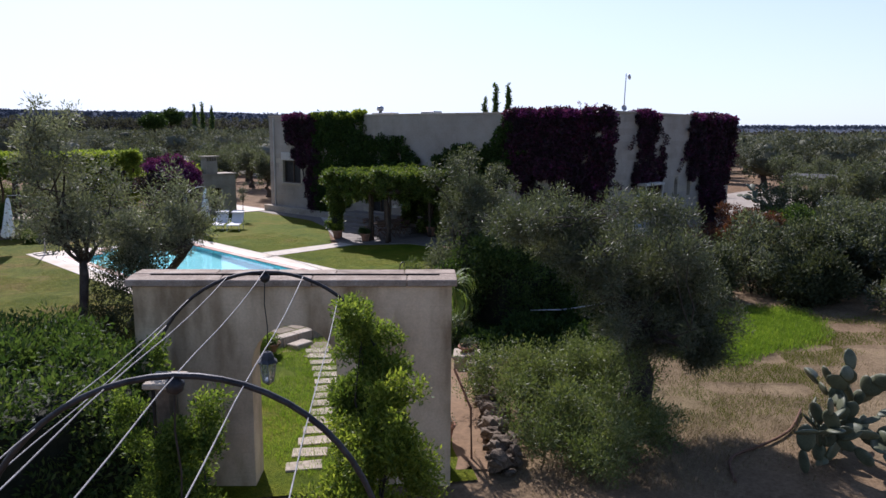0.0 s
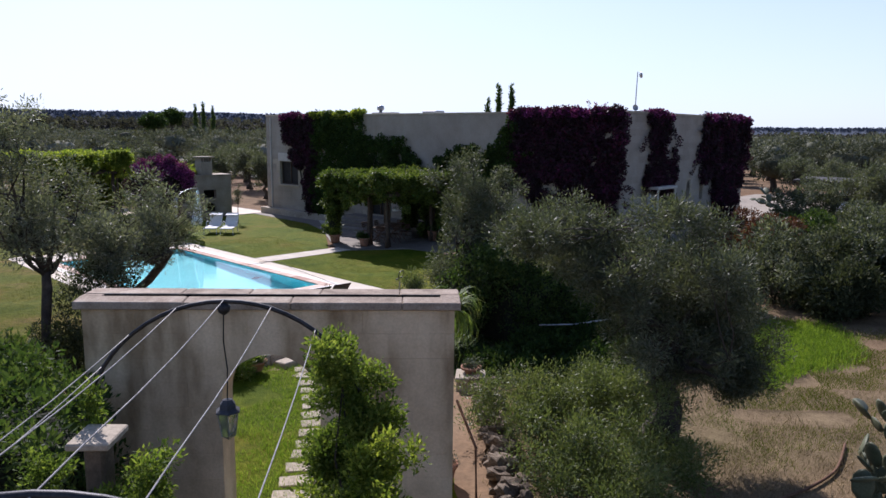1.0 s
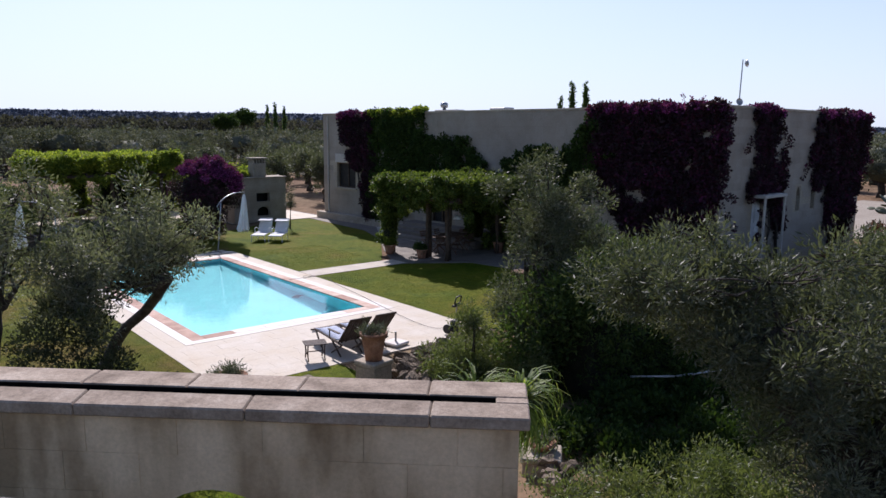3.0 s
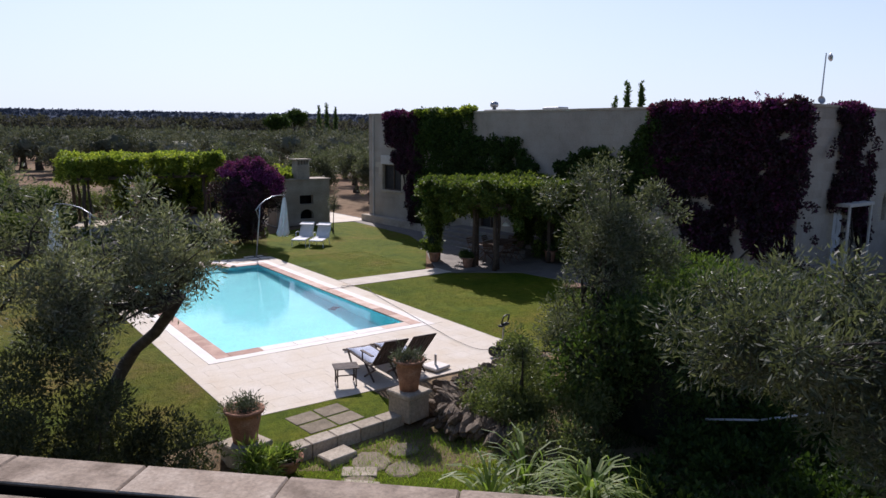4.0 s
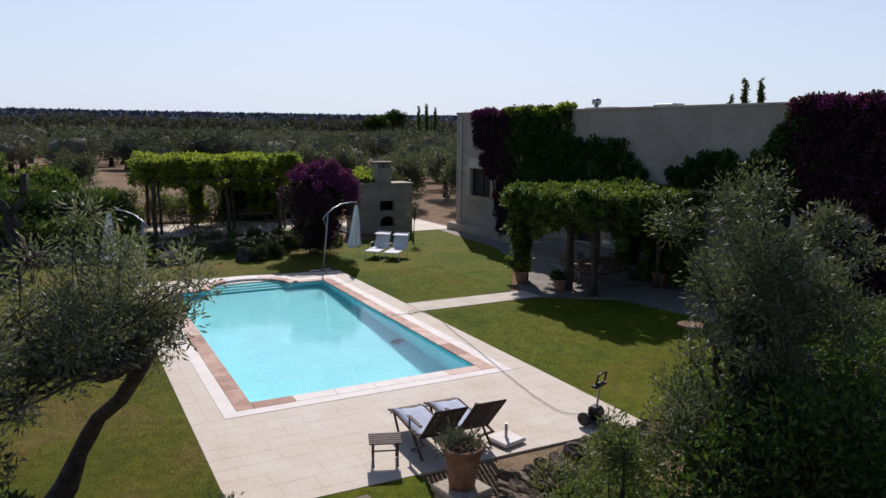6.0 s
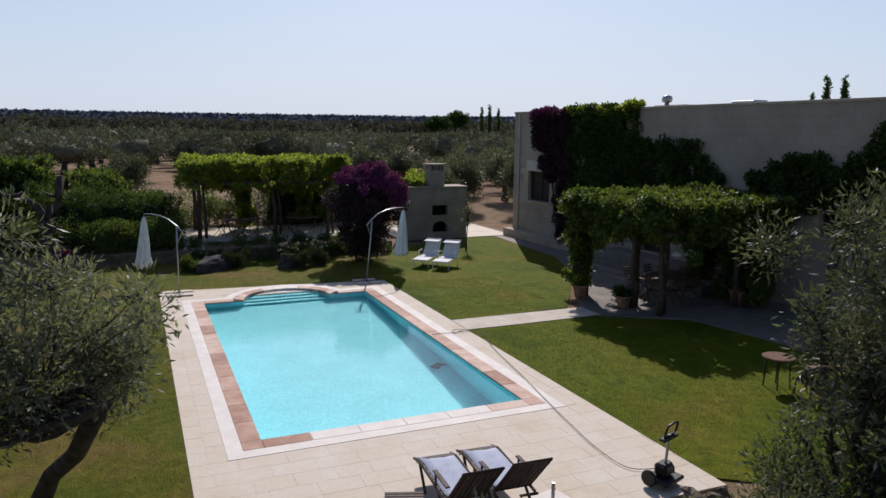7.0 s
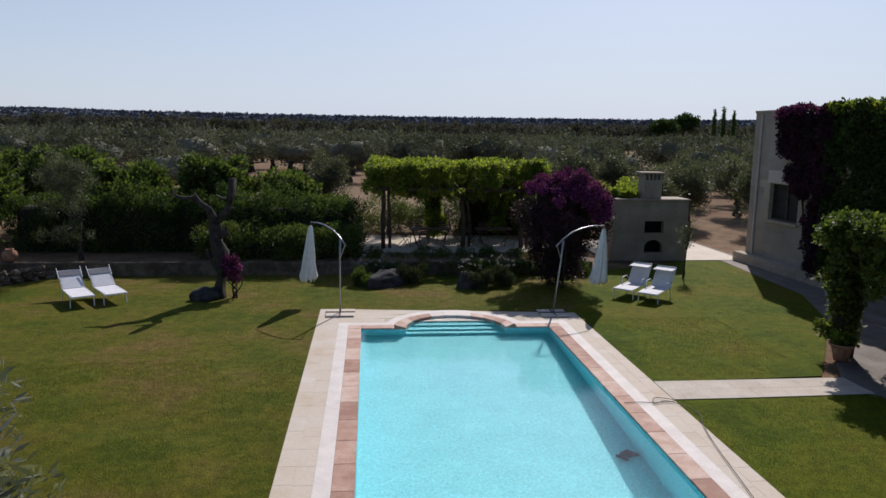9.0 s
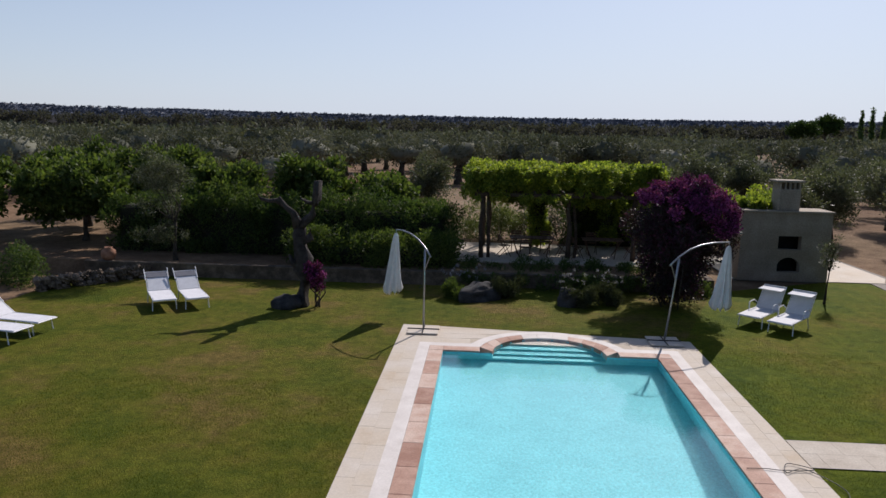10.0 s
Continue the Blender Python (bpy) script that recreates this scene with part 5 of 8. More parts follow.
def wall_clumps(pts, per, r, rng, bulge=0.34):
    xs_, zs_ = [p[0] for p in pts], [p[1] for p in pts]
    want = int((max(xs_) - min(xs_)) * (max(zs_) - min(zs_)) * per)
    res = []
    for _ in range(want):
        x, z = min(xs_) + (max(xs_) - min(xs_)) * rng.random(), min(zs_) + (max(zs_) - min(zs_)) * rng.random()
        wx = x + 0.26 * noise.noise(Vector((x * 0.9, z * 1.1, 5))) + 0.16 * noise.noise(Vector((x * 2.9, z * 2.9, 9)))
        wz = z + 0.20 * noise.noise(Vector((x * 1.0, z * 0.9, 15))) + 0.14 * noise.noise(Vector((x * 2.9, z * 2.9, 19)))
        if not inside_outline(wx, wz, pts):
            continue
        thin = noise.noise(Vector((x * 0.75, z * 0.75, 31)))
        if z < 4.5 and thin < -0.45:
            continue
        out = 0.08 + bulge * rng.random() * max(0.15, 0.55 + 1.0 * noise.noise(Vector((x * 0.8, z * 0.6, 3))))
        res.append((x, -out, min(max(z - 0.22, r * 0.4), TOP + 0.1), r * (0.4 + 0.7 * rng.random())))
    return np.array(res)


def creeper(name, label, pts, per, r, n, size, ratio, material, seed, m, category="creeper", stems=4, trails=14, crest=None, **kw):
    rng = np.random.default_rng(seed)
    ob = thing(name, label, category, HOUSE @ m if m else HOUSE.copy())
    c = wall_clumps(pts, per, r, rng)
    low = c[c[:, 2] < c[:, 2].min() + 0.8]
    x_mid = float(low[:, 0].mean())
    # loose trails that reach past the mass
    tips = []
    for _ in range(trails):
        j = rng.integers(len(c))
        p, d = c[j, :3].copy(), rng.normal(size=2) * 0.13 - np.array((0, 0.05))
        for _ in range(6):
            p = p + np.array((d[0], 0, d[1]))
            p[1] = min(p[1], -0.05)
            p[2] = min(p[2], TOP + 0.12)
            tips.append((*p, 0.09 + 0.05 * rng.random()))
            d = d + np.array((0.0, -0.03)) + rng.normal(size=2) * 0.04
    c = np.vstack([c, np.array(tips)])
    for _ in range(stems):
        j = rng.integers(len(c))
        b = Build().tube(bend((x_mid + rng.normal() * 0.3, -0.12, -0.05), (c[j, 0], -0.06, c[j, 2]), 6, 0.07, rng), [0.05, 0.04, 0.035, 0.03, 0.025, 0.018, 0.01], 6)
        part("stem", b, M["bark"], ob, smooth=True)
    foliage("leaves", c, n, size, ratio, M[material], ob, seed + 1, **kw)
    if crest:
        # growth over the parapet, in a brighter leaf colour for its sunlit rim
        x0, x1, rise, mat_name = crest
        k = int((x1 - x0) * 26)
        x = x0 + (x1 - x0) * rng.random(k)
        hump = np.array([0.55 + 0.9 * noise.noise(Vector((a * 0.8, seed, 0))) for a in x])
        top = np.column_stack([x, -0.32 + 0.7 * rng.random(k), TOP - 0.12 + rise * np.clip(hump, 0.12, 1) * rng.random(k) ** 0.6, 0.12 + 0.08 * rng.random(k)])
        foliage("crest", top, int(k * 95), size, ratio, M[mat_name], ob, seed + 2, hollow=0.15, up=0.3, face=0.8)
    return ob


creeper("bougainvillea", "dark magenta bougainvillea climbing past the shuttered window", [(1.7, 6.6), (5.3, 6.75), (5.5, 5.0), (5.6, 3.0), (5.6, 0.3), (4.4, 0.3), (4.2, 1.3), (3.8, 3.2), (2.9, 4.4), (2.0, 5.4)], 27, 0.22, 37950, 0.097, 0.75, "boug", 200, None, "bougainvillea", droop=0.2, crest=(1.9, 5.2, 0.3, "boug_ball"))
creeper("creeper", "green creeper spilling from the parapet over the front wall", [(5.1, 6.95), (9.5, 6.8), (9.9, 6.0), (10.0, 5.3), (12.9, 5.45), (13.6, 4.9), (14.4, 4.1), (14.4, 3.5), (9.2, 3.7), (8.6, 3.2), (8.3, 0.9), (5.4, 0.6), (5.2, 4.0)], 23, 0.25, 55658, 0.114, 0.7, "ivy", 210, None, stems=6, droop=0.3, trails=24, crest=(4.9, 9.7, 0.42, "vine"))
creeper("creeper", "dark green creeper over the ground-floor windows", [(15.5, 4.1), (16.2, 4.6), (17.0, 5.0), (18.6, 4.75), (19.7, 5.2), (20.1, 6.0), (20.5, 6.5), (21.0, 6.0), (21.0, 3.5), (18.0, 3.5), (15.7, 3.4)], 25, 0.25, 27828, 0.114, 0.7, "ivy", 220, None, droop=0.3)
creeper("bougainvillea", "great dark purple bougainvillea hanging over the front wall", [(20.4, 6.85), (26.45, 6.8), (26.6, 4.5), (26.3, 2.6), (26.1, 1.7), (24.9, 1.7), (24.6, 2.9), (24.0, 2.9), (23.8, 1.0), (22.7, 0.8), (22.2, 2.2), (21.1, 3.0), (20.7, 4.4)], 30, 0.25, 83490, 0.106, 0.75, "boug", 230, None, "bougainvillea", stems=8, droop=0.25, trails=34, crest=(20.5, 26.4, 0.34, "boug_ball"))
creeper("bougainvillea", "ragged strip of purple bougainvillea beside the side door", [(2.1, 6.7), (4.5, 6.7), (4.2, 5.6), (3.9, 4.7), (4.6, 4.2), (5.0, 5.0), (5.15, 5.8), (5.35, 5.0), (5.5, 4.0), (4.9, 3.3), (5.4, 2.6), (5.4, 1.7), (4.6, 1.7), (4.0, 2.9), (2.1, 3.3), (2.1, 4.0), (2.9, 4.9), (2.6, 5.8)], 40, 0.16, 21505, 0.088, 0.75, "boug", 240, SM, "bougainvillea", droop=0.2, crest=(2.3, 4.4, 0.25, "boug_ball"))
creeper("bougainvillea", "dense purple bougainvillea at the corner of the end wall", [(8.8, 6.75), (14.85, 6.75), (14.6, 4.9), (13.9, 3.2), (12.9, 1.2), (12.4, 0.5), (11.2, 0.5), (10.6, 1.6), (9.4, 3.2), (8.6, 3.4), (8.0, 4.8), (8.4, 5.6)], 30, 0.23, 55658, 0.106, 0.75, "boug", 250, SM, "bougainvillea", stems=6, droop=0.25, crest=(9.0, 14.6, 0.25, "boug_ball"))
# loose shoots standing above the parapet
def shoots(label, u0, u1, count, rise, material, seed):
    rng = np.random.default_rng(seed)
    ob = thing("creeper_shoots", label, "creeper", HOUSE.copy())
    cl = []
    b = Build()
    for _ in range(count):
        u, h = u0 + (u1 - u0) * rng.random(), rise * (0.3 + 0.7 * rng.random())
        lean = rng.normal(size=2) * 0.22
        pts = [(u, 0.2, TOP + 0.05), (u + lean[0] * 0.5, 0.2 + lean[1] * 0.3, TOP + 0.1 + h * 0.6), (u + lean[0] * 1.4, 0.2 + lean[1], TOP + 0.1 + h)]
        b.tube(pts, [0.008, 0.006, 0.003], 4, cap=False)
        for t in (0.2, 0.45, 0.7, 0.95):
            p = Vector(pts[0]).lerp(Vector(pts[2]), t)
            cl.append((p.x, p.y, p.z, 0.06))
    tagged(part("shoot", b, M["bark"], ob), kind="stuff")
    foliage("leaves", np.array(cl), count * 30, 0.08, 0.6, M[material], ob, seed, hollow=0.1)


shoots("thin bougainvillea shoots above the parapet", 21.6, 25.2, 7, 0.5, "boug_ball", 260)
# broad steps from the terrace to the house doors
steps = thing("terrace_steps", "broad pale stone steps up to the house door", "steps", HOUSE)
for k in range(4):
    # steps share the colour darkened for shade
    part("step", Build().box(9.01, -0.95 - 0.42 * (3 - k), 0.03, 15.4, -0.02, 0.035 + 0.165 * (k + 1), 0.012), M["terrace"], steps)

# ---- the gate ----
GD = Vector((0.718, -0.696, 0))
GATE = Matrix(((0.718, 0.696, 0, -2.655), (-0.696, 0.718, 0, -14.262), (0, 0, 1, 0), (0, 0, 0, 1))) @ Matrix.Translation((-4.98, 0, 0))
gate = thing("stone_gateway", "weathered grey stone garden gateway with a round arch", "gateway", GATE)
GX0, GX1, GA, GB, SPR = 0.09, 4.90, 1.83, 3.13, 1.98
GY0, GY1, GT = 0.07, 0.64, 3.24


def gate_wall():
    b = Build()
    rad = (GB - GA) / 2
    mx = (GA + GB) / 2
    N = 16
    arch = [(mx - rad * math.cos(math.pi * i / N), SPR + rad * math.sin(math.pi * i / N)) for i in range(N + 1)]
    for y, flip in ((GY0, False), (GY1, True)):
        fs = [[(GX0, -0.4), (GA, -0.4), (GA, SPR), (GX0, SPR)], [(GB, -0.4), (GX1, -0.4), (GX1, SPR), (GB, SPR)]]
        tops = [GX0 + (GX1 - GX0) * i / N for i in range(N + 1)]
        tops[0], tops[-1] = GX0, GX1
        fs.append([(GX0, SPR), arch[0], arch[1], (tops[1], GT), (GX0, GT)])
        for i in range(1, N - 1):
            fs.append([arch[i], arch[i + 1], (tops[i + 1], GT), (tops[i], GT)])
        fs.append([arch[N - 1], arch[N], (GX1, SPR), (GX1, GT), (tops[N - 1], GT)])
        for q in fs:
            q3 = [(x, y, z) for x, z in q]
            b.add(q3[::-1] if flip else q3, [tuple(range(len(q3)))])
    rim = [(GA, -0.4)] + arch + [(GB, -0.4)]
    for (x0, z0), (x1, z1) in zip(rim, rim[1:]):
        b.add([(x0, GY0, z0), (x0, GY1, z0), (x1, GY1, z1), (x1, GY0, z1)], [(0, 1, 2, 3)])
    b.add([(GX0, GY0, -0.4), (GX0, GY0, GT), (GX0, GY1, GT), (GX0, GY1, -0.4)], [(0, 1, 2, 3)])
    b.add([(GX1, GY0, -0.4), (GX1, GY1, -0.4), (GX1, GY1, GT), (GX1, GY0, GT)], [(0, 1, 2, 3)])
    return b


part("wall", gate_wall(), M["gate"], gate, "stained grey stone wall pierced by the arch")


def gate_blocks():
    rng = np.random.default_rng(31)
    z, rows = -0.1, 0
    mx, rad = (GA + GB) / 2, (GB - GA) / 2
    while z < GT - 0.05:
        h = min(0.335, GT - z)
        x = GX0 - 0.45 * rng.random()
        while x < GX1:
            w = 0.62 + 0.2 * rng.random()
            a, c = max(GX0, x), min(GX1, x + w)
            x += w
            if c - a < 0.1:
                continue
            far = max(0.0, mx - c, a - mx)
            if far < rad + 0.03 and z < SPR + math.sqrt(max(0.0, (rad + 0.05) ** 2 - min(far, rad + 0.05) ** 2)) + 0.02:
                if z > SPR:
                    continue
                if a < GA - 0.12 and c > GA and c < GB:
                    c = GA - 0.006
                elif c > GB + 0.12 and a < GB and a > GA:
                    a = GB + 0.006
                elif c > GA and a < GB:
                    continue
            g = 0.002
            d = 0.004 + 0.004 * rng.random()
            b = Build().add([(a + g, GY0 - d, z + g), (c - g, GY0 - d, z + g), (c - g, GY0 - d, z + h - g), (a + g, GY0 - d, z + h - g), (a + 0.001, GY0 + 0.003, z), (c - 0.001, GY0 + 0.003, z), (c - 0.001, GY0 + 0.003, z + h), (a + 0.001, GY0 + 0.003, z + h)],
                            [(0, 1, 2, 3), (4, 5, 1, 0), (5, 6, 2, 1), (6, 7, 3, 2), (7, 4, 0, 3)])
            part("stone_block", b, M["gate"], gate)
        z += 0.335
        rows += 1


gate_blocks()


def gate_coping():
    """Two rows of slabs with a long groove between them."""
    rng = np.random.default_rng(12)
    z0, z1 = GT, 3.37
    for y0, y1, seed in ((0.0, 0.25, 1), (0.37, 0.72, 2)):
        x = 0.0
        while x < 4.98 - 0.05:
            w = (1.3 if seed == 1 else 0.9) + 0.4 * rng.random()
            e = 4.98 if x + w > 4.6 else x + w
            slab = Build().box(x + 0.003, y0, z0 + 0.002, e - 0.003, y1, z1 + 0.004 * rng.random(), 0.012)
            if seed == 1:
                slab.v = [(a, c, d - 0.03 * (y1 - c) / (y1 - y0) if d > z0 + 0.06 else d) for a, c, d in slab.v]
            part("coping_slab", rough_up(slab, 0.004, 5, seed), M["coping"], gate)
            x = e
    for a, c in ((0.003, 0.27), (4.72, 4.977)):
        part("coping_slab", Build().box(a, 0.252, z0 + 0.002, c, 0.368, z1, 0.008), M["coping"], gate)
    # shallow channel, floor and sides blackened to stand for its shaded depth
    b = Build().box(0.272, 0.252, z0 + 0.002, 4.718, 0.368, z0 + 0.015)
    b.box(0.272, 0.352, z0 + 0.016, 4.718, 0.368, z1 - 0.004)
    b.box(0.272, 0.252, z0 + 0.016, 4.718, 0.262, z1 - 0.012)
    part("groove", b, M["slot"], gate, "long dark slot in the coping")


gate_coping()

# ---- trees and shrubs near the camera ----
R = np.random.default_rng
olive_tree("olive_tree", "large dark old olive tree beside the gateway path", (1.75, -15.0, 0.0), (1.35, -15.1, 1.9),
           np.vstack([crown((0.95, -14.9, 3.6), (1.6, 1.6, 1.05), 90, 0.27, R(1), 0.5), crown((1.9, -15.7, 3.0), (0.9, 0.8, 0.55), 26, 0.25, R(2), 0.4), crown((0.5, -13.5, 3.9), (1.15, 1.05, 0.5), 42, 0.28, R(3), 0.3), crown((1.8, -13.9, 3.3), (1.4, 1.1, 0.5), 42, 0.24, R(4), 0.4), crown((2.2, -14.9, 2.0), (0.9, 0.9, 1.0), 34, 0.26, R(14), 0.4), crown((2.75, -15.6, 2.0), (0.85, 0.85, 0.95), 40, 0.32, R(44), 0.2), crown((2.6, -15.8, 1.55), (0.6, 0.6, 0.6), 26, 0.3, R(45), 0.2), crown((1.6, -15.2, 2.2), (1.5, 1.3, 0.55), 56, 0.25, R(34), 0.5)]), 0.33, 135000, 100, 0.075, 0.22, limbs=14)
olive_tree("olive_tree", "leaning olive tree arching over the edge of the pool", (-3.0, -2.5, 0.0), (-1.62, -3.7, 2.6),
           np.vstack([crown((-2.0, -3.9, 3.55), (1.25, 1.1, 1.05), 42, 0.36, R(5), 0.3), crown((-3.3, -4.2, 2.7), (0.9, 0.8, 0.9), 22, 0.34, R(6), 0.3), crown((-1.5, -3.2, 2.9), (0.55, 0.6, 0.8), 12, 0.3, R(7), 0.3), crown((-3.6, -5.0, 2.75), (0.65, 0.7, 1.0), 36, 0.3, R(33), 0.2)]), 0.15, 25000, 110, 0.092, mid=(-2.35, -2.6, 1.2), limbs=12, material="olive_pale")
olive_tree("olive_tree", "sparse leaning olive tree behind the gateway", (-4.4, -6.2, 0.0), (-4.75, -4.9, 2.7),
           np.vstack([crown((-4.9, -4.6, 3.9), (1.3, 1.2, 1.3), 40, 0.36, R(8), 0.3), crown((-5.6, -5.2, 5.0), (0.8, 0.7, 0.7), 16, 0.3, R(9), 0.3), crown((-5.2, -5.0, 5.55), (0.75, 0.6, 0.55), 9, 0.24, R(89), 0.2)]), 0.13, 20000, 120, mid=(-5.0, -5.4, 1.3), limbs=12, material="olive_pale")
olive_tree("olive_tree", "grey-green olive tree on the edge of the lawn", (5.4, -7.0, 0.0), (5.3, -7.1, 1.5),
           np.vstack([crown((5.55, -7.25, 3.65), (1.4, 1.4, 1.3), 56, 0.34, R(10), 0.3), crown((4.9, -7.6, 1.7), (1.2, 1.2, 1.1), 30, 0.36, R(11), 0.3)]), 0.2, 40000, 130, limbs=12)
shrub("shrub", "loose grey-green wild bush under the olive tree", np.vstack([crown((-0.25, -14.75, 0.55), (1.2, 1.4, 0.7), 46, 0.34, R(12), 0.3), crown((0.6, -12.9, 0.55), (1.2, 1.4, 0.7), 36, 0.34, R(22), 0.3), crown((0.9, -15.4, 0.6), (0.9, 1.0, 0.9), 24, 0.34, R(23), 0.3), crown((1.6, -13.2, 0.6), (1.1, 1.0, 0.75), 26, 0.32, R(24), 0.3), crown((2.3, -14.0, 0.5), (1.1, 0.9, 0.7), 30, 0.32, R(26), 0.3), crown((3.0, -13.0, 0.5), (1.2, 1.1, 0.6), 28, 0.32, R(36), 0.3), crown((-0.85, -15.8, 0.45), (0.7, 0.8, 0.55), 16, 0.3, R(25), 0.3)]), 66000, 0.07, 0.3, "oleander", 140, 10, out=0.7, up=0.5, hollow=0.2)
# its core reaches forward, near-black for the shade under the canopy
shrub("shrub", "dark evergreen thicket beside the lawn", np.vstack([crown((7.6, -7.7, 1.6), (2.4, 1.9, 1.55), 95, 0.5, R(13), 0.5), crown((5.0, -7.9, 1.3), (1.3, 1.0, 1.3), 40, 0.42, R(18), 0.4), crown((9.8, -8.6, 1.3), (1.6, 1.4, 1.3), 40, 0.45, R(38), 0.4), crown((5.4, -8.6, 2.0), (1.3, 0.7, 0.5), 30, 0.4, R(39), 0.4), crown((6.6, -6.6, 1.2), (1.3, 1.2, 1.25), 50, 0.42, R(48), 0.2), crown((8.6, -8.8, 1.9), (1.4, 0.8, 0.55), 34, 0.42, R(49), 0.2), boxed((5.0, -9.25, 0.1), (9.5, -8.95, 1.7), 46, 0.3, R(53))]), 90000, 0.10, 0.4, "hedge", 150, 8, core=((5.0, -8.9, 0.0), (9.6, -7.0, 2.3)), out=0.6, up=0.3)
shrub("shrub", "bright green leafy shrub in the sun", crown((9.4, -6.3, 1.6), (1.8, 1.2, 1.2), 36, 0.42, R(14), 0.4), 18000, 0.12, 0.3, "broad", 155, 8, out=0.7, up=0.5)
shrub("shrub", "slender upright leafy shrub by the rubble wall", np.vstack([crown((3.4, -6.9, 1.2), (0.36, 0.36, 1.05), 26, 0.17, R(15), 0.2), crown((3.5, -7.1, 0.5), (0.7, 0.7, 0.5), 20, 0.22, R(35), 0.2)]), 9500, 0.075, 0.3, "oleander", 160, 8, out=0.6, up=0.5)
shrub("hedge", "dense green hedge beside the gateway", boxed((-9.6, -12.2, 0.1), (-6.3, -8.3, 2.2), 190, 0.36, R(16)), 52000, 0.10, 0.36, "hedge", 165, 10, "hedge", core=((-9.4, -12.0, 0.0), (-6.5, -8.5, 2.0)), out=0.6, up=0.4)
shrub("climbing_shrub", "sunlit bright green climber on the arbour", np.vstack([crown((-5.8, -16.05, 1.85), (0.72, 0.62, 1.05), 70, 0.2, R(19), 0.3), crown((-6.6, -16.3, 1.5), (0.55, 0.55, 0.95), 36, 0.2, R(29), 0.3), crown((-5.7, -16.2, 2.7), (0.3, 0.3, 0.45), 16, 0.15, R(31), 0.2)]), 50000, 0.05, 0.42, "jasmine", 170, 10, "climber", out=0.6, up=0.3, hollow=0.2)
# these two climbers take the shade-darkened leaf
shrub("climbing_shrub", "dense green climber at the gateway end of the arbour, toned as shaded", np.vstack([crown((-5.2, -15.15, 2.45), (0.42, 0.45, 1.15), 50, 0.18, R(17), 0.3), crown((-5.5, -15.3, 3.35), (0.28, 0.28, 0.35), 14, 0.14, R(32), 0.2)]), 26000, 0.05, 0.42, "climber", 172, 8, "climber", out=0.6, up=0.3, hollow=0.2)
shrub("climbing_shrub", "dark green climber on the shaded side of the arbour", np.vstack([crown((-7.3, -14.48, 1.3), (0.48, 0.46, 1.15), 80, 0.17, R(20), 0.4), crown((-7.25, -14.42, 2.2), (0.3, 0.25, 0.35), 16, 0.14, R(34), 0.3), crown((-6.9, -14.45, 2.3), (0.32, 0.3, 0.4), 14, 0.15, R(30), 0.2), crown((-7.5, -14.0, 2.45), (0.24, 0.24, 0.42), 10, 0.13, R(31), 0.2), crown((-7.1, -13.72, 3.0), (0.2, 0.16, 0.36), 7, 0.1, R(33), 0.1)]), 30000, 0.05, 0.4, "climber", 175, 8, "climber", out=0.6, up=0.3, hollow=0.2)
for k, (x, y, z, rx, ry, mt, lab) in enumerate([(15.5, -12.0, 1.35, 2.6, 1.8, "varieg", "shrub with white-edged leaves on the bed before the clearing"), (19.5, -9.8, 1.45, 2.4, 1.8, "red", "reddish shrub before the end wall"), (18.5, -14.5, 1.6, 2.6, 2.0, "olive", "grey-green shrub on dry soil"),
                                            (22.5, -13.5, 1.75, 2.8, 2.2, "olive", "rounded grey-green shrub by the drive"), (13.0, -9.5, 0.9, 2.2, 1.6, "sage", "dark green shrub before the house"), (25.0, -9.5, 1.0, 2.6, 1.4, "hedge", "low dark shrub at the end wall"), (29.8, -9.0, 2.0, 2.9, 2.2, "olive", "tall grey-green shrub beside the drive"), (26.5, -13.0, 1.5, 2.4, 2.0, "olive", "grey-green rounded shrub by the drive"), (15.5, -17.5, 1.3, 2.5, 1.8, "olive", "grey shrub at the edge of the clearing"), (12.9, -11.2, 0.85, 1.5, 1.1, "sage", "low dark shrub at the edge of the watered grass"), (15.0, -14.0, 0.8, 1.2, 1.1, "sage", "low loose dark shrub at the edge of the watered grass"), (17.6, -13.4, 1.3, 1.8, 1.5, "sage", "dark green shrub on the bed before the clearing"), (20.8, -16.5, 1.3, 2.2, 1.8, "oleander", "loose shrub on dry soil")]):
    shrub("shrub", lab, crown((x, y, z * 0.8), (rx, ry, z), 40, 0.5, R(300 + k), 0.4), 16000, 0.14, 0.36, mt, 310 + 3 * k, 8, out=0.6, up=0.4)

shrub("shrub", "dense dark evergreen bush under the leaning olive", np.vstack([crown((-4.0, -5.5, 1.3), (1.2, 1.1, 1.5), 64, 0.3, R(27), 0.4), crown((-2.6, -5.6, 0.6), (0.9, 0.7, 0.65), 22, 0.3, R(28), 0.3)]), 28000, 0.075, 0.34, "sage", 178, 10, out=0.6, up=0.4)

# added leaves over grass, their dark colour standing for the thicket's shade
shrub("ground_cover", "dark leaf cover added to deepen the shade before the thicket", np.vstack([boxed((2.8, -12.4, 0.0), (8.8, -9.4, 0.22), 190, 0.24, R(51)), boxed((8.0, -12.0, 0.0), (11.0, -10.0, 0.3), 50, 0.26, R(52))]), 42000, 0.1, 0.5, "ivy", 179, 8, "ground cover", out=0.5, up=0.5)

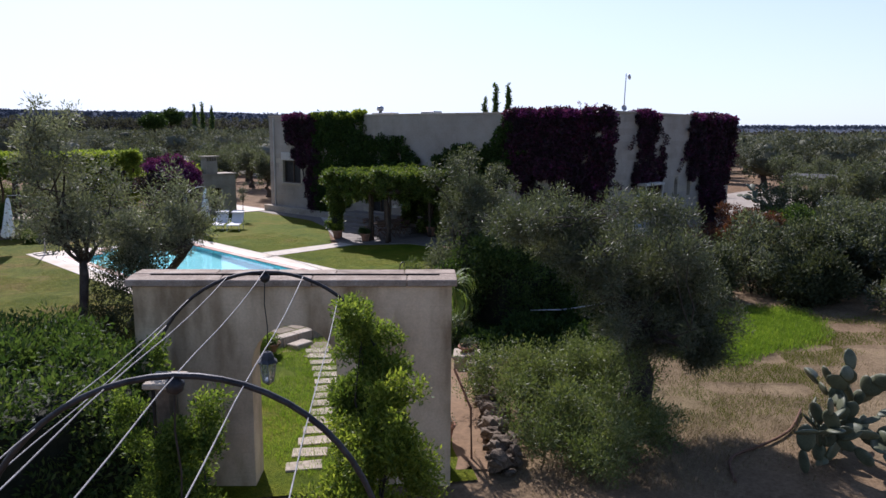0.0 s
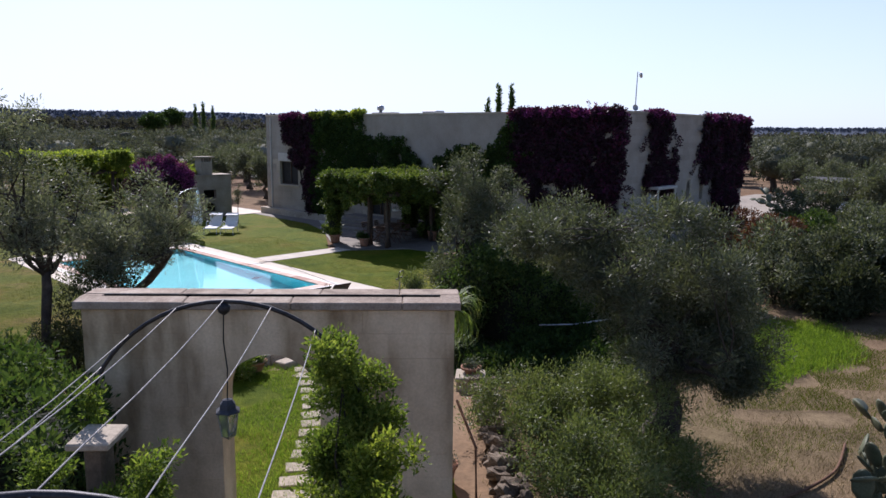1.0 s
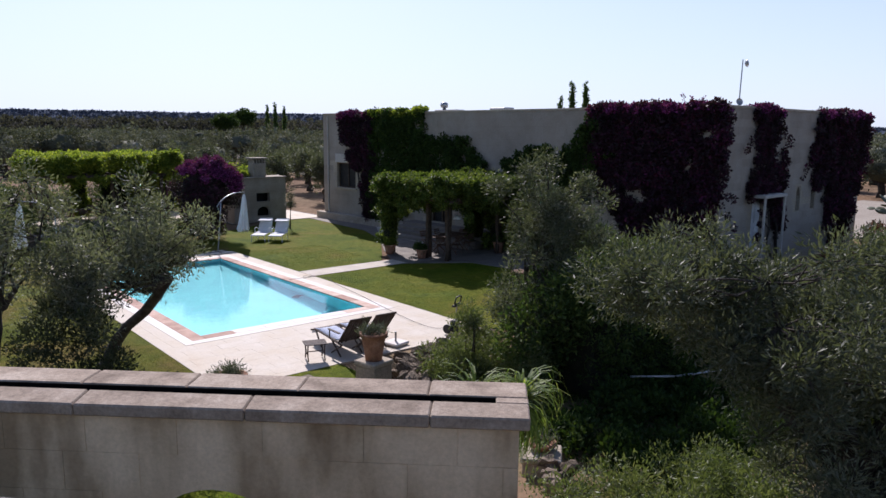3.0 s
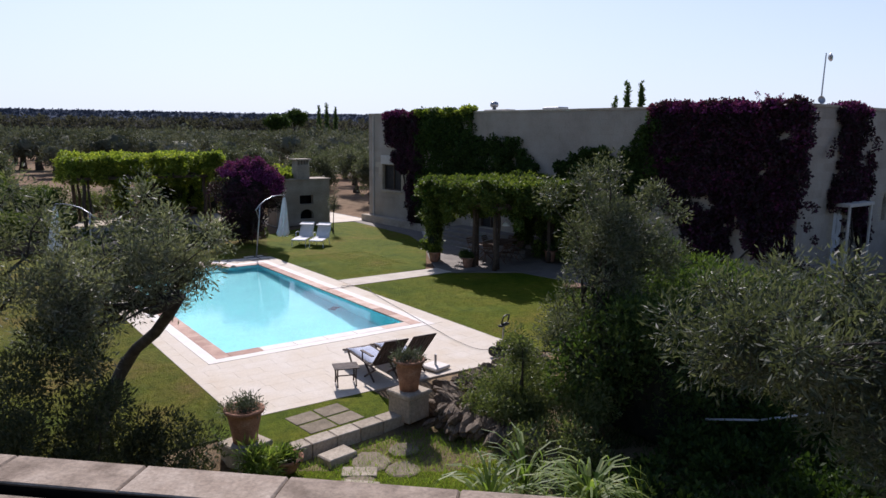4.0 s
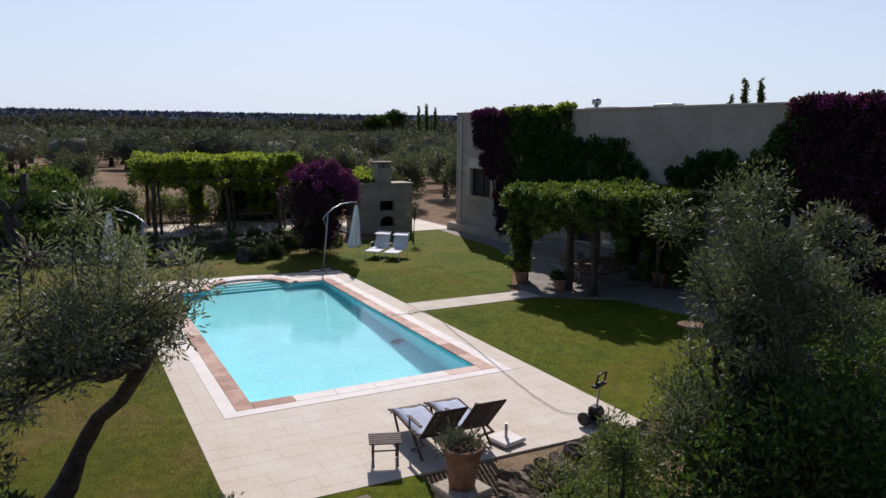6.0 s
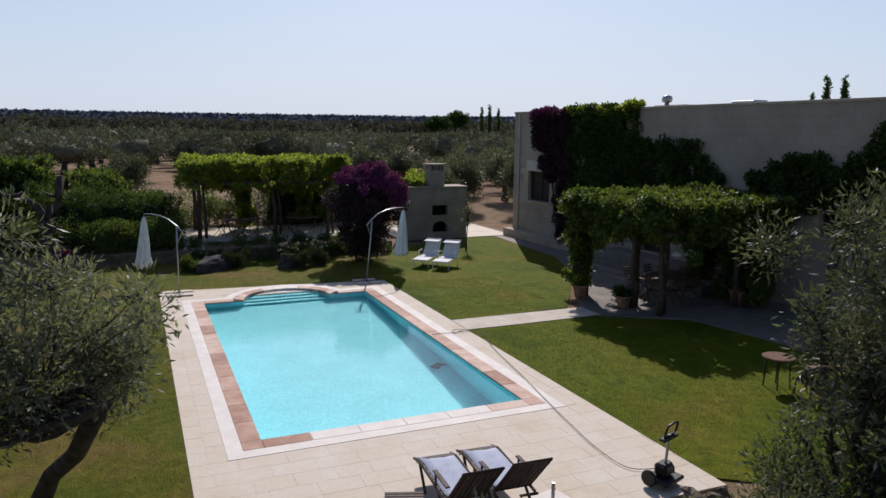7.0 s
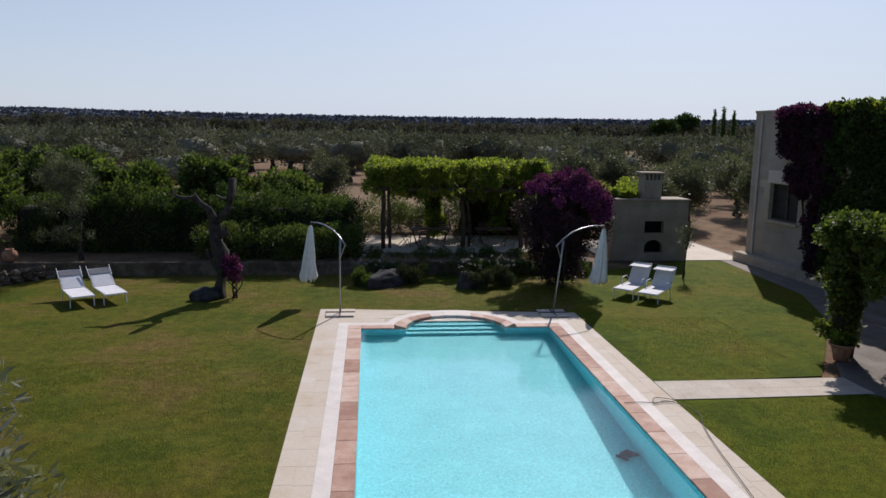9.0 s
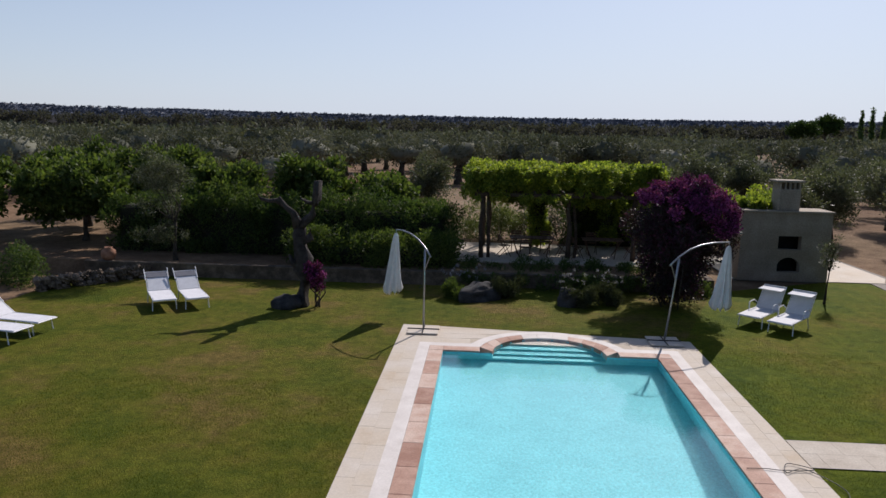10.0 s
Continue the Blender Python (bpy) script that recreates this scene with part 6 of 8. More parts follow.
# ---- pergolas ----
def pergola(name, label, x0, y0, x1, y1, z0, z1, ground_z, posts, n, seed, leg=None, twin=False, hang=0.5, leaf="vine"):
    ob = thing(name, label, "pergola", pose((x0 + x1) / 2, (y0 + y1) / 2, ground_z))
    cx, cy = (x0 + x1) / 2, (y0 + y1) / 2
    rng = R(seed)
    for px, py in posts:
        b = Build()
        b.tube(bend((px - cx, py - cy, 0), (px - cx, py - cy, z0 - ground_z + 0.2), 4, 0.025, rng), [0.1, 0.095, 0.09, 0.09, 0.085], 8)
        part("post", b, M["timber"], ob, smooth=True)
        if twin:
            b = Build()
            b.tube(bend((px - cx + 0.28, py - cy + 0.1, 0), (px - cx + 0.24, py - cy + 0.1, z0 - ground_z + 0.2), 4, 0.03, rng), [0.07, 0.066, 0.064, 0.06, 0.055], 8)
            part("post", b, M["timber"], ob, smooth=True)
    for k in range(4):
        yy = y0 + 0.4 + (y1 - y0 - 0.8) * k / 3 - cy
        part("beam", Build().box(x0 - cx + 0.2, yy - 0.05, z0 - ground_z + 0.12, x1 - cx - 0.2, yy + 0.05, z0 - ground_z + 0.26, 0.01), M["timber"], ob)
    for k in range(7):
        xx = x0 + 0.3 + (x1 - x0 - 0.6) * k / 6 - cx
        part("rafter", Build().box(xx - 0.035, y0 - cy + 0.15, z0 - ground_z + 0.27, xx + 0.035, y1 - cy - 0.15, z0 - ground_z + 0.37, 0.008), M["timber"], ob)
    k = int((x1 - x0) * (y1 - y0) * 18)
    x, y = x0 + (x1 - x0) * rng.random(k), y0 + (y1 - y0) * rng.random(k)
    e = np.minimum(np.minimum(x - x0, x1 - x), np.minimum(y - y0, y1 - y))
    z = z1 - 0.28 - (z1 - z0) * rng.random(k) * np.where(e < 0.6, 0.45, 0.95) + 0.22 * np.array([noise.noise(Vector((a * 0.7, c * 0.7, seed))) + 0.6 * noise.noise(Vector((a * 2.1, c * 2.1, seed))) for a, c in zip(x, y)])
    cl = np.column_stack([x - cx, y - cy, z - ground_z, 0.2 * (0.6 + 0.8 * rng.random(k))])
    cl = np.vstack([cl, np.column_stack([x - cx, y - cy, z1 - 0.24 + 0.12 * rng.random(k) + 0.26 * np.array([noise.noise(Vector((a * 0.7, c * 0.7, seed))) + 0.6 * noise.noise(Vector((a * 2.1, c * 2.1, seed))) for a, c in zip(x, y)]) - ground_z, np.full(k, 0.16)])])
    m = int(2 * (x1 - x0 + y1 - y0) * 14)
    t = rng.random(m) * 2 * (x1 - x0 + y1 - y0)
    w, h = x1 - x0, y1 - y0
    ex = np.where(t < w, x0 + t, np.where(t < w + h, x1, np.where(t < 2 * w + h, x1 - (t - w - h), x0)))
    ey = np.where(t < w, y0, np.where(t < w + h, y0 + (t - w), np.where(t < 2 * w + h, y1, y1 - (t - 2 * w - h))))
    wob = 0.45 * np.array([noise.noise(Vector((a * 0.9, c * 0.9, seed + 5))) for a, c in zip(ex, ey)])
    ex, ey = ex + wob * np.sign(ex - cx) * (np.abs(ex - cx) > w / 2 - 0.01), ey + wob * np.sign(ey - cy) * (np.abs(ey - cy) > h / 2 - 0.01)
    ez = z1 - 0.22 - (z1 - z0 + hang - 0.2) * rng.random(m) ** 2.4
    cl = np.vstack([cl, np.column_stack([ex - cx + rng.normal(size=m) * 0.12, ey - cy + rng.normal(size=m) * 0.12, ez - ground_z, 0.19 * (0.6 + 0.8 * rng.random(m))])])
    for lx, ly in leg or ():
        # added near-black column, shade painted inside the vine
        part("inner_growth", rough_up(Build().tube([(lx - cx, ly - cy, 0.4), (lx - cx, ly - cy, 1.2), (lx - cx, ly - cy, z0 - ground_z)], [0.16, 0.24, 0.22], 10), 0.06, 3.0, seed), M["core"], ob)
        q = 60
        cl = np.vstack([cl, np.column_stack([lx - cx + rng.normal(size=q) * 0.16, ly - cy + rng.normal(size=q) * 0.16, 0.35 + (z0 - ground_z) * rng.random(q), 0.27 * (0.8 + 0.4 * rng.random(q))])])
    foliage("vine", cl, n, 0.1, 0.75, M[leaf], ob, seed + 1, "dense green vine on the beams", out=0.5, up=0.1, hollow=0.1, face=1.8)
    return ob


# last three legs are vine masses added to darken the shaded house wall
pergola("pergola", "timber pergola roofed with vine before the house", 12.1, 4.2, 17.3, 8.95, 2.4, 3.62, 0.04, [(13.05, 6.35), (16.3, 8.8), (16.3, 5.3), (12.5, 8.3), (13.2, 5.2)], 160000, 400, [(12.4, 8.3), (16.75, 4.7), (16.75, 5.9), (16.75, 7.4)], True, 0.55, "vine_house")
# raised dining terrace with its own pergola
b = Build()
for i, (x0, x1) in enumerate(((-13.0, 9.6),)):
    b.box(x0, 19.35, -0.1, x1, 19.63, 0.5, 0.02)
b.box(9.35, 19.64, -0.1, 9.63, 24.0, 0.5, 0.02)
wall = setting("wall_retaining", b, M["rubble"], "low rubble retaining wall of the raised terrace", "wall")
flat_area("terrace_raised", [(0.4, 21.6), (9.3, 21.6), (9.3, 26.4), (0.4, 26.4)], 0.53, M["bed"], "pale paved floor of the dining terrace", "terrace", 0.05)
pergola("pergola", "long timber pergola roofed with bright green vine over the dining terrace", 0.95, 22.0, 8.2, 26.2, 2.85, 4.2, 0.53, [(1.45, 22.5), (3.6, 25.6), (4.9, 22.9), (7.4, 22.6), (1.5, 25.8), (8.2, 25.8)], 150000, 410, [(6.9, 25.6), (3.9, 25.4), (8.2, 25.6)], True, 0.0)

# ---- arbour of iron hoops ----
AX = Vector((0.654, 0.757, 0)).normalized()
AS = Vector((AX.y, -AX.x, 0))
A0 = Vector((-6.13, -14.5, 0))
HOOPS = [0.0, -3.68, -7.36]
arbour = thing("arbour", "open arbour of bowed iron hoops and stretched cables", "arbour", Matrix.Translation(A0))
HR, HZ = 1.30, 2.68


def hoop_point(u, a, r=HR):
    return AX * u + AS * (r * math.cos(a)) + Vector((0, 0, HZ - 0.016 * u + r * math.sin(a)))


for u in HOOPS:
    pts = [AX * u + AS * HR + Vector((0, 0, z)) for z in (-0.2, 0.9, 1.8)]
    pts += [hoop_point(u, a) for a in np.linspace(0, math.pi, 29)]
    pts += [AX * u - AS * HR + Vector((0, 0, z)) for z in (1.8, 0.9, -0.2)]
    part("hoop", Build().tube(pts, 0.021, 8), M["iron"], arbour, "dark bowed iron tube", smooth=True)
for k, a in enumerate([0.89, 1.24, math.pi / 2, 1.9, 2.28, 2.58]):
    line = []
    for u in np.linspace(0, HOOPS[-1] - 2.2, 13):
        p = hoop_point(u, a, HR + 0.012)
        seg = (-u / 3.68) % 1.0
        line.append(p - Vector((0, 0, 0.05 * math.sin(math.pi * seg))))
    part("cable", Build().tube(line, 0.0048, 6), M["wire"], arbour, "stretched pale cable", smooth=True)


def lantern(u, drop, seed):
    top = A0 + AX * u + Vector((0, 0, HZ - 0.016 * u + HR))
    ob = thing("hanging_lantern", "small grey metal lantern with glass panes hung from the arbour", "lantern", Matrix.Translation(top - Vector((0, 0, drop))))
    rng = R(seed)
    part("cable", Build().tube([(0, 0, 0), (0.012, 0, drop * 0.3), (-0.012, 0.01, drop * 0.6), (0, 0, drop)], 0.007, 6), M["black"], ob)
    part("ceiling_rose", Build().lathe([(0.01, drop - 0.13), (0.05, drop - 0.1), (0.062, drop - 0.05), (0.03, drop - 0.015)], sides=12), M["iron"], ob, smooth=True)
    part("cap", Build().lathe([(0.125, -0.13), (0.122, -0.12), (0.085, -0.095), (0.075, -0.05), (0.045, -0.012), (0.012, 0.0)], sides=6), M["lead"], ob, "blue-grey hexagonal cap")
    for k in range(6):
        a0, a1 = math.pi / 3 * k, math.pi / 3 * (k + 1)
        p = [(math.cos(t) * r, math.sin(t) * r, z) for r, z in ((0.105, -0.13), (0.068, -0.36)) for t in (a0, a1)]
        part("pane", Build().add([p[0], p[1], p[3], p[2]], [(0, 1, 2, 3)]), M["glass"], ob)
        part("bar", Build().tube([p[0], p[2]], 0.006, 5), M["steel"], ob)
    part("base", Build().lathe([(0.01, -0.41), (0.04, -0.385), (0.066, -0.365), (0.064, -0.352)], sides=6), M["steel"], ob)
    part("bulb", Build().lathe([(0.012, -0.2), (0.03, -0.25), (0.03, -0.3), (0.005, -0.33)], sides=10), M["frame"], ob, smooth=True)


lantern(0.0, 0.93, 1)
lantern(-3.68, 0.93, 2)

# ---- garden by the gateway ----
def pot_mesh(r, h, lip=0.05):
    return Build().lathe([(r * 0.62, 0), (r * 0.70, h * 0.3), (r * 0.86, h * 0.75), (r * 0.92, h - lip), (r * 1.04, h - lip), (r * 1.06, h), (r * 0.92, h), (r * 0.88, h - 0.06), (0.001, h - 0.07)], sides=28)


def potted(name, label, x, y, z, r, h, plant, n, size, ratio, spread, seed, up=0.4, rim=True):
    ob = thing(name, label, "potted plant", pose(x, y, z))
    part("pot", pot_mesh(r, h), M["terra"], ob, "terracotta pot", smooth=True)
    if n:
        cl = crown((0, 0, h + spread * 0.35), (r * 1.0, r * 1.0, spread * 0.6), 14, r * 0.5, R(seed), 0.2)
        foliage("leaves", cl, n, size, ratio, M[plant], ob, seed, out=0.6, up=up, hollow=0.15)
    return ob


def pedestal(x, y, z, w, h, turn, label):
    ob = thing("pedestal", label, "pedestal", pose(x, y, z, 0, 0, turn))
    part("block", rough_up(Build().box(-w, -w, -0.05, w, w, h - 0.1, 0.02), 0.012, 4, 3), M["block"], ob)
    part("slab", rough_up(Build().box(-w - 0.03, -w - 0.03, h - 0.098, w + 0.03, w + 0.03, h, 0.02), 0.008, 4, 5), M["block"], ob)


def stone_row(name, label, p0, p1, width, top, count, seed, base=0.0, layers=2, category="wall"):
    """A rough wall of separate stones from p0 to p1."""
    rng = R(seed)
    a, c = Vector((*p0, 0)), Vector((*p1, 0))
    ob = thing(name, label, category, Matrix.Translation(a), kind="")
    d = (c - a).normalized()
    s = Vector((-d.y, d.x, 0))
    L = (c - a).length
    meshes = [boulder((1, 1, 1), seed + k, 2, 0.75).mesh("stone", M["rubble"]) for k in range(5)]
    for layer in range(layers):
        for k in range(count):
            t = (k + 0.5 + 0.25 * rng.normal()) / count * L
            lane = rng.choice([-1, 0, 1])
            h = (top - base) / layers
            sx = L / count * (0.7 + 0.7 * rng.random())
            p = d * t + s * (lane * width * 0.3) + Vector((0, 0, base + h * (layer + 0.45)))
            q = part("stone", meshes[rng.integers(5)], None, ob)
            q.matrix_basis = Matrix.Translation(p) @ Euler((0.5 * rng.random(), 0.5 * rng.random(), math.atan2(d.y, d.x) + 0.4 * rng.random())).to_matrix().to_4x4() @ Matrix.Diagonal((sx, width * 0.27 * (0.6 + 0.8 * rng.random()), h * (0.55 + 0.5 * rng.random()), 1))
    return ob


stone_row("rubble_wall", "low dry-stone wall beside the gateway", (-1.75, -14.6), (1.95, -10.7), 0.5, 0.34, 34, 21, -0.05, 3)
pedestal(1.98, -10.32, 0.0, 0.3, 0.3, 40, "low stone block ending the dry-stone wall")
potted("flower_bowl", "shallow bowl with a dry plant on the wall end", 2.05, -10.27, 0.30, 0.22, 0.14, "grey", 500, 0.07, 0.3, 0.12, 500)
flat_area("soil_path", wavy([(-2.2, -13.9), (-1.75, -14.3), (1.85, -10.75), (1.3, -10.1)], 0.4, 0.06, 9), 0.012, M["earth"], "strip of bare reddish soil behind the gateway", "soil", 0.04)
potted("terracotta_pot", "terracotta pot standing on the soil behind the gateway", -1.6, -13.0, 0.0, 0.2, 0.36, "grey", 300, 0.06, 0.3, 0.1, 505)
pole = thing("wooden_pole", "dark pole leaning behind the gateway", "pole", pose(-1.75, -13.8, 0.0))
part("shaft", Build().tube([(0, 0, 0), (0.02, 0.05, 0.9), (0.35, 0.75, 1.35)], 0.022, 8), M["rust"], pole)
pillar = thing("stone_pillar", "rough stone pillar with a pale slab on top, overgrown by climbers", "pillar", pose(-7.17, -14.12, -0.05, 0, 0, -44))
part("shaft", rough_up(Build().box(-0.09, -0.11, 0, 0.09, 0.11, 2.88, 0.03), 0.02, 3, 2), M["rubble"], pillar)
part("slab", rough_up(Build().box(-0.18, -0.225, 2.881, 0.18, 0.225, 2.945, 0.012), 0.008, 4, 3), M["block"], pillar, "pale stone slab")

# stepping stones from the gate to the kerb
rng = R(33)
for k in range(15):
    t = k / 14
    x, y = -3.95 + 4.3 * t + 0.35 * math.sin(t * 3.0), -12.0 + 5.6 * t - 0.15 * math.sin(t * 3.0)
    ob = new("stepping_stone", rough_up(Build().box(-0.30, -0.17, -0.03, 0.30, 0.17, 0.03, 0.012), 0.015, 4, k).mesh("stepping_stone", M["block"]))
    ob.matrix_basis = pose(x, y, height(x, y) + 0.012, 0, 0, -36 + 6 * rng.normal())
    tagged(ob, "flat pale stepping stone set in the grass", "stepping stone", "stepping stones of the path")
# kerb and step
kerb = thing("stone_kerb", "kerb of pale stone blocks above the sunken grass", "kerb", pose(0, 0, 0))
kp = [Vector((-1.35, -4.95, 0)), Vector((-0.5, -5.28, 0)), Vector((2.1, -5.02, 0))]
for a, c, cnt in ((kp[0], kp[1], 2), (kp[1], kp[2], 5)):
    d = (c - a) / cnt
    for k in range(cnt):
        p = a + d * (k + 0.5)
        q = part("kerb_stone", rough_up(Build().box(-d.length / 2 + 0.008, -0.17, -0.32, d.length / 2 - 0.008, 0.17, 0.035, 0.015), 0.01, 4, k), M["block"], kerb)
        q.matrix_basis = Matrix.Translation(p) @ Matrix.Rotation(math.atan2(d.y, d.x), 4, "Z")
ob = new("step_block", rough_up(Build().box(-0.3, -0.2, -0.25, 0.3, 0.2, -0.08, 0.02), 0.012, 4, 9).mesh("step_block", M["block"]))
ob.matrix_basis = pose(0.35, -5.72, 0, 0, 0, 10)
tagged(ob, "loose pale stone block used as a step", "step")
for k, (x, y) in enumerate([(0.44, -4.20), (1.06, -4.13), (0.49, -4.70), (1.11, -4.63)]):
    ob = new("paving_slab", rough_up(Build().box(-0.29, -0.225, -0.03, 0.29, 0.225, 0.012, 0.008), 0.008, 4, k).mesh("paving_slab", M["slab"]))
    ob.matrix_basis = pose(x, y, 0.012, 0, 0, 6)
    tagged(ob, "square grey slab laid in the lawn", "slab", "slabs between kerb and deck")
for k, (x, y, s) in enumerate([(0.75, -6.2, 0.36), (1.5, -6.1, 0.28), (1.05, -6.75, 0.3), (0.2, -6.6, 0.33)]):
    ob = new("stepping_stone", rough_up(Build().lathe([(s, -0.03), (s, 0.015), (s * 0.9, 0.025)], sides=9), 0.05, 3, k).mesh("stepping_stone", M["slab"]))
    ob.matrix_basis = pose(x, y, height(x, y) + 0.002)
    tagged(ob, "flat grey stepping stone set in the grass", "stepping stone", "stepping stones of the path")
pedestal(2.3, -5.05, -0.05, 0.29, 0.52, 12, "square pale stone block carrying a flower pot")
potted("potted_plant", "tall terracotta pot with a green plant on a stone block", 2.3, -5.05, 0.47, 0.3, 0.62, "grey", 1000, 0.1, 0.16, 0.12, 510, 0.5)
pedestal(-1.08, -5.13, -0.05, 0.3, 0.34, 15, "low stone block by the kerb")
potted("potted_plant", "tall terracotta pot with a dry grey herb", -1.08, -5.13, 0.29, 0.32, 0.58, "grey", 1300, 0.075, 0.2, 0.1, 520, 0.5)
potted("planter_bowl", "round stone bowl planted with succulents", -0.62, -5.75, -0.12, 0.28, 0.24, "hedge", 900, 0.08, 0.4, 0.12, 530)
shrub("shrub", "spiky green plant in front of the pot", crown((-1.05, -5.8, 0.15), (0.3, 0.25, 0.3), 10, 0.2, R(41), 0.2), 1500, 0.16, 0.12, "strap", 540, 0, out=0.8, up=0.4)
stone_row("rubble_wall", "broken dry-stone wall beside the deck", (2.75, -5.3), (6.4, -4.4), 0.8, 0.34, 38, 45, -0.08, 3)
stone_row("rubble_wall", "dry-stone wall sloping down from the deck", (2.6, -5.6), (3.2, -8.4), 0.7, 0.26, 30, 46, -0.1, 3)
shrub("shrub", "low pale herb tumbling over the dry-stone wall", np.vstack([crown((4.6, -5.5, 0.4), (1.3, 0.5, 0.4), 26, 0.25, R(43), 0.3), crown((3.6, -6.9, 0.45), (0.8, 1.3, 0.55), 40, 0.25, R(44), 0.3), crown((4.1, -7.9, 0.6), (0.8, 0.8, 0.7), 26, 0.26, R(46), 0.3), crown((3.0, -8.6, 0.35), (0.7, 0.9, 0.45), 22, 0.24, R(47), 0.3)]), 24000, 0.07, 0.35, "oleander", 550, 6, out=0.6, up=0.5)


def strap_plant(x, y, z, stem, n, length, seed, label, droop=1.0, foot=(0.0, 0.0), skirt=False):
    ob = thing("strap_leaved_plant", label, "plant", pose(x, y, z))
    rng = R(seed)
    if stem > 0.1:
        part("stem", rough_up(Build().tube([(*foot, -0.1), (foot[0] * 0.8 + 0.03, foot[1] * 0.8, stem * 0.5), (0, 0, stem)], [0.06, 0.04, 0.035], 8), 0.008, 6), M["bark"], ob, smooth=True)
    v, q = [], []
    for k in range(n):
        a, e = rng.random() * 6.283, 0.55 + 0.95 * rng.random()
        L = length * (0.7 + 0.5 * rng.random())
        if rng.random() < (0.45 if skirt else 0.2):
            e, L = (-0.9 + 0.6 * rng.random(), L * 1.25) if skirt else (0.1 + 0.35 * rng.random(), L * 1.35)
        d = np.array((math.cos(a), math.sin(a), 0))
        s = np.array((-d[1], d[0], 0)) * 0.0115 * length * 1.6
        p, ang = np.array((0, 0, stem)), e
        pts = [p.copy()]
        for i in range(6):
            p = p + (d * math.cos(ang) + np.array((0, 0, math.sin(ang)))) * L / 6
            ang -= (0.30 + 0.13 * i) * droop
            pts.append(p.copy())
        for i in range(6):
            w0, w1 = (1 - (i / 6) ** 2), (1 - ((i + 1) / 6) ** 2)
            o = len(v)
            v += [pts[i] - s * w0, pts[i] + s * w0, pts[i + 1] + s * w1, pts[i + 1] - s * w1]
            q.append((o, o + 1, o + 2, o + 3))
    m = new("leaves", np_mesh("leaves", np.array(v), np.array(q), M["strap"]))
    m.parent = ob
    return ob


strap_plant(-1.6, -13.2, 0.0, 2.9, 150, 0.66, 61, "tall ponytail palm with arching leaves over a yellow hanging skirt", 1.0, (-0.5, 0.5), True)
strap_plant(-1.05, -11.95, 0.0, 2.3, 46, 0.8, 62, "tall plant with narrow arching leaves", 0.75)
strap_plant(-1.5, -12.0, 0.0, 2.3, 42, 0.8, 63, "plant with narrow arching leaves behind the gateway", 0.75)


# ---- prickly pear ----
def prickly_pear(x, y, seed, count, label, scale=1.0, spread=1.0):
    ob = thing("prickly_pear", label, "cactus", pose(x, y, 0))
    rng = R(seed)
    pad = boulder((0.125, 0.03, 0.2), 3, 2, 0.08)
    pad.v = [(a * (1.0 if c > 0 else 1.0 + 0.9 * c), b_, c + 0.19) for a, b_, c in pad.v]
    me = pad.mesh("pad", M["cactus"], True)
    tips = [(Matrix.Translation(Vector((rng.normal() * 0.3 * spread, rng.normal() * 0.3 * spread, 0.0))) @ Euler((rng.normal() * 0.25, rng.normal() * 0.25, rng.random() * 6.28)).to_matrix().to_4x4()) for _ in range(5)]
    made = 0
    while made < count:
        m = tips[rng.integers(len(tips))]
        s = scale * (0.8 + 0.5 * rng.random())
        q = part("pad", me, None, ob)
        q.matrix_basis = m @ Matrix.Scale(s, 4)
        for _ in range(2):
            a = rng.normal() * 0.7
            tips.append(m @ Matrix.Translation((0.1 * s * math.sin(a), 0, 0.36 * s * (0.86 + 0.14 * math.cos(a)))) @ Euler((rng.normal() * 0.35, a * 0.9, rng.normal() * 0.9)).to_matrix().to_4x4())
        made += 1
        if len(tips) > 60:
            tips = tips[20:]


prickly_pear(2.35, -18.35, 71, 38, "sprawling prickly pear with flat green pads", 0.98, 1.7)
prickly_pear(4.1, -18.5, 73, 60, "tall prickly pear with flat green pads", 1.05, 1.6)
prickly_pear(34.3, -6.2, 72, 70, "prickly pear clump beside the drive", 1.3, 2.0)

# ---- round the pool ----
def bar(b, p, q, r=0.016, sides=6):
    return b.tube([p, q], r, sides)


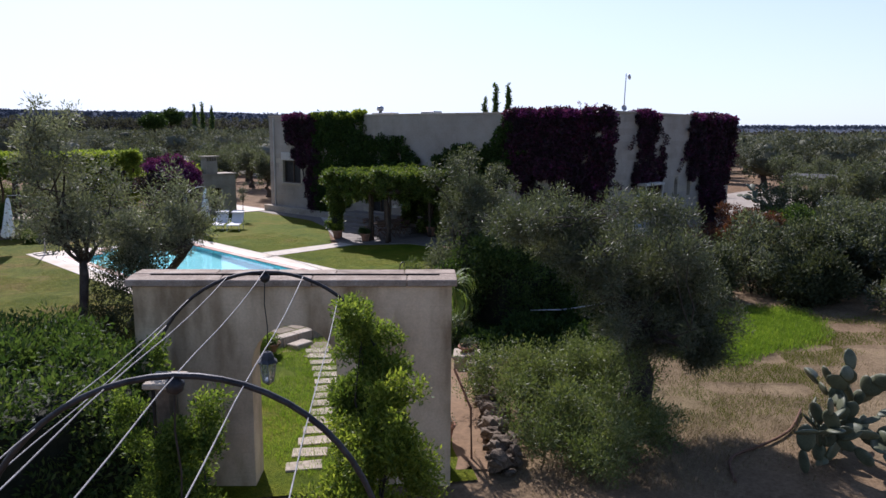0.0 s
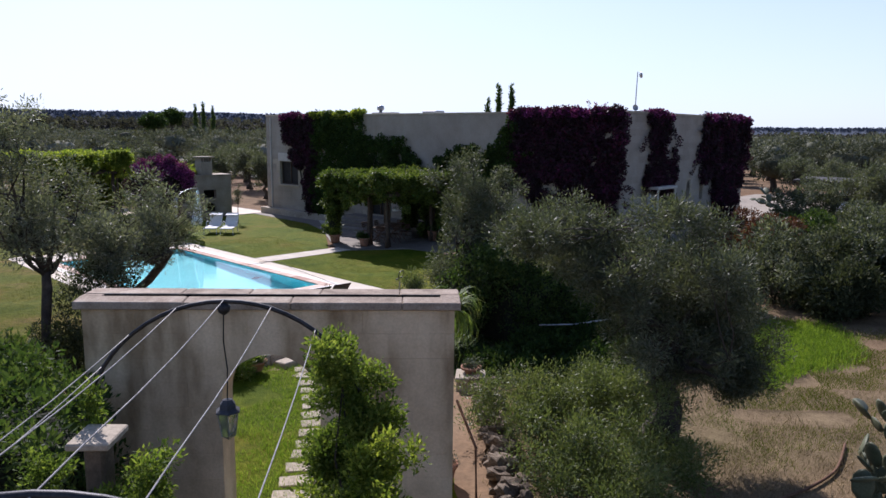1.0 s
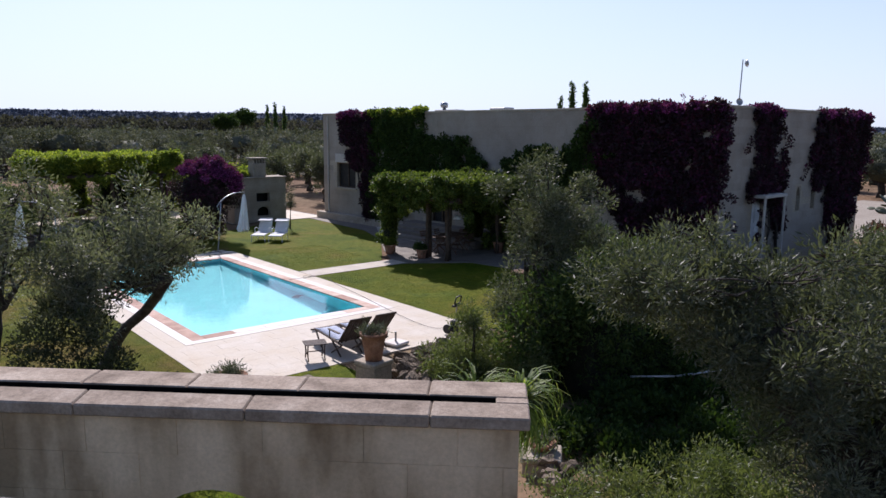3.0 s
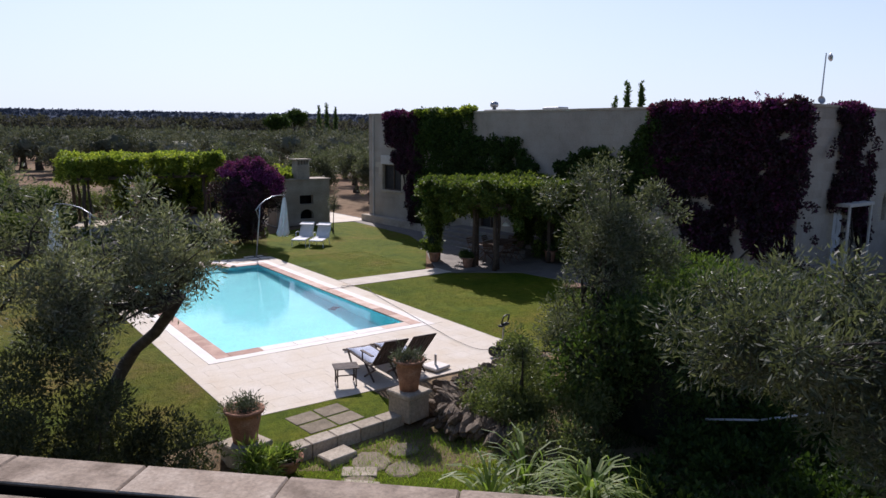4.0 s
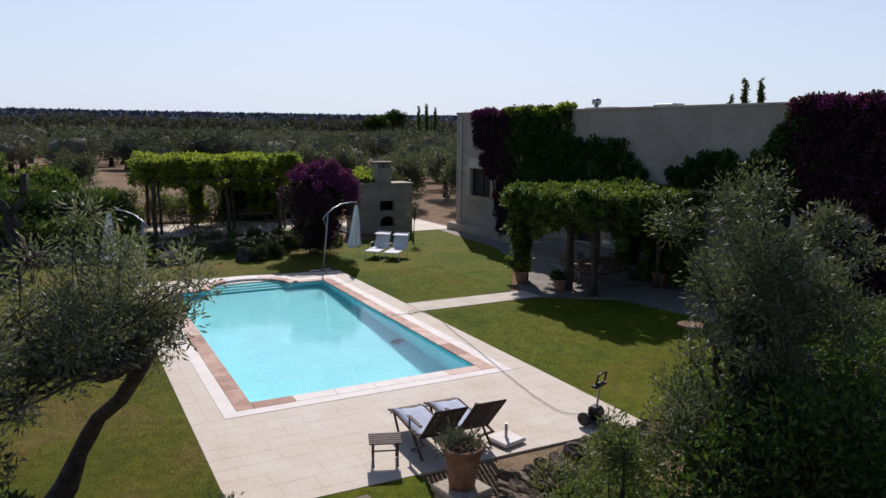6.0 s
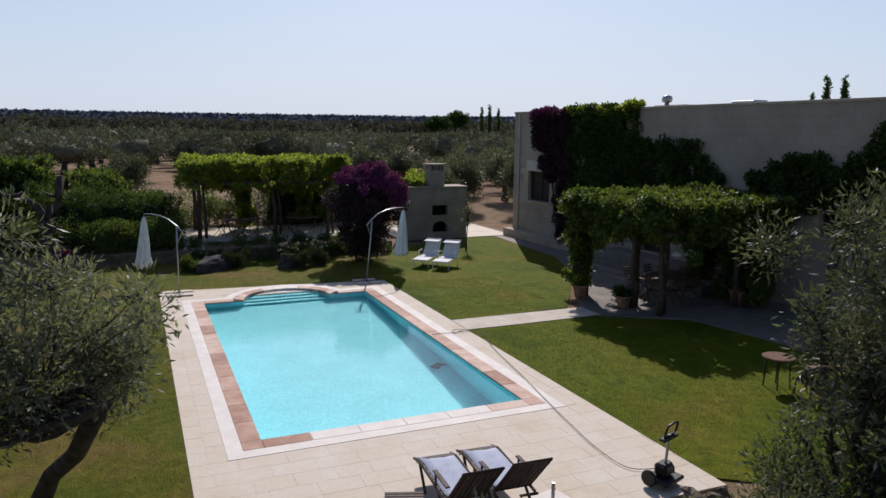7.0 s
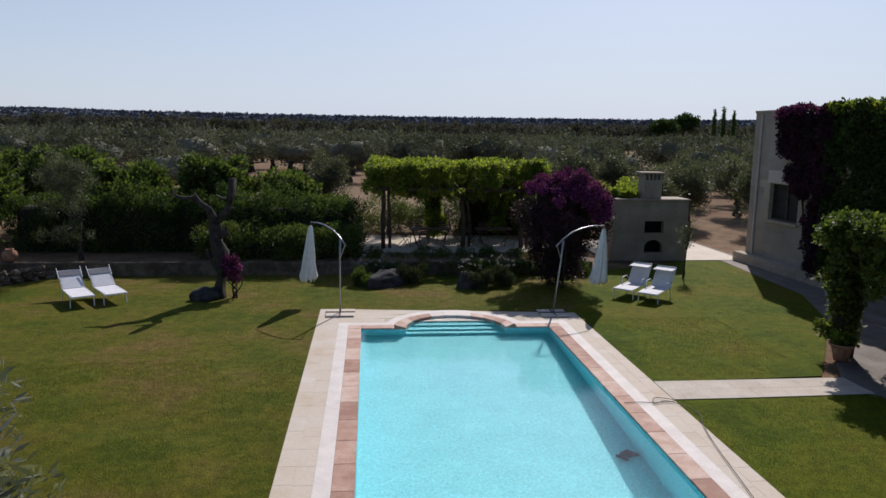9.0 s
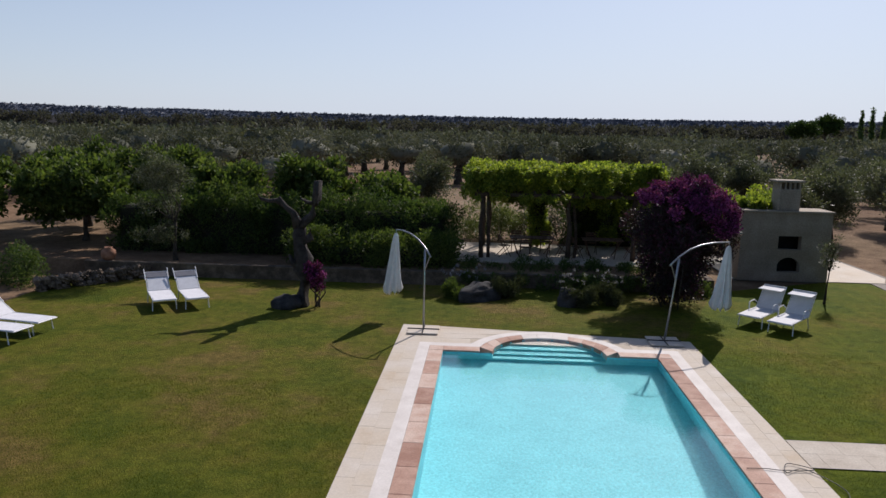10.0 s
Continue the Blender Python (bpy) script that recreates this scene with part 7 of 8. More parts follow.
def slat_lounger(x, y, turn, towel, label):
    """Folding teak lounger: foot towards +y of its own frame."""
    ob = thing("teak_lounger", label, "lounger", pose(x, y, 0.04, 0, 0, turn), "teak loungers by the pool")
    for s in (-0.3, 0.3):
        part("side_rail", Build().tube([(s, -0.55, 0.30), (s, 0.1, 0.36), (s, 0.75, 0.40), (s, 1.0, 0.33)], [0.024] * 4, 6), M["teak"], ob)
        part("leg", bar(Build(), (s, 0.75, 0.4), (s, 0.45, 0.0), 0.022), M["teak"], ob)
        part("leg", bar(Build(), (s, -0.1, 0.34), (s, -0.55, 0.0), 0.022), M["teak"], ob)
        part("leg", bar(Build(), (s, -0.62, 0.3), (s, -0.1, 0.0), 0.022), M["teak"], ob)
        part("armrest", Build().box(s - 0.035, -0.5, 0.56, s + 0.035, 0.05, 0.585, 0.006), M["teak"], ob)
        part("arm_post", bar(Build(), (s, 0.0, 0.36), (s, 0.0, 0.56), 0.018), M["teak"], ob)
        part("back_rail", bar(Build(), (s * 0.93, -0.42, 0.34), (s * 0.93, -1.0, 0.98), 0.022), M["teak"], ob)
    for k in range(9):
        y0 = -0.4 + 0.15 * k
        z = 0.335 + 0.045 * (y0 + 0.4)
        part("slat", Build().box(-0.3, y0 - 0.05, z, 0.3, y0 + 0.05, z + 0.018, 0.004), M["teak"], ob)
    m = Matrix.Translation((0, -0.42, 0.34)) @ Matrix.Rotation(radians(42), 4, "X")
    for k in range(7):
        xx = -0.24 + 0.08 * k
        part("back_slat", Build().box(xx - 0.031, -0.012, 0.02, xx + 0.031, 0.012, 0.86, 0.004), M["teak"], ob, m=m)
    part("top_rail", Build().box(-0.3, -0.016, 0.86, 0.3, 0.016, 0.92, 0.006), M["teak"], ob, m=m)
    if towel:
        b = Build()
        prof = [(-0.46, 0.40), (-0.3, 0.375), (0.0, 0.385), (0.3, 0.40), (0.62, 0.415), (0.85, 0.40), (0.99, 0.34), (1.02, 0.24)]
        for i, (yy, zz) in enumerate(prof):
            for xx in (-0.27, -0.1, 0.1, 0.27):
                b.v.append((xx, yy, zz + 0.008 * math.sin(9 * xx + 5 * yy)))
        for i in range(len(prof) - 1):
            for k in range(3):
                b.f.append((i * 4 + k, i * 4 + k + 1, i * 4 + k + 5, i * 4 + k + 4))
        t = part("towel", b, M["towel"], ob, "pale blue towel", smooth=True)
        md = t.modifiers.new("thick", "SOLIDIFY")
        md.thickness = 0.014
    return ob


slat_lounger(2.88, -2.75, -3, True, "dark teak lounger spread with a pale blue towel")
slat_lounger(3.62, -2.75, -3, True, "dark teak lounger with a folded pale towel")
stool = thing("teak_stool", "small dark teak slatted side table", "side table", pose(1.98, -3.05, 0.04, 0, 0, -20))
for k in range(6):
    part("slat", Build().box(-0.27, -0.21 + 0.075 * k, 0.40, 0.27, -0.15 + 0.075 * k, 0.422, 0.005), M["teak"], stool)
for s in (-0.2, 0.2):
    part("leg", Build().tube([(s, -0.2, 0.4), (s, -0.13, 0.2), (s, -0.2, 0)], 0.018, 6), M["teak"], stool)
    part("leg", Build().tube([(s, 0.2, 0.4), (s, 0.13, 0.2), (s, 0.2, 0)], 0.018, 6), M["teak"], stool)
    part("rail", bar(Build(), (s, -0.14, 0.16), (s, 0.14, 0.16), 0.014), M["teak"], stool)
part("rail", bar(Build(), (-0.2, 0, 0.2), (0.2, 0, 0.2), 0.014), M["teak"], stool)
foot = thing("parasol_foot", "square white concrete parasol foot with a short tube", "parasol foot", pose(4.24, -3.25, 0.04, 0, 0, 12))
part("block", Build().box(-0.26, -0.26, 0, 0.26, 0.26, 0.075, 0.025), M["white"], foot)
part("tube", Build().tube([(0, 0, 0.07), (0, 0, 0.33)], 0.028, 10), M["steel"], foot)
part("knob", bar(Build(), (0, 0, 0.2), (0.07, 0.03, 0.2), 0.012), M["black"], foot)

cart = thing("pool_cleaner_trolley", "black trolley of a pool cleaner with a loop handle", "trolley", pose(6.2, -3.35, 0.04, 0, 0, 20))
part("pole", Build().tube([(0, 0, 0.12), (0.0, -0.05, 0.82)], 0.022, 8), M["steel"], cart)
part("handle", Build().tube([(-0.13, -0.05, 0.80), (0.13, -0.05, 0.80), (0.16, -0.07, 0.86), (0.15, -0.1, 1.0), (0.0, -0.11, 1.03), (-0.15, -0.1, 1.0), (-0.16, -0.07, 0.86), (-0.13, -0.05, 0.80)], 0.02, 8), M["black"], cart, smooth=True)
part("bracket", Build().box(-0.2, -0.1, 0.74, 0.2, 0.02, 0.79, 0.015), M["black"], cart)
part("base", Build().box(-0.25, -0.22, 0.06, 0.25, 0.2, 0.13, 0.02), M["black"], cart)
part("box", Build().box(-0.13, -0.1, 0.131, 0.13, 0.12, 0.34, 0.04), M["black"], cart)
for s in (-0.27, 0.27):
    part("wheel", Build().lathe([(0.02, -0.03), (0.11, -0.03), (0.13, -0.015), (0.13, 0.015), (0.11, 0.03), (0.02, 0.03)], sides=18), M["black"], cart, m=pose(s, 0.1, 0.13, 0, 90, 0))


def cable_on_ground(name, label, pts, r, material, category, z=0.05):
    ob = thing(name, label, category, pose(*pts[0], 0))
    line = []
    for i in range(len(pts) - 1):
        p0, p1, p2, p3 = [Vector((*pts[min(max(k, 0), len(pts) - 1)], 0)) for k in (i - 1, i, i + 1, i + 2)]
        for t in np.linspace(0, 1, 7)[:-1]:
            q = 0.5 * ((2 * p1) + (p2 - p0) * t + (2 * p0 - 5 * p1 + 4 * p2 - p3) * t * t + (3 * p1 - p0 - 3 * p2 + p3) * t ** 3)
            line.append((q.x - pts[0][0], q.y - pts[0][1], z))
    line.append((pts[-1][0] - pts[0][0], pts[-1][1] - pts[0][1], z))
    part("run", Build().tube(line, r, 6), M[material], ob, smooth=True)


cable_on_ground("cleaner_cable", "thin dark cable lying across the paving to the pool cleaner", [(6.35, -3.2), (6.64, -3.0), (6.01, -2.75), (5.96, -1.9), (6.12, -0.8), (6.39, 0.68), (6.62, 1.9), (6.9, 3.6), (7.1, 4.5), (7.28, 5.1), (6.95, 5.75), (6.6, 5.6), (6.75, 5.95), (7.1, 5.75), (6.6, 5.68), (6.3, 5.72), (6.0, 5.7)], 0.007, "black", "cable")
robot = thing("pool_cleaner", "small dark pool cleaning robot on the pool floor", "pool cleaner", pose(5.64, 4.45, -1.15, 0, 0, 35))
part("body", Build().box(-0.14, -0.12, 0.04, 0.14, 0.12, 0.16, 0.04), M["black"], robot)
for s in (-0.2, 0.2):
    part("track", Build().box(s * 0.8 - 0.03, -0.14, 0, s * 0.8 + 0.03, 0.14, 0.10, 0.025), M["black"], robot)


def cantilever_umbrella(x, y, tipx, tipy, label, lean=(0.0, 0.0)):
    """Banana-arm parasol: bent arm from a pole, folded canopy hanging from the tip."""
    ob = thing("cantilever_umbrella", label, "parasol", pose(x, y, 0.035), "parasols at the pool end")
    dx, dy = tipx - x, tipy - y
    L = math.hypot(dx, dy)
    d, s = Vector((dx / L, dy / L, 0)), Vector((-dy / L, dx / L, 0))
    tilt = Vector((lean[0], lean[1], 0))
    L -= tilt.dot(d)
    part("pole", Build().tube([(0, 0, 0), tuple(tilt * 0.75 + Vector((0, 0, 1.65))), tuple(tilt + d * -0.02 + Vector((0, 0, 2.24)))], 0.028, 10), M["steel"], ob, smooth=True)
    arm = [tilt + p + Vector((0, 0, 0.1)) for p in [d * -0.32 + Vector((0, 0, 1.98)), d * -0.05 + Vector((0, 0, 2.17)), d * 0.35 + Vector((0, 0, 2.36)), d * 0.8 + Vector((0, 0, 2.46)), d * 1.25 + Vector((0, 0, 2.49)), d * L + Vector((0, 0, 2.47))]]
    part("arm", Build().tube(arm, [0.024, 0.024, 0.023, 0.022, 0.02, 0.018], 8), M["steel"], ob, smooth=True)
    part("strut", bar(Build(), tuple(tilt + d * -0.28 + Vector((0, 0, 2.1))), tuple(tilt * 0.75 + Vector((0, 0, 1.65))), 0.014), M["steel"], ob)
    part("crank", bar(Build(), tuple(tilt * 0.56 + Vector((0, 0, 1.25))), tuple(tilt * 0.56 + s * 0.16 + Vector((0, 0, 1.2))), 0.01), M["black"], ob)
    part("base_plate", Build().box(-0.42, -0.42, 0.0, 0.42, 0.42, 0.035, 0.012), M["deck"], ob, "pale slabs weighting the cross foot")
    part("foot_bar", Build().box(-0.44, -0.018, 0.036, 0.44, 0.018, 0.058, 0.005), M["black"], ob)
    part("foot_bar", Build().box(-0.018, -0.44, 0.037, 0.018, 0.44, 0.057, 0.005), M["black"], ob)
    b = Build()
    prof = [(0.03, 2.40), (0.065, 2.33), (0.10, 2.1), (0.125, 1.75), (0.155, 1.4), (0.20, 1.0), (0.235, 0.78), (0.205, 0.68)]
    sides = 32
    tip = tilt + d * L
    for k, (r, z) in enumerate(prof):
        for i in range(sides):
            a = 2 * math.pi * i / sides
            f = 1 + 0.30 * math.cos(8 * a + 0.5 * k) * min(1.0, k / 4) + 0.08 * math.sin(3 * a + k)
            sag = 0.07 * math.sin(8 * a) * (1 if k >= 6 else 0)
            b.v.append((tip.x + r * f * math.cos(a) - 0.016 * k, tip.y + r * f * math.sin(a), z + 0.07 + sag))
    for k in range(len(prof) - 1):
        for i in range(sides):
            j = (i + 1) % sides
            b.f.append((k * sides + j, k * sides + i, (k + 1) * sides + i, (k + 1) * sides + j))
    part("canopy", b, M["fabric"], ob, "white canvas canopy, folded and hanging", smooth=True)
    part("hook", bar(Build(), tuple(tip + Vector((0, 0, 2.57))), tuple(tip + Vector((0, 0, 2.46))), 0.012), M["steel"], ob)


cantilever_umbrella(0.0, 13.32, -0.94, 14.67, "closed white cantilever parasol with a bowed grey arm")
cantilever_umbrella(6.4, 13.03, 8.16, 14.1, "closed white cantilever parasol leaning over the lawn", (0.26, 0.05))


def white_lounger(x, y, turn, shade, label, group, back=52):
    """Metal sun lounger with mesh fabric: foot towards -y of its own frame."""
    ob = thing("sun_lounger", label, "sun lounger", pose(x, y, 0.015, 0, 0, turn), group)
    for s in (-0.32, 0.32):
        part("rail", Build().tube([(s, -0.95, 0.33), (s, -0.3, 0.35), (s, 0.42, 0.35)], 0.017, 6), M["frame"], ob)
        part("leg", bar(Build(), (s, -0.75, 0.33), (s * 1.05, -0.8, 0), 0.016), M["frame"], ob)
        part("leg", bar(Build(), (s, 0.3, 0.35), (s * 1.05, 0.42, 0), 0.016), M["frame"], ob)
        if shade:
            part("armrest", Build().tube([(s * 1.05, -0.12, 0.35), (s * 1.08, -0.1, 0.58), (s * 1.08, 0.25, 0.60), (s * 1.05, 0.42, 0.5)], 0.016, 6), M["frame"], ob)
    part("seat", Build().box(-0.31, -0.95, 0.338, 0.31, 0.40, 0.36, 0.008), M["mesh"], ob)
    part("foot_bar", bar(Build(), (-0.32, -0.95, 0.33), (0.32, -0.95, 0.33), 0.016), M["frame"], ob)
    m = Matrix.Translation((0, 0.38, 0.36)) @ Matrix.Rotation(radians(-(90 - back)), 4, "X")
    part("backrest", Build().box(-0.3, -0.012, 0.0, 0.3, 0.012, 0.78, 0.008), M["mesh"], ob, m=m)
    part("back_frame", Build().tube([(-0.32, 0, 0), (-0.32, 0, 0.8), (0.32, 0, 0.8), (0.32, 0, 0)], 0.017, 6), M["frame"], ob, m=m)
    if shade:
        flat = m @ Matrix.Translation((0, 0, 0.74)) @ Matrix.Rotation(radians(94 - back), 4, "X")
        part("sunshade", Build().tube([(-0.33, 0, 0), (-0.33, -0.4, 0), (0.33, -0.4, 0), (0.33, 0, 0)], 0.013, 6).box(-0.32, -0.39, -0.008, 0.32, -0.02, 0.008, 0.004), M["mesh"], ob, "small folding sunshade over the head", m=flat)
    else:
        part("head_rest", Build().box(-0.3, -0.032, 0.54, 0.3, -0.014, 0.77, 0.006), M["shaded_mesh"], ob, "mesh strip at the head, toned grey as shaded", m=m)
        for s in (-0.34, 0.34):
            part("shade_arm", bar(Build(), (s, -0.02, 0.45), (s * 1.02, -0.05, 0.9), 0.013), M["frame"], ob, m=m)
    return ob


white_lounger(9.85, 15.62, -42, True, "white mesh sun lounger with raised back and sunshade", "sun loungers on the lawn")
white_lounger(10.44, 14.95, -42, True, "white mesh sun lounger with raised back and sunshade", "sun loungers on the lawn")
white_lounger(-8.22, 15.2, 32, False, "white mesh sunbed with raised back on the lawn", "sunbeds on the lawn", 36)
white_lounger(-7.4, 15.55, 34, False, "white mesh sunbed with raised back on the lawn", "sunbeds on the lawn", 36)
white_lounger(-10.7, 11.15, 80, False, "white mesh sunbed with raised back on the lawn", "sunbeds on the lawn", 35)
white_lounger(-10.62, 12.0, 80, False, "white mesh sunbed with raised back on the lawn", "sunbeds on the lawn", 35)

# rocks with herbs on the lawn
def rock_bed(x, y, size, seed, herbs, label):
    b = boulder(size, seed, 4, 0.4)
    ob = new("rock", b.mesh("rock", M["rock"], True))
    ob.matrix_basis = pose(x, y, size[2] * 0.35, 0, 0, 20 * seed)
    tagged(ob, label, "rock")
    for k, (hx, hy, r, h, mt, lab) in enumerate(herbs):
        shrub("herb_clump", lab, crown((hx, hy, h * 0.45), (r, r * 0.8, h * 0.5), 16, r * 0.4, R(seed * 10 + k), 0.3), 6500, 0.09, 0.2, mt, 600 + seed * 10 + k, 3, "herb", out=0.5, up=0.9, hollow=0.1)


def flowers(x, y, w, z0, z1, n, seed):
    ob = thing("flower_clump", "pale lilac flowers on thin stalks above the herbs", "flowers", pose(x, y, 0))
    rng = R(seed)
    b = Build()
    cl = []
    for _ in range(n):
        a, c, h = (rng.random() - 0.5) * 2 * w, (rng.random() - 0.5) * 0.7, z0 + (z1 - z0) * rng.random()
        b.tube([(a * 0.8, c * 0.8, 0), (a, c, h)], [0.006, 0.004], 4, cap=False)
        cl.append((a, c, h, 0.045))
    tagged(part("stalk", b, M["hedge"], ob), kind="stuff")
    foliage("blossom", cl, n * 22, 0.034, 0.6, M["flower"], ob, seed, out=0.8, hollow=0.2)


rock_bed(1.5, 17.5, (0.86, 0.5, 0.42), 2, [(0.65, 17.4, 0.45, 0.5, "broad", "low green herb beside a rock"), (2.35, 17.75, 0.6, 0.7, "sage", "rounded dark olive-green herb beside a rock")], "dark grey boulder lying on the lawn")
flowers(0.9, 18.5, 0.8, 0.5, 0.9, 26, 611)
rock_bed(4.35, 17.0, (0.42, 0.36, 0.42), 5, [(4.8, 16.75, 0.5, 0.75, "sage", "rounded green-grey herb at the foot of a rock"), (5.6, 17.2, 0.5, 0.75, "sage", "rounded green-grey herb on the lawn")], "dark grey boulder beside lavender")
flowers(5.1, 17.9, 1.1, 0.6, 1.0, 30, 612)
# low plants, thickened and dark to stand for the wall's shaded face too
shrub("ground_cover", "dark low plants along the edge of the dining terrace", np.vstack([boxed((0.4, 20.2, 0.45), (9.2, 21.0, 0.6), 90, 0.18, R(91)), boxed((0.6, 18.9, 0.0), (9.2, 19.3, 0.45), 90, 0.2, R(92))]), 26000, 0.08, 0.3, "hedge", 695, 8, "ground cover", out=0.5, up=0.5)

# dead tree with a young bougainvillea at its foot
snag = thing("dead_tree", "gnarled dead olive trunk with lopped limbs", "dead tree", pose(-4.05, 15.75, 0))
part("trunk", rough_up(Build().tube([(0.0, 0, -0.1), (0.10, 0, 0.3), (0.17, 0, 0.7), (0.10, 0.02, 1.1), (0.06, 0.02, 1.5), (0.02, 0.05, 1.8), (0.04, 0, 2.15), (0.0, 0, 2.65)], [0.34, 0.22, 0.16, 0.24, 0.27, 0.2, 0.23, 0.17], 18), 0.2, 3.6, 4), M["dead"], snag, smooth=True)
for k, (pts, rr) in enumerate([([(-0.02, 0, 2.5), (-0.2, 0.03, 2.85), (-0.46, 0.05, 3.05), (-0.66, 0.0, 3.32)], [0.17, 0.13, 0.13, 0.10]), ([(-0.6, 0.02, 3.28), (-0.9, 0.05, 3.24), (-1.2, 0.0, 3.26), (-1.29, 0.0, 3.46)], [0.06, 0.045, 0.035, 0.02]), ([(0.06, 0, 2.5), (0.36, 0, 2.85), (0.5, 0.08, 3.3), (0.6, 0.1, 3.85)], [0.17, 0.14, 0.15, 0.10]), ([(0.5, 0.08, 3.15), (0.2, 0.1, 3.22), (0.0, 0.1, 3.35)], [0.09, 0.06, 0.03]), ([(0.08, 0, 2.0), (0.3, 0.08, 2.1), (0.36, 0.1, 2.35)], [0.13, 0.09, 0.04]), ([(0.0, 0, 1.2), (-0.22, -0.1, 1.4), (-0.28, -0.1, 1.6)], [0.13, 0.09, 0.04])]):
    part("limb", rough_up(Build().tube(pts, rr, 10), 0.12, 4.0, k), M["dead"], snag, smooth=True)
ob = new("rock", boulder((0.42, 0.36, 0.32), 9, 3, 0.4).mesh("rock", M["rock"], True))
ob.matrix_basis = pose(-4.35, 15.45, 0.1)
tagged(ob, "dark rock at the foot of the dead tree", "rock")
shrub("bougainvillea", "young magenta bougainvillea at the foot of the dead tree", crown((-3.52, 15.6, 1.0), (0.3, 0.3, 0.5), 16, 0.15, R(71), 0.2), 1900, 0.08, 0.7, "boug_ball", 620, 5, "bougainvillea", out=0.5, up=0.3)

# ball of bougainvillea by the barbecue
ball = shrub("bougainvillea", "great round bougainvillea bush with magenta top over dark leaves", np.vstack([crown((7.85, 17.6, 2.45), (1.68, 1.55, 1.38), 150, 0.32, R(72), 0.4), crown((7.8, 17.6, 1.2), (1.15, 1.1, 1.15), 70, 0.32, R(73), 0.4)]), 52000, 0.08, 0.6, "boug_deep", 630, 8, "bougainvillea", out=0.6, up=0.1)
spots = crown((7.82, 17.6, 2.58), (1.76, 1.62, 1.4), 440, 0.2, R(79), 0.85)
# bracts grow on top; keeping them top and right also paints the lit side
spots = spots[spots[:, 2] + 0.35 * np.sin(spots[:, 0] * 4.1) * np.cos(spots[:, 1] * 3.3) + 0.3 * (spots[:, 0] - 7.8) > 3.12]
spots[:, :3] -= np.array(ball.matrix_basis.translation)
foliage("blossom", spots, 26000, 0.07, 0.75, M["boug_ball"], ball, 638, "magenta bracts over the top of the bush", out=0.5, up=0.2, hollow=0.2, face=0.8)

# ---- barbecue ----
bbq = thing("barbecue", "stone garden barbecue with chimney and arched wood store", "barbecue", pose(11.3, 22.1, 0.03))
openings = [(1.42, 2.28, 1.22, 1.74), (1.45, 2.3, 0.35, 0.92)]
part("front", Build().solid(sorted({0.0, 3.35, 1.42, 1.45, 2.28, 2.3}), sorted({0.0, 0.35, 0.92, 1.22, 1.74, 2.62}), 0.0, 0.3, lambda x, z: any(o[0] < x < o[1] and o[2] < z < o[3] for o in openings)), M["block"], bbq)
mx, rr = 1.875, 0.425
head = []
for sgn in (-1, 1):
    pr = [(mx + sgn * rr, 0.92)] + [(mx + sgn * rr * math.cos(a), 0.55 + 0.37 * math.sin(a)) for a in np.linspace(0, math.pi / 2, 7)]
    n = len(pr)
    head.append(Build().add([(x, 0.02, z) for x, z in pr] + [(x, 0.28, z) for x, z in pr], [tuple(range(n)), tuple(range(2 * n - 1, n - 1, -1))] + [(i, i + n, (i + 1) % n + n, (i + 1) % n) for i in range(n)]))
for h in head:
    part("arch_spandrel", h, M["block"], bbq)
part("back", Build().box(0.0, 1.1, 0, 3.35, 1.3, 2.62), M["block"], bbq)
part("side", Build().box(0.0, 0.302, 0, 0.2, 1.098, 2.62), M["block"], bbq)
part("side", Build().box(3.15, 0.302, 0, 3.35, 1.098, 2.62), M["block"], bbq)
part("firebox", Build().box(0.3, 0.9, 0.1, 3.05, 0.95, 2.5).box(0.3, 0.31, 1.0, 3.05, 0.89, 1.1), M["dark"], bbq, "near-black firebox")
part("top_slab", Build().box(-0.06, -0.06, 2.62, 3.41, 1.36, 2.70, 0.012), M["block"], bbq)
part("chimney", Build().box(1.34, 0.12, 2.70, 2.14, 0.85, 3.5, 0.02), M["block"], bbq, "square stone chimney")
for k in range(5):
    part("chimney_tooth", Build().box(1.36 + 0.175 * k, 0.14, 3.5, 1.42 + 0.175 * k, 0.83, 3.76), M["block"], bbq)
part("chimney_cap", Build().box(1.22, 0.06, 3.76, 2.26, 0.91, 3.84, 0.012), M["block"], bbq)
shrub("creeper", "yellow-green creeper spread over the barbecue roof", crown((12.0, 22.9, 2.85), (0.85, 0.5, 0.12), 20, 0.16, R(74), 0.3), 3000, 0.12, 0.8, "vine", 640, 0, "creeper", out=0.4, up=0.6)
shrub("hedge", "dark evergreen screen behind the dining terrace", boxed((5.3, 26.6, 0.5), (9.6, 27.2, 3.3), 150, 0.3, R(94)), 26000, 0.1, 0.4, "hedge", 648, 6, "hedge", core=((5.4, 26.7, 0.4), (9.5, 27.1, 3.1)), out=0.5, up=0.4)
shrub("hedge", "bright hedge behind the barbecue", boxed((9.9, 26.5, 0.6), (14.5, 28.2, 2.6), 70, 0.4, R(75)), 14000, 0.14, 0.5, "vine", 645, 6, "hedge", out=0.5, up=0.4)
olive_tree("young_tree", "thin young tree with few leaves by the terrace", (12.9, 18.4, 0.0), (12.98, 18.4, 1.2), crown((12.95, 18.4, 1.75), (0.4, 0.35, 0.65), 10, 0.22, R(76), 0.2), 0.035, 900, 650, limbs=6, category="young tree")

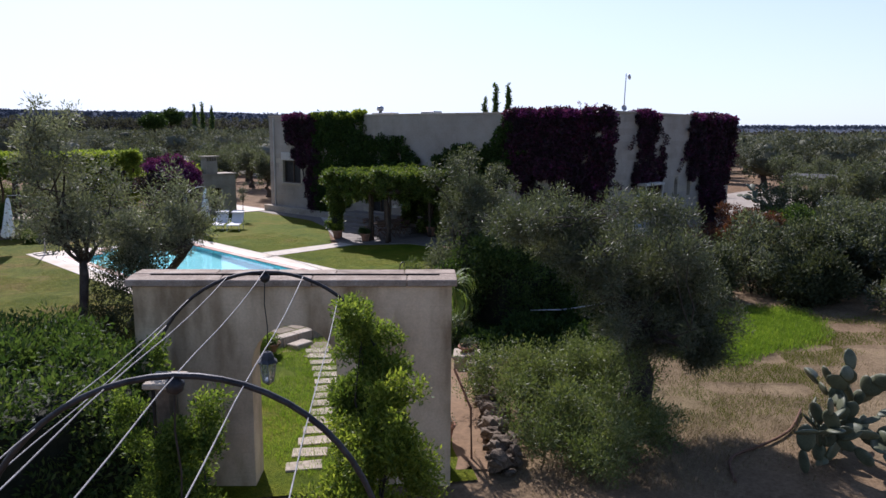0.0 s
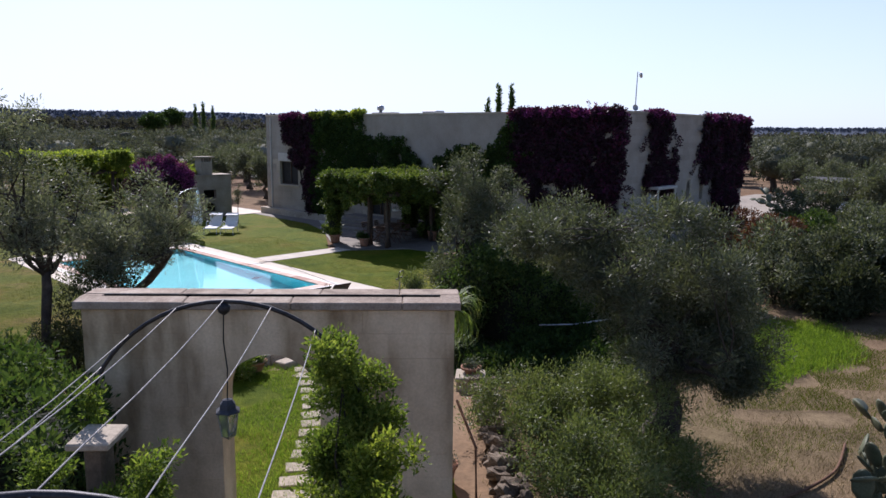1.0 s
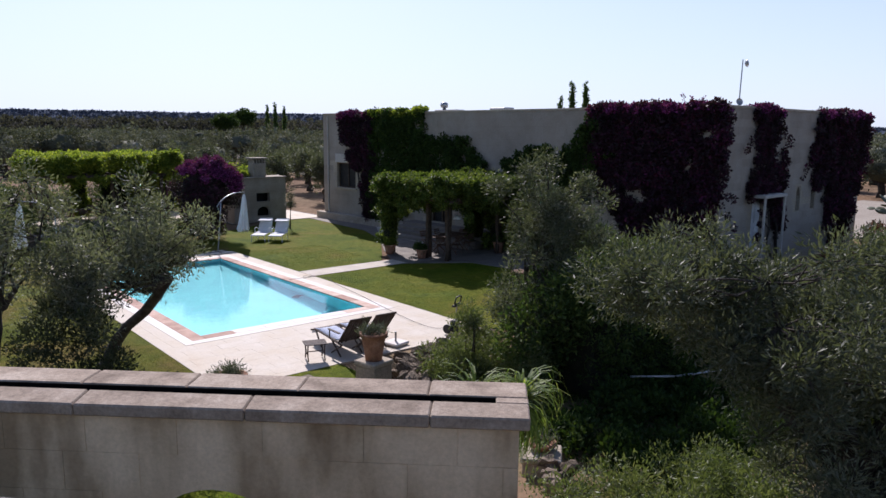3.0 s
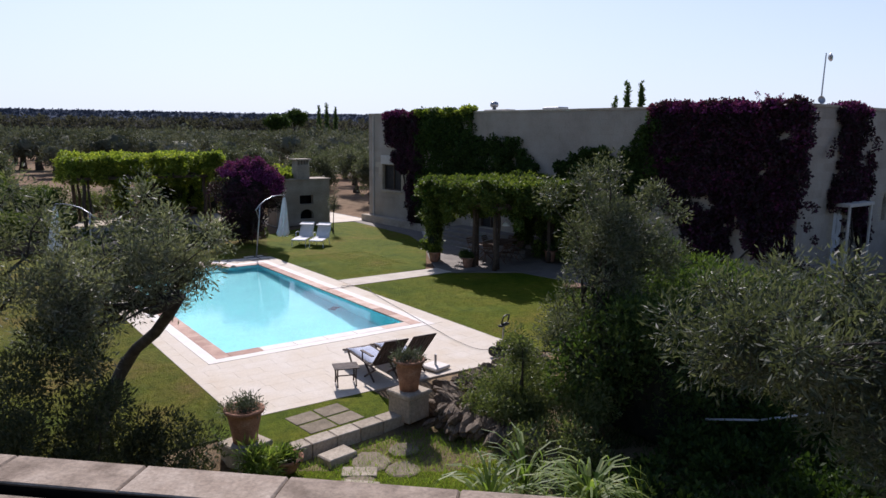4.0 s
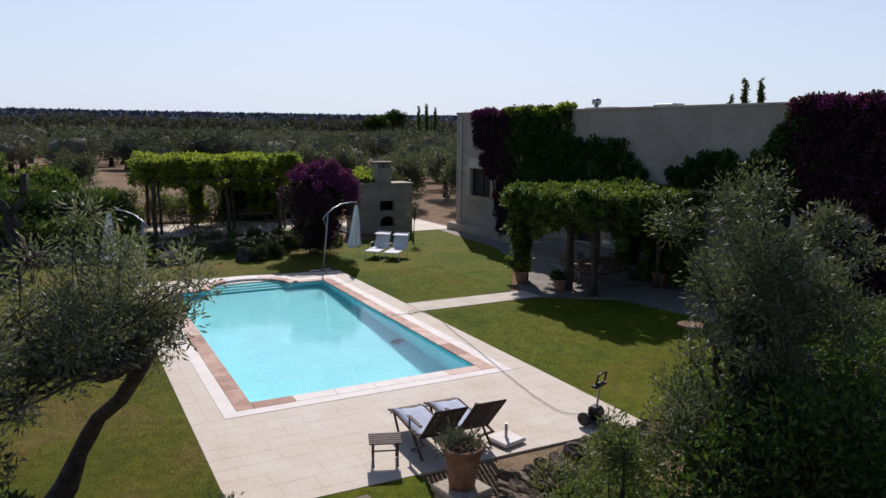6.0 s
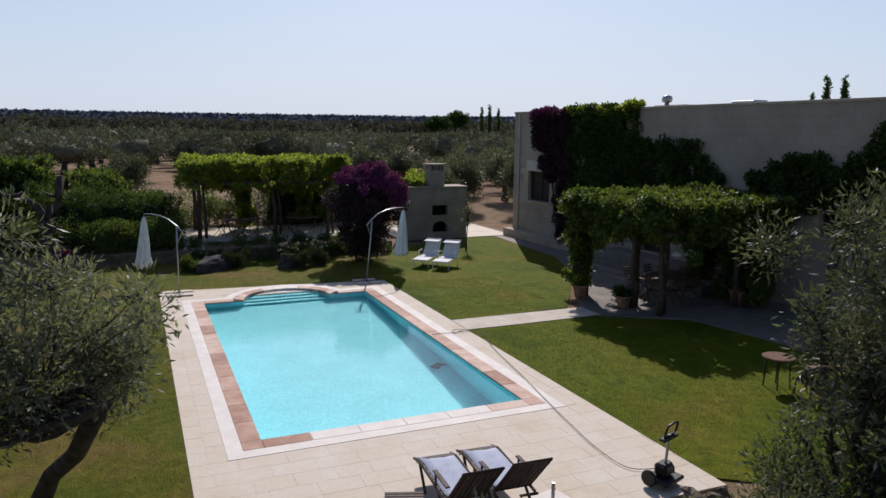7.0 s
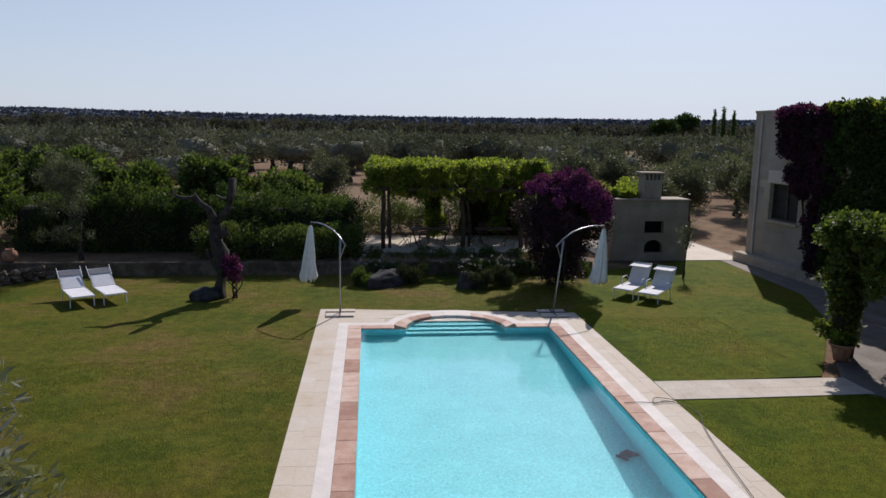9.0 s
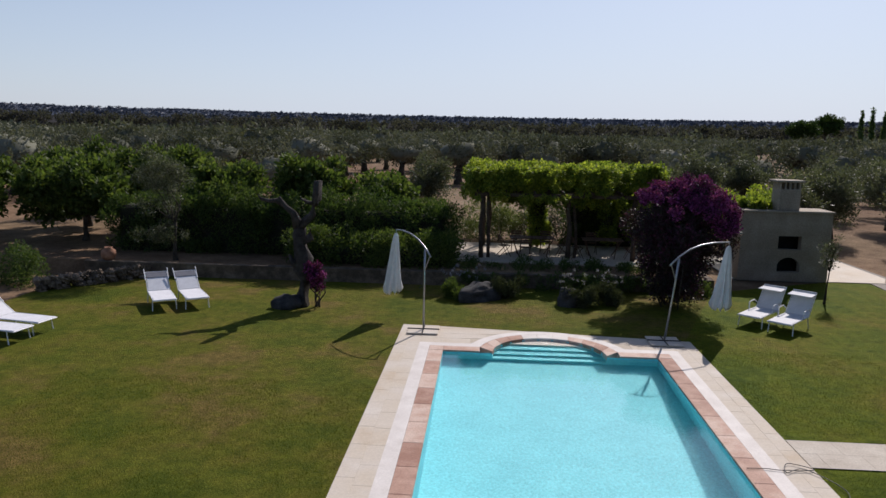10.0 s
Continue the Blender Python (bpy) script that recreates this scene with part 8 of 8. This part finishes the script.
# ---- tables and chairs ----
def folding_chair(x, y, z, turn, group, label="dark folding wooden garden chair"):
    ob = thing("garden_chair", label, "chair", pose(x, y, z, 0, 0, turn), group)
    for s in (-0.2, 0.2):
        part("leg", bar(Build(), (s, 0.24, 0), (s, -0.2, 0.86), 0.014), M["wood"], ob)
        part("leg", bar(Build(), (s * 0.9, -0.26, 0), (s * 0.9, 0.22, 0.46), 0.014), M["wood"], ob)
    for k in range(6):
        part("slat", Build().box(-0.21, -0.17 + 0.065 * k, 0.44, 0.21, -0.12 + 0.065 * k, 0.456, 0.003), M["wood"], ob)
    for k in range(3):
        part("back_slat", Build().box(-0.21, -0.16 - 0.02 * k, 0.62 + 0.09 * k, 0.21, -0.14 - 0.02 * k, 0.68 + 0.09 * k, 0.003), M["wood"], ob)
    return ob


def slat_table(x, y, z, lx, ly, turn, label):
    ob = thing("garden_table", label, "table", pose(x, y, z, 0, 0, turn))
    n = int(ly / 0.1)
    for k in range(n):
        part("slat", Build().box(-lx / 2, -ly / 2 + ly * k / n + 0.006, 0.72, lx / 2, -ly / 2 + ly * (k + 1) / n - 0.006, 0.745, 0.004), M["wood"], ob)
    for sx in (-1, 1):
        for sy in (-1, 1):
            part("leg", bar(Build(), (sx * (lx / 2 - 0.1), sy * (ly / 2 - 0.08), 0.72), (sx * (lx / 2 - 0.35), -sy * (ly / 2 - 0.08), 0.0), 0.022), M["wood"], ob)
    return ob


slat_table(3.5, 23.3, 0.535, 1.8, 0.9, 4, "brown slatted garden table under the vine")
slat_table(6.3, 23.3, 0.535, 1.6, 0.9, 0, "brown slatted garden table under the vine")
for k, (x, y, t) in enumerate([(2.35, 22.9, -70), (2.9, 24.2, 180), (4.1, 24.2, 175), (3.2, 22.5, 10), (4.75, 23.3, 95), (5.25, 22.9, -80), (6.0, 24.2, 180), (7.4, 23.1, 85)]):
    folding_chair(x, y, 0.535, t, "chairs on the dining terrace")
slat_table(15.0, 7.2, 0.045, 2.2, 1.0, 20, "dark wooden table in the shade of the pergola")
for k, (x, y, t) in enumerate([(14.0, 6.5, -60), (14.6, 6.2, 5), (15.5, 6.4, 10), (14.4, 8.1, 190), (15.4, 8.3, 200), (16.2, 7.6, 110)]):
    folding_chair(x, y, 0.045, t, "chairs under the house pergola")
for k, (x, y) in enumerate([(14.54, 6.07), (15.02, 6.02)]):
    lamp = thing("hanging_lamp", "small white bowl lamp hanging under the pergola", "lamp", pose(x, y, 1.73), "lamps under the pergola")
    part("shade", Build().lathe([(0.16, -0.08), (0.17, -0.07), (0.13, 0.02), (0.06, 0.08), (0.02, 0.1), (0.015, 0.09)], sides=20), M["frame"], lamp, smooth=True)
    part("cable", Build().tube([(0, 0, 0.09), (0, 0, 0.85)], 0.006, 6), M["black"], lamp)
potted("potted_plant", "squat terracotta pot with a dark plant by the pergola post", 12.75, 6.35, 0.045, 0.26, 0.4, "hedge", 1500, 0.1, 0.4, 0.25, 660)
potted("potted_plant", "terracotta pot at the foot of the climbing vine", 12.35, 8.15, 0.045, 0.27, 0.42, "vine", 900, 0.1, 0.6, 0.3, 665)
potted("potted_plant", "terracotta pot under the pergola", 16.5, 5.4, 0.045, 0.28, 0.5, "hedge", 1500, 0.1, 0.4, 0.4, 667)


def wicker_chair(x, y, turn, cushion):
    ob = thing("wicker_armchair", "dark brown wicker armchair with a %s cushion" % ("pale" if cushion == "fabric" else "brown"), "chair", pose(x, y, 0.015, 0, 0, turn), "wicker chairs on the lawn")
    b = Build()
    for k in range(15):
        a = math.pi * (k / 14)
        for z, r in ((0.38, 0.30), (0.62 + 0.16 * math.sin(a), 0.34)):
            b.v.append((r * math.cos(a), r * math.sin(a) * 0.9, z))
    b.f = [(2 * k, 2 * k + 2, 2 * k + 3, 2 * k + 1) for k in range(14)]
    t = part("back", b, M["wicker"], ob, smooth=True)
    t.modifiers.new("thick", "SOLIDIFY").thickness = 0.03
    part("seat", Build().lathe([(0.29, 0.34), (0.31, 0.37), (0.29, 0.4)], sides=18), M["wicker"], ob)
    part("cushion", Build().lathe([(0.24, 0.402), (0.26, 0.43), (0.22, 0.46), (0.001, 0.465)], sides=18), M[cushion], ob, "round seat cushion", smooth=True)
    for sx, sy in ((-0.22, -0.2), (0.22, -0.2), (-0.22, 0.2), (0.22, 0.2)):
        part("leg", bar(Build(), (sx, sy, 0.35), (sx * 1.12, sy * 1.12, 0), 0.02), M["wicker"], ob)


tb = thing("round_table", "small round garden table with a reddish brown top on dark legs", "table", pose(11.5, -0.72, 0.015))
part("tabletop", Build().lathe([(0.31, 0.64), (0.34, 0.655), (0.34, 0.69), (0.32, 0.70)], sides=24), M["rust"], tb, "brown round tabletop")
for k in range(4):
    a = math.pi / 4 + math.pi / 2 * k
    part("leg", bar(Build(), (0.22 * math.cos(a), 0.22 * math.sin(a), 0.66), (0.27 * math.cos(a), 0.27 * math.sin(a), 0), 0.016), M["wicker"], tb)
wicker_chair(11.62, -1.5, 175, "fabric")
wicker_chair(12.4, -1.05, 245, "wood")

# ---- behind the lawn ----
stone_row("rubble_wall", "low curved dry-stone edging at the end of the lawn", (-12.9, 16.4), (-10.6, 19.2), 0.5, 0.42, 26, 81, -0.03, 3)
jar = thing("terracotta_jar", "round terracotta jar lying on the terrace wall", "jar", pose(-12.2, 19.6, 0.5))
part("body", Build().lathe([(0.12, 0), (0.22, 0.08), (0.27, 0.22), (0.24, 0.36), (0.13, 0.44), (0.15, 0.48), (0.11, 0.48), (0.1, 0.42)], sides=22), M["terra"], jar, smooth=True)
shrub("hedge", "low clipped hedge along the terrace wall", boxed((-5.4, 20.0, 0.5), (0.3, 20.9, 1.45), 190, 0.3, R(82)), 26000, 0.1, 0.42, "broad", 700, 8, "hedge", core=((-5.2, 20.35, 0.45), (0.1, 20.8, 1.05)), out=0.5, up=0.5)
shrub("hedge", "tall dark laurel hedge behind the lawn", np.vstack([boxed((-13.2, 21.8, 0.5), (0.2, 23.2, 2.35), 480, 0.34, R(83)), np.column_stack([-13 + 13 * R(84).random(70), 21.9 + 1.2 * R(85).random(70), 2.3 + 0.7 * R(86).random(70) ** 1.5, 0.2 + 0.22 * R(87).random(70)])]), 84000, 0.11, 0.36, "hedge", 710, 14, "hedge", core=((-13.0, 22.0, 0.4), (0.0, 23.0, 2.25)), out=0.5, up=0.7)
shrub("shrub", "loose pale oleander beside the pergola", crown((1.5, 27.6, 1.5), (2.6, 0.9, 1.0), 40, 0.4, R(84), 0.4), 9000, 0.16, 0.22, "oleander", 720, 6, out=0.6, up=0.6)
shrub("shrub", "pale green shrub behind the dining terrace", crown((5.4, 28.2, 1.4), (2.2, 0.8, 0.9), 30, 0.4, R(85), 0.4), 6500, 0.16, 0.25, "grey", 725, 6, out=0.6, up=0.6)


def broad_tree(x, y, top, rx, seed, label, n=9000):
    z0 = height(x, y)
    cl = crown((x, y, z0 + (top - z0) * 0.62), (rx, rx * 0.9, (top - z0) * 0.36), 55, 0.45, R(seed), 0.45)
    olive_tree("fig_tree", label, (x, y, z0), (x + 0.1, y, z0 + 1.2), cl, 0.12, n, seed, 0.2, 0.62, None, 9, "broad", "tree")


broad_tree(-15.6, 24.0, 4.2, 2.7, 730, "broad-leaved fruit tree on red soil", 14000)
# next two trees are added behind so their shadow falls on the soil
broad_tree(-17.8, 28.2, 4.6, 2.8, 731, "broad-leaved fruit tree on red soil", 11000)
broad_tree(-13.2, 27.6, 4.4, 2.4, 732, "fig tree rising behind the hedge", 10000)
broad_tree(-22.5, 26.0, 4.4, 2.6, 733, "broad-leaved fruit tree with glossy leaves", 10000)
broad_tree(-19.5, 21.5, 3.9, 2.0, 735, "broad-leaved fruit tree with glossy leaves")
broad_tree(-5.9, 24.6, 4.3, 1.7, 740, "fig tree rising behind the hedge", 10000)
broad_tree(-9.4, 24.4, 3.9, 1.9, 742, "fig tree rising behind the hedge", 10000)
broad_tree(-2.8, 25.2, 3.7, 1.3, 745, "fig tree rising behind the hedge", 7000)
olive_tree("olive_tree", "slim young olive tree at the edge of the lawn", (-9.9, 20.1, 0.5), (-9.85, 20.1, 1.9), np.vstack([crown((-10.2, 20.2, 3.4), (1.1, 0.9, 1.3), 34, 0.34, R(86), 0.2), crown((-10.3, 19.9, 1.5), (0.9, 0.5, 0.5), 12, 0.28, R(87), 0.2)]), 0.08, 12000, 750, limbs=10)
shrub("hedge", "round dark clipped shrub at the corner of the lawn", crown((-14.2, 17.6, 0.5), (1.2, 1.0, 0.7), 26, 0.34, R(88), 0.5), 8000, 0.08, 0.4, "hedge", 760, 4, "shrub", out=0.5, up=0.4)
for k, (x, y, s) in enumerate([(-1.6, 34.5, 1.35), (-20, 33, 2.2), (16.8, 31, 1.15), (19.6, 33, 1.3), (14.6, 40, 1.5), (18.5, 43, 1.7), (23, 41, 1.9), (-13.5, 31, 1.6), (24.6, 36.5, 1.7), (28, 43, 1.9), (22.4, 30.3, 1.1), (32, 52, 2.0), (39, -9.0, 1.6), (43.5, -8.5, 1.9), (57, -1.5, 2.3), (63, 3, 2.4), (52, 9, 2.2), (47, 13, 2.2), (60, 12, 2.4), (58, -9, 2.3), (66, -5, 2.5)]):
    rng = R(770 + k)
    olive_tree("olive_tree", "grey-green olive tree just beyond the garden", (x, y, height(x, y)), (x, y, height(x, y) + 1.1), crown((x, y, height(x, y) + 2.3), (s, s * 0.95, 1.35), 46, 0.5, rng, 0.4), 0.22, 9000, 780 + 2 * k, 0.17, 0.3, None, 8)

# ---- to the right of the house ----
cable_on_ground("water_pipe", "dark water pipe lying on the dry ground", [(0.6, -17.4), (1.4, -17.0), (2.4, -17.2), (3.4, -17.3), (4.6, -17.1)], 0.025, "rust", "pipe", 0.03)
hp = thing("water_pipe", "pale pipe running through the shade of the shrubs", "pipe", pose(5.7, -9.4, 0))
part("run", Build().tube([(0, 0, 0.52), (0.8, -0.55, 0.5), (1.6, -0.9, 0.53), (2.4, -1.3, 0.58)], 0.02, 8), M["pipe"], hp, smooth=True)
for x, y in ((0.05, -0.03), (1.2, -0.72), (2.3, -1.25)):
    part("stake", bar(Build(), (x, y, 0), (x, y, 0.52), 0.015), M["rust"], hp)
drive = flat_area("drive", [(35.5, -4), (44, -6), (62, -5), (61, 6), (46, 5.5), (35.5, 3)], 0.02, M["asphalt"], "pale dusty drive beside the house", "drive", 0.05)
flat_area("track", [(31, 44), (34, 44), (62, 130), (57, 130)], 0.53, M["asphalt"], "pale dirt track through the olive grove", "track", 0.06)
shed = thing("carport", "open carport with a dark flat roof among the trees", "carport", pose(49.6, -4.6, 0, 0, 0, 8))
part("roof", Build().box(-2.8, -3, 2.25, 2.8, 3, 2.4, 0.02), M["rock"], shed, "flat dark roof")
for x in (-2.6, 2.6):
    for y in (-2.7, 2.7):
        part("post", Build().box(x - 0.07, y - 0.07, 0, x + 0.07, y + 0.07, 2.249), M["timber"], shed)


def parked_car(x, y, turn):
    ob = thing("car", "white hatchback car parked under the carport", "car", pose(x, y, 0.02, 0, 0, turn))
    body = Build().box(-2.0, -0.82, 0.28, 2.0, 0.82, 0.86, 0.09)
    body.v = [(a, c, d - 0.10 * max(0.0, abs(a) - 1.2) if d > 0.6 else d) for a, c, d in body.v]
    part("body", body, M["frame"], ob, "white painted body", smooth=True)
    cab = Build().box(-1.5, -0.74, 0.85, 0.9, 0.74, 1.46, 0.08)
    cab.v = [(a - (0.45 if a > 0 else -0.2) * (d - 0.85) / 0.6, c * (1 - 0.16 * (d - 0.85) / 0.6), d) for a, c, d in cab.v]
    part("cabin", cab, M["frame"], ob, smooth=True)
    for side in (-1, 1):
        for a, e in ((-1.2, -0.35), (-0.28, 0.42)):
            part("window", Build().add([(a, side * 0.735, 0.92), (e + 0.1, side * 0.735, 0.92), (e - 0.12, side * 0.655, 1.36), (a + 0.1, side * 0.655, 1.36)], [(0, 1, 2, 3)]), M["dark"], ob, "dark side window")
        for a in (-1.25, 1.25):
            w = part("wheel", Build().lathe([(0.001, -0.1), (0.24, -0.1), (0.31, -0.07), (0.31, 0.07), (0.24, 0.1), (0.001, 0.1)], sides=20), M["black"], ob, "black tyre", m=Matrix.Translation((a, side * 0.74, 0.3)) @ Matrix.Rotation(radians(90), 4, "X"))
            part("rim", Build().lathe([(0.001, -0.11), (0.19, -0.105), (0.2, 0.105), (0.001, 0.11)], sides=14), M["steel"], w, "grey rim")
    part("windscreen", Build().add([(0.88, -0.66, 0.9), (0.88, 0.66, 0.9), (0.5, 0.58, 1.38), (0.5, -0.58, 1.38)], [(0, 1, 2, 3)]), M["dark"], ob, "dark windscreen")


parked_car(48.6, -5.2, 186)


def grass_tufts(name, label, spots, n, length, mat_name, seed, patchy=-1.0, soft=False):
    """Blades over a list of (x0, y0, x1, y1) rectangles."""
    rng = R(seed)
    area = np.array([(c - a) * (d - b_) for a, b_, c, d in spots])
    k = rng.choice(len(spots), n, p=area / area.sum())
    s = np.array(spots)[k]
    if soft:
        a, r = rng.random(n) * 6.2832, np.sqrt(rng.random(n)) * (0.75 + 0.35 * rng.random(n))
        r *= 1 + 0.3 * np.array([noise.noise(Vector((math.cos(t) * 1.6, math.sin(t) * 1.6, seed))) for t in a])
        x, y = (s[:, 0] + s[:, 2]) / 2 + (s[:, 2] - s[:, 0]) / 2 * r * np.cos(a), (s[:, 1] + s[:, 3]) / 2 + (s[:, 3] - s[:, 1]) / 2 * r * np.sin(a)
    else:
        x, y = s[:, 0] + (s[:, 2] - s[:, 0]) * rng.random(n), s[:, 1] + (s[:, 3] - s[:, 1]) * rng.random(n)
    z = np.array([height(a, c) for a, c in zip(x, y)])
    thin = np.array([noise.noise(Vector((a * 0.7, c * 0.7, seed))) for a, c in zip(x, y)])
    fit = thin > patchy
    x, y, z = x[fit], y[fit], z[fit]
    n = len(x)
    p = np.column_stack([x, y, z])
    a = unit(np.column_stack([rng.normal(size=n) * 0.5, rng.normal(size=n) * 0.5, np.ones(n)]))
    w = unit(np.cross(a, rng.normal(size=(n, 3))))
    L = length * (0.5 + rng.random(n))[:, None]
    v = np.empty((n, 4, 3))
    v[:, 0], v[:, 1] = p - w * L * 0.06, p + w * L * 0.06
    v[:, 2], v[:, 3] = p + a * L + w * L * 0.02, p + a * L - w * L * 0.02
    ob = new(name, np_mesh(name, v.reshape(-1, 3), np.arange(n * 4).reshape(n, 4), M[mat_name]))
    tagged(ob, label, "grass", kind="stuff")


grass_tufts("wild_grass", "bright tufts of watered grass", [(6.2, -15.7, 13.2, -12.2), (7.4, -15.2, 12.6, -12.7)], 56000, 0.11, "blade", 801, -0.62, True)
grass_tufts("thin_grass", "thin half-dry grass on the bare soil", [(2.0, -17.6, 9.5, -14.2), (4.5, -17.0, 12.0, -14.6), (9.0, -17.5, 14.5, -14.5)], 26000, 0.06, "lawn_blade", 805, -0.15, True)
grass_tufts("dry_litter", "dry straw and fallen leaves on the bare soil", [(-2, -18.5, 9, -15.2), (3, -15.3, 9, -11.5), (-2, -17.5, 3, -13)], 16000, 0.07, "dry", 802, -0.2, True)
grass_tufts("lawn_grass", "short blades standing on the mown lawn", [(-7.5, -3.6, -0.65, 9.0)], 90000, 0.035, "lawn_blade", 806, -0.25)
grass_tufts("lawn_grass", "short blades standing on the mown lawn", [(7.1, -2.6, 11.8, 5.7), (7.1, 7.3, 11.2, 12.5)], 60000, 0.035, "lawn_blade", 807, -0.25)
grass_tufts("path_grass", "fresh grass blades of the sunken path", [(-4.2, -12.4, -2.2, -9.6), (-2.9, -10.6, 0.4, -7.6), (-1.0, -8.4, 2.6, -5.5)], 22000, 0.075, "blade", 803)
# weeds in the darker creeper leaf, so shade is put into their colour
grass_tufts("weeds", "weeds and grass in the shade of the shrubs", [(2.0, -12.5, 8.0, -8.0), (1.0, -14.0, 4.0, -11.0)], 14000, 0.13, "ivy", 804, -0.1)
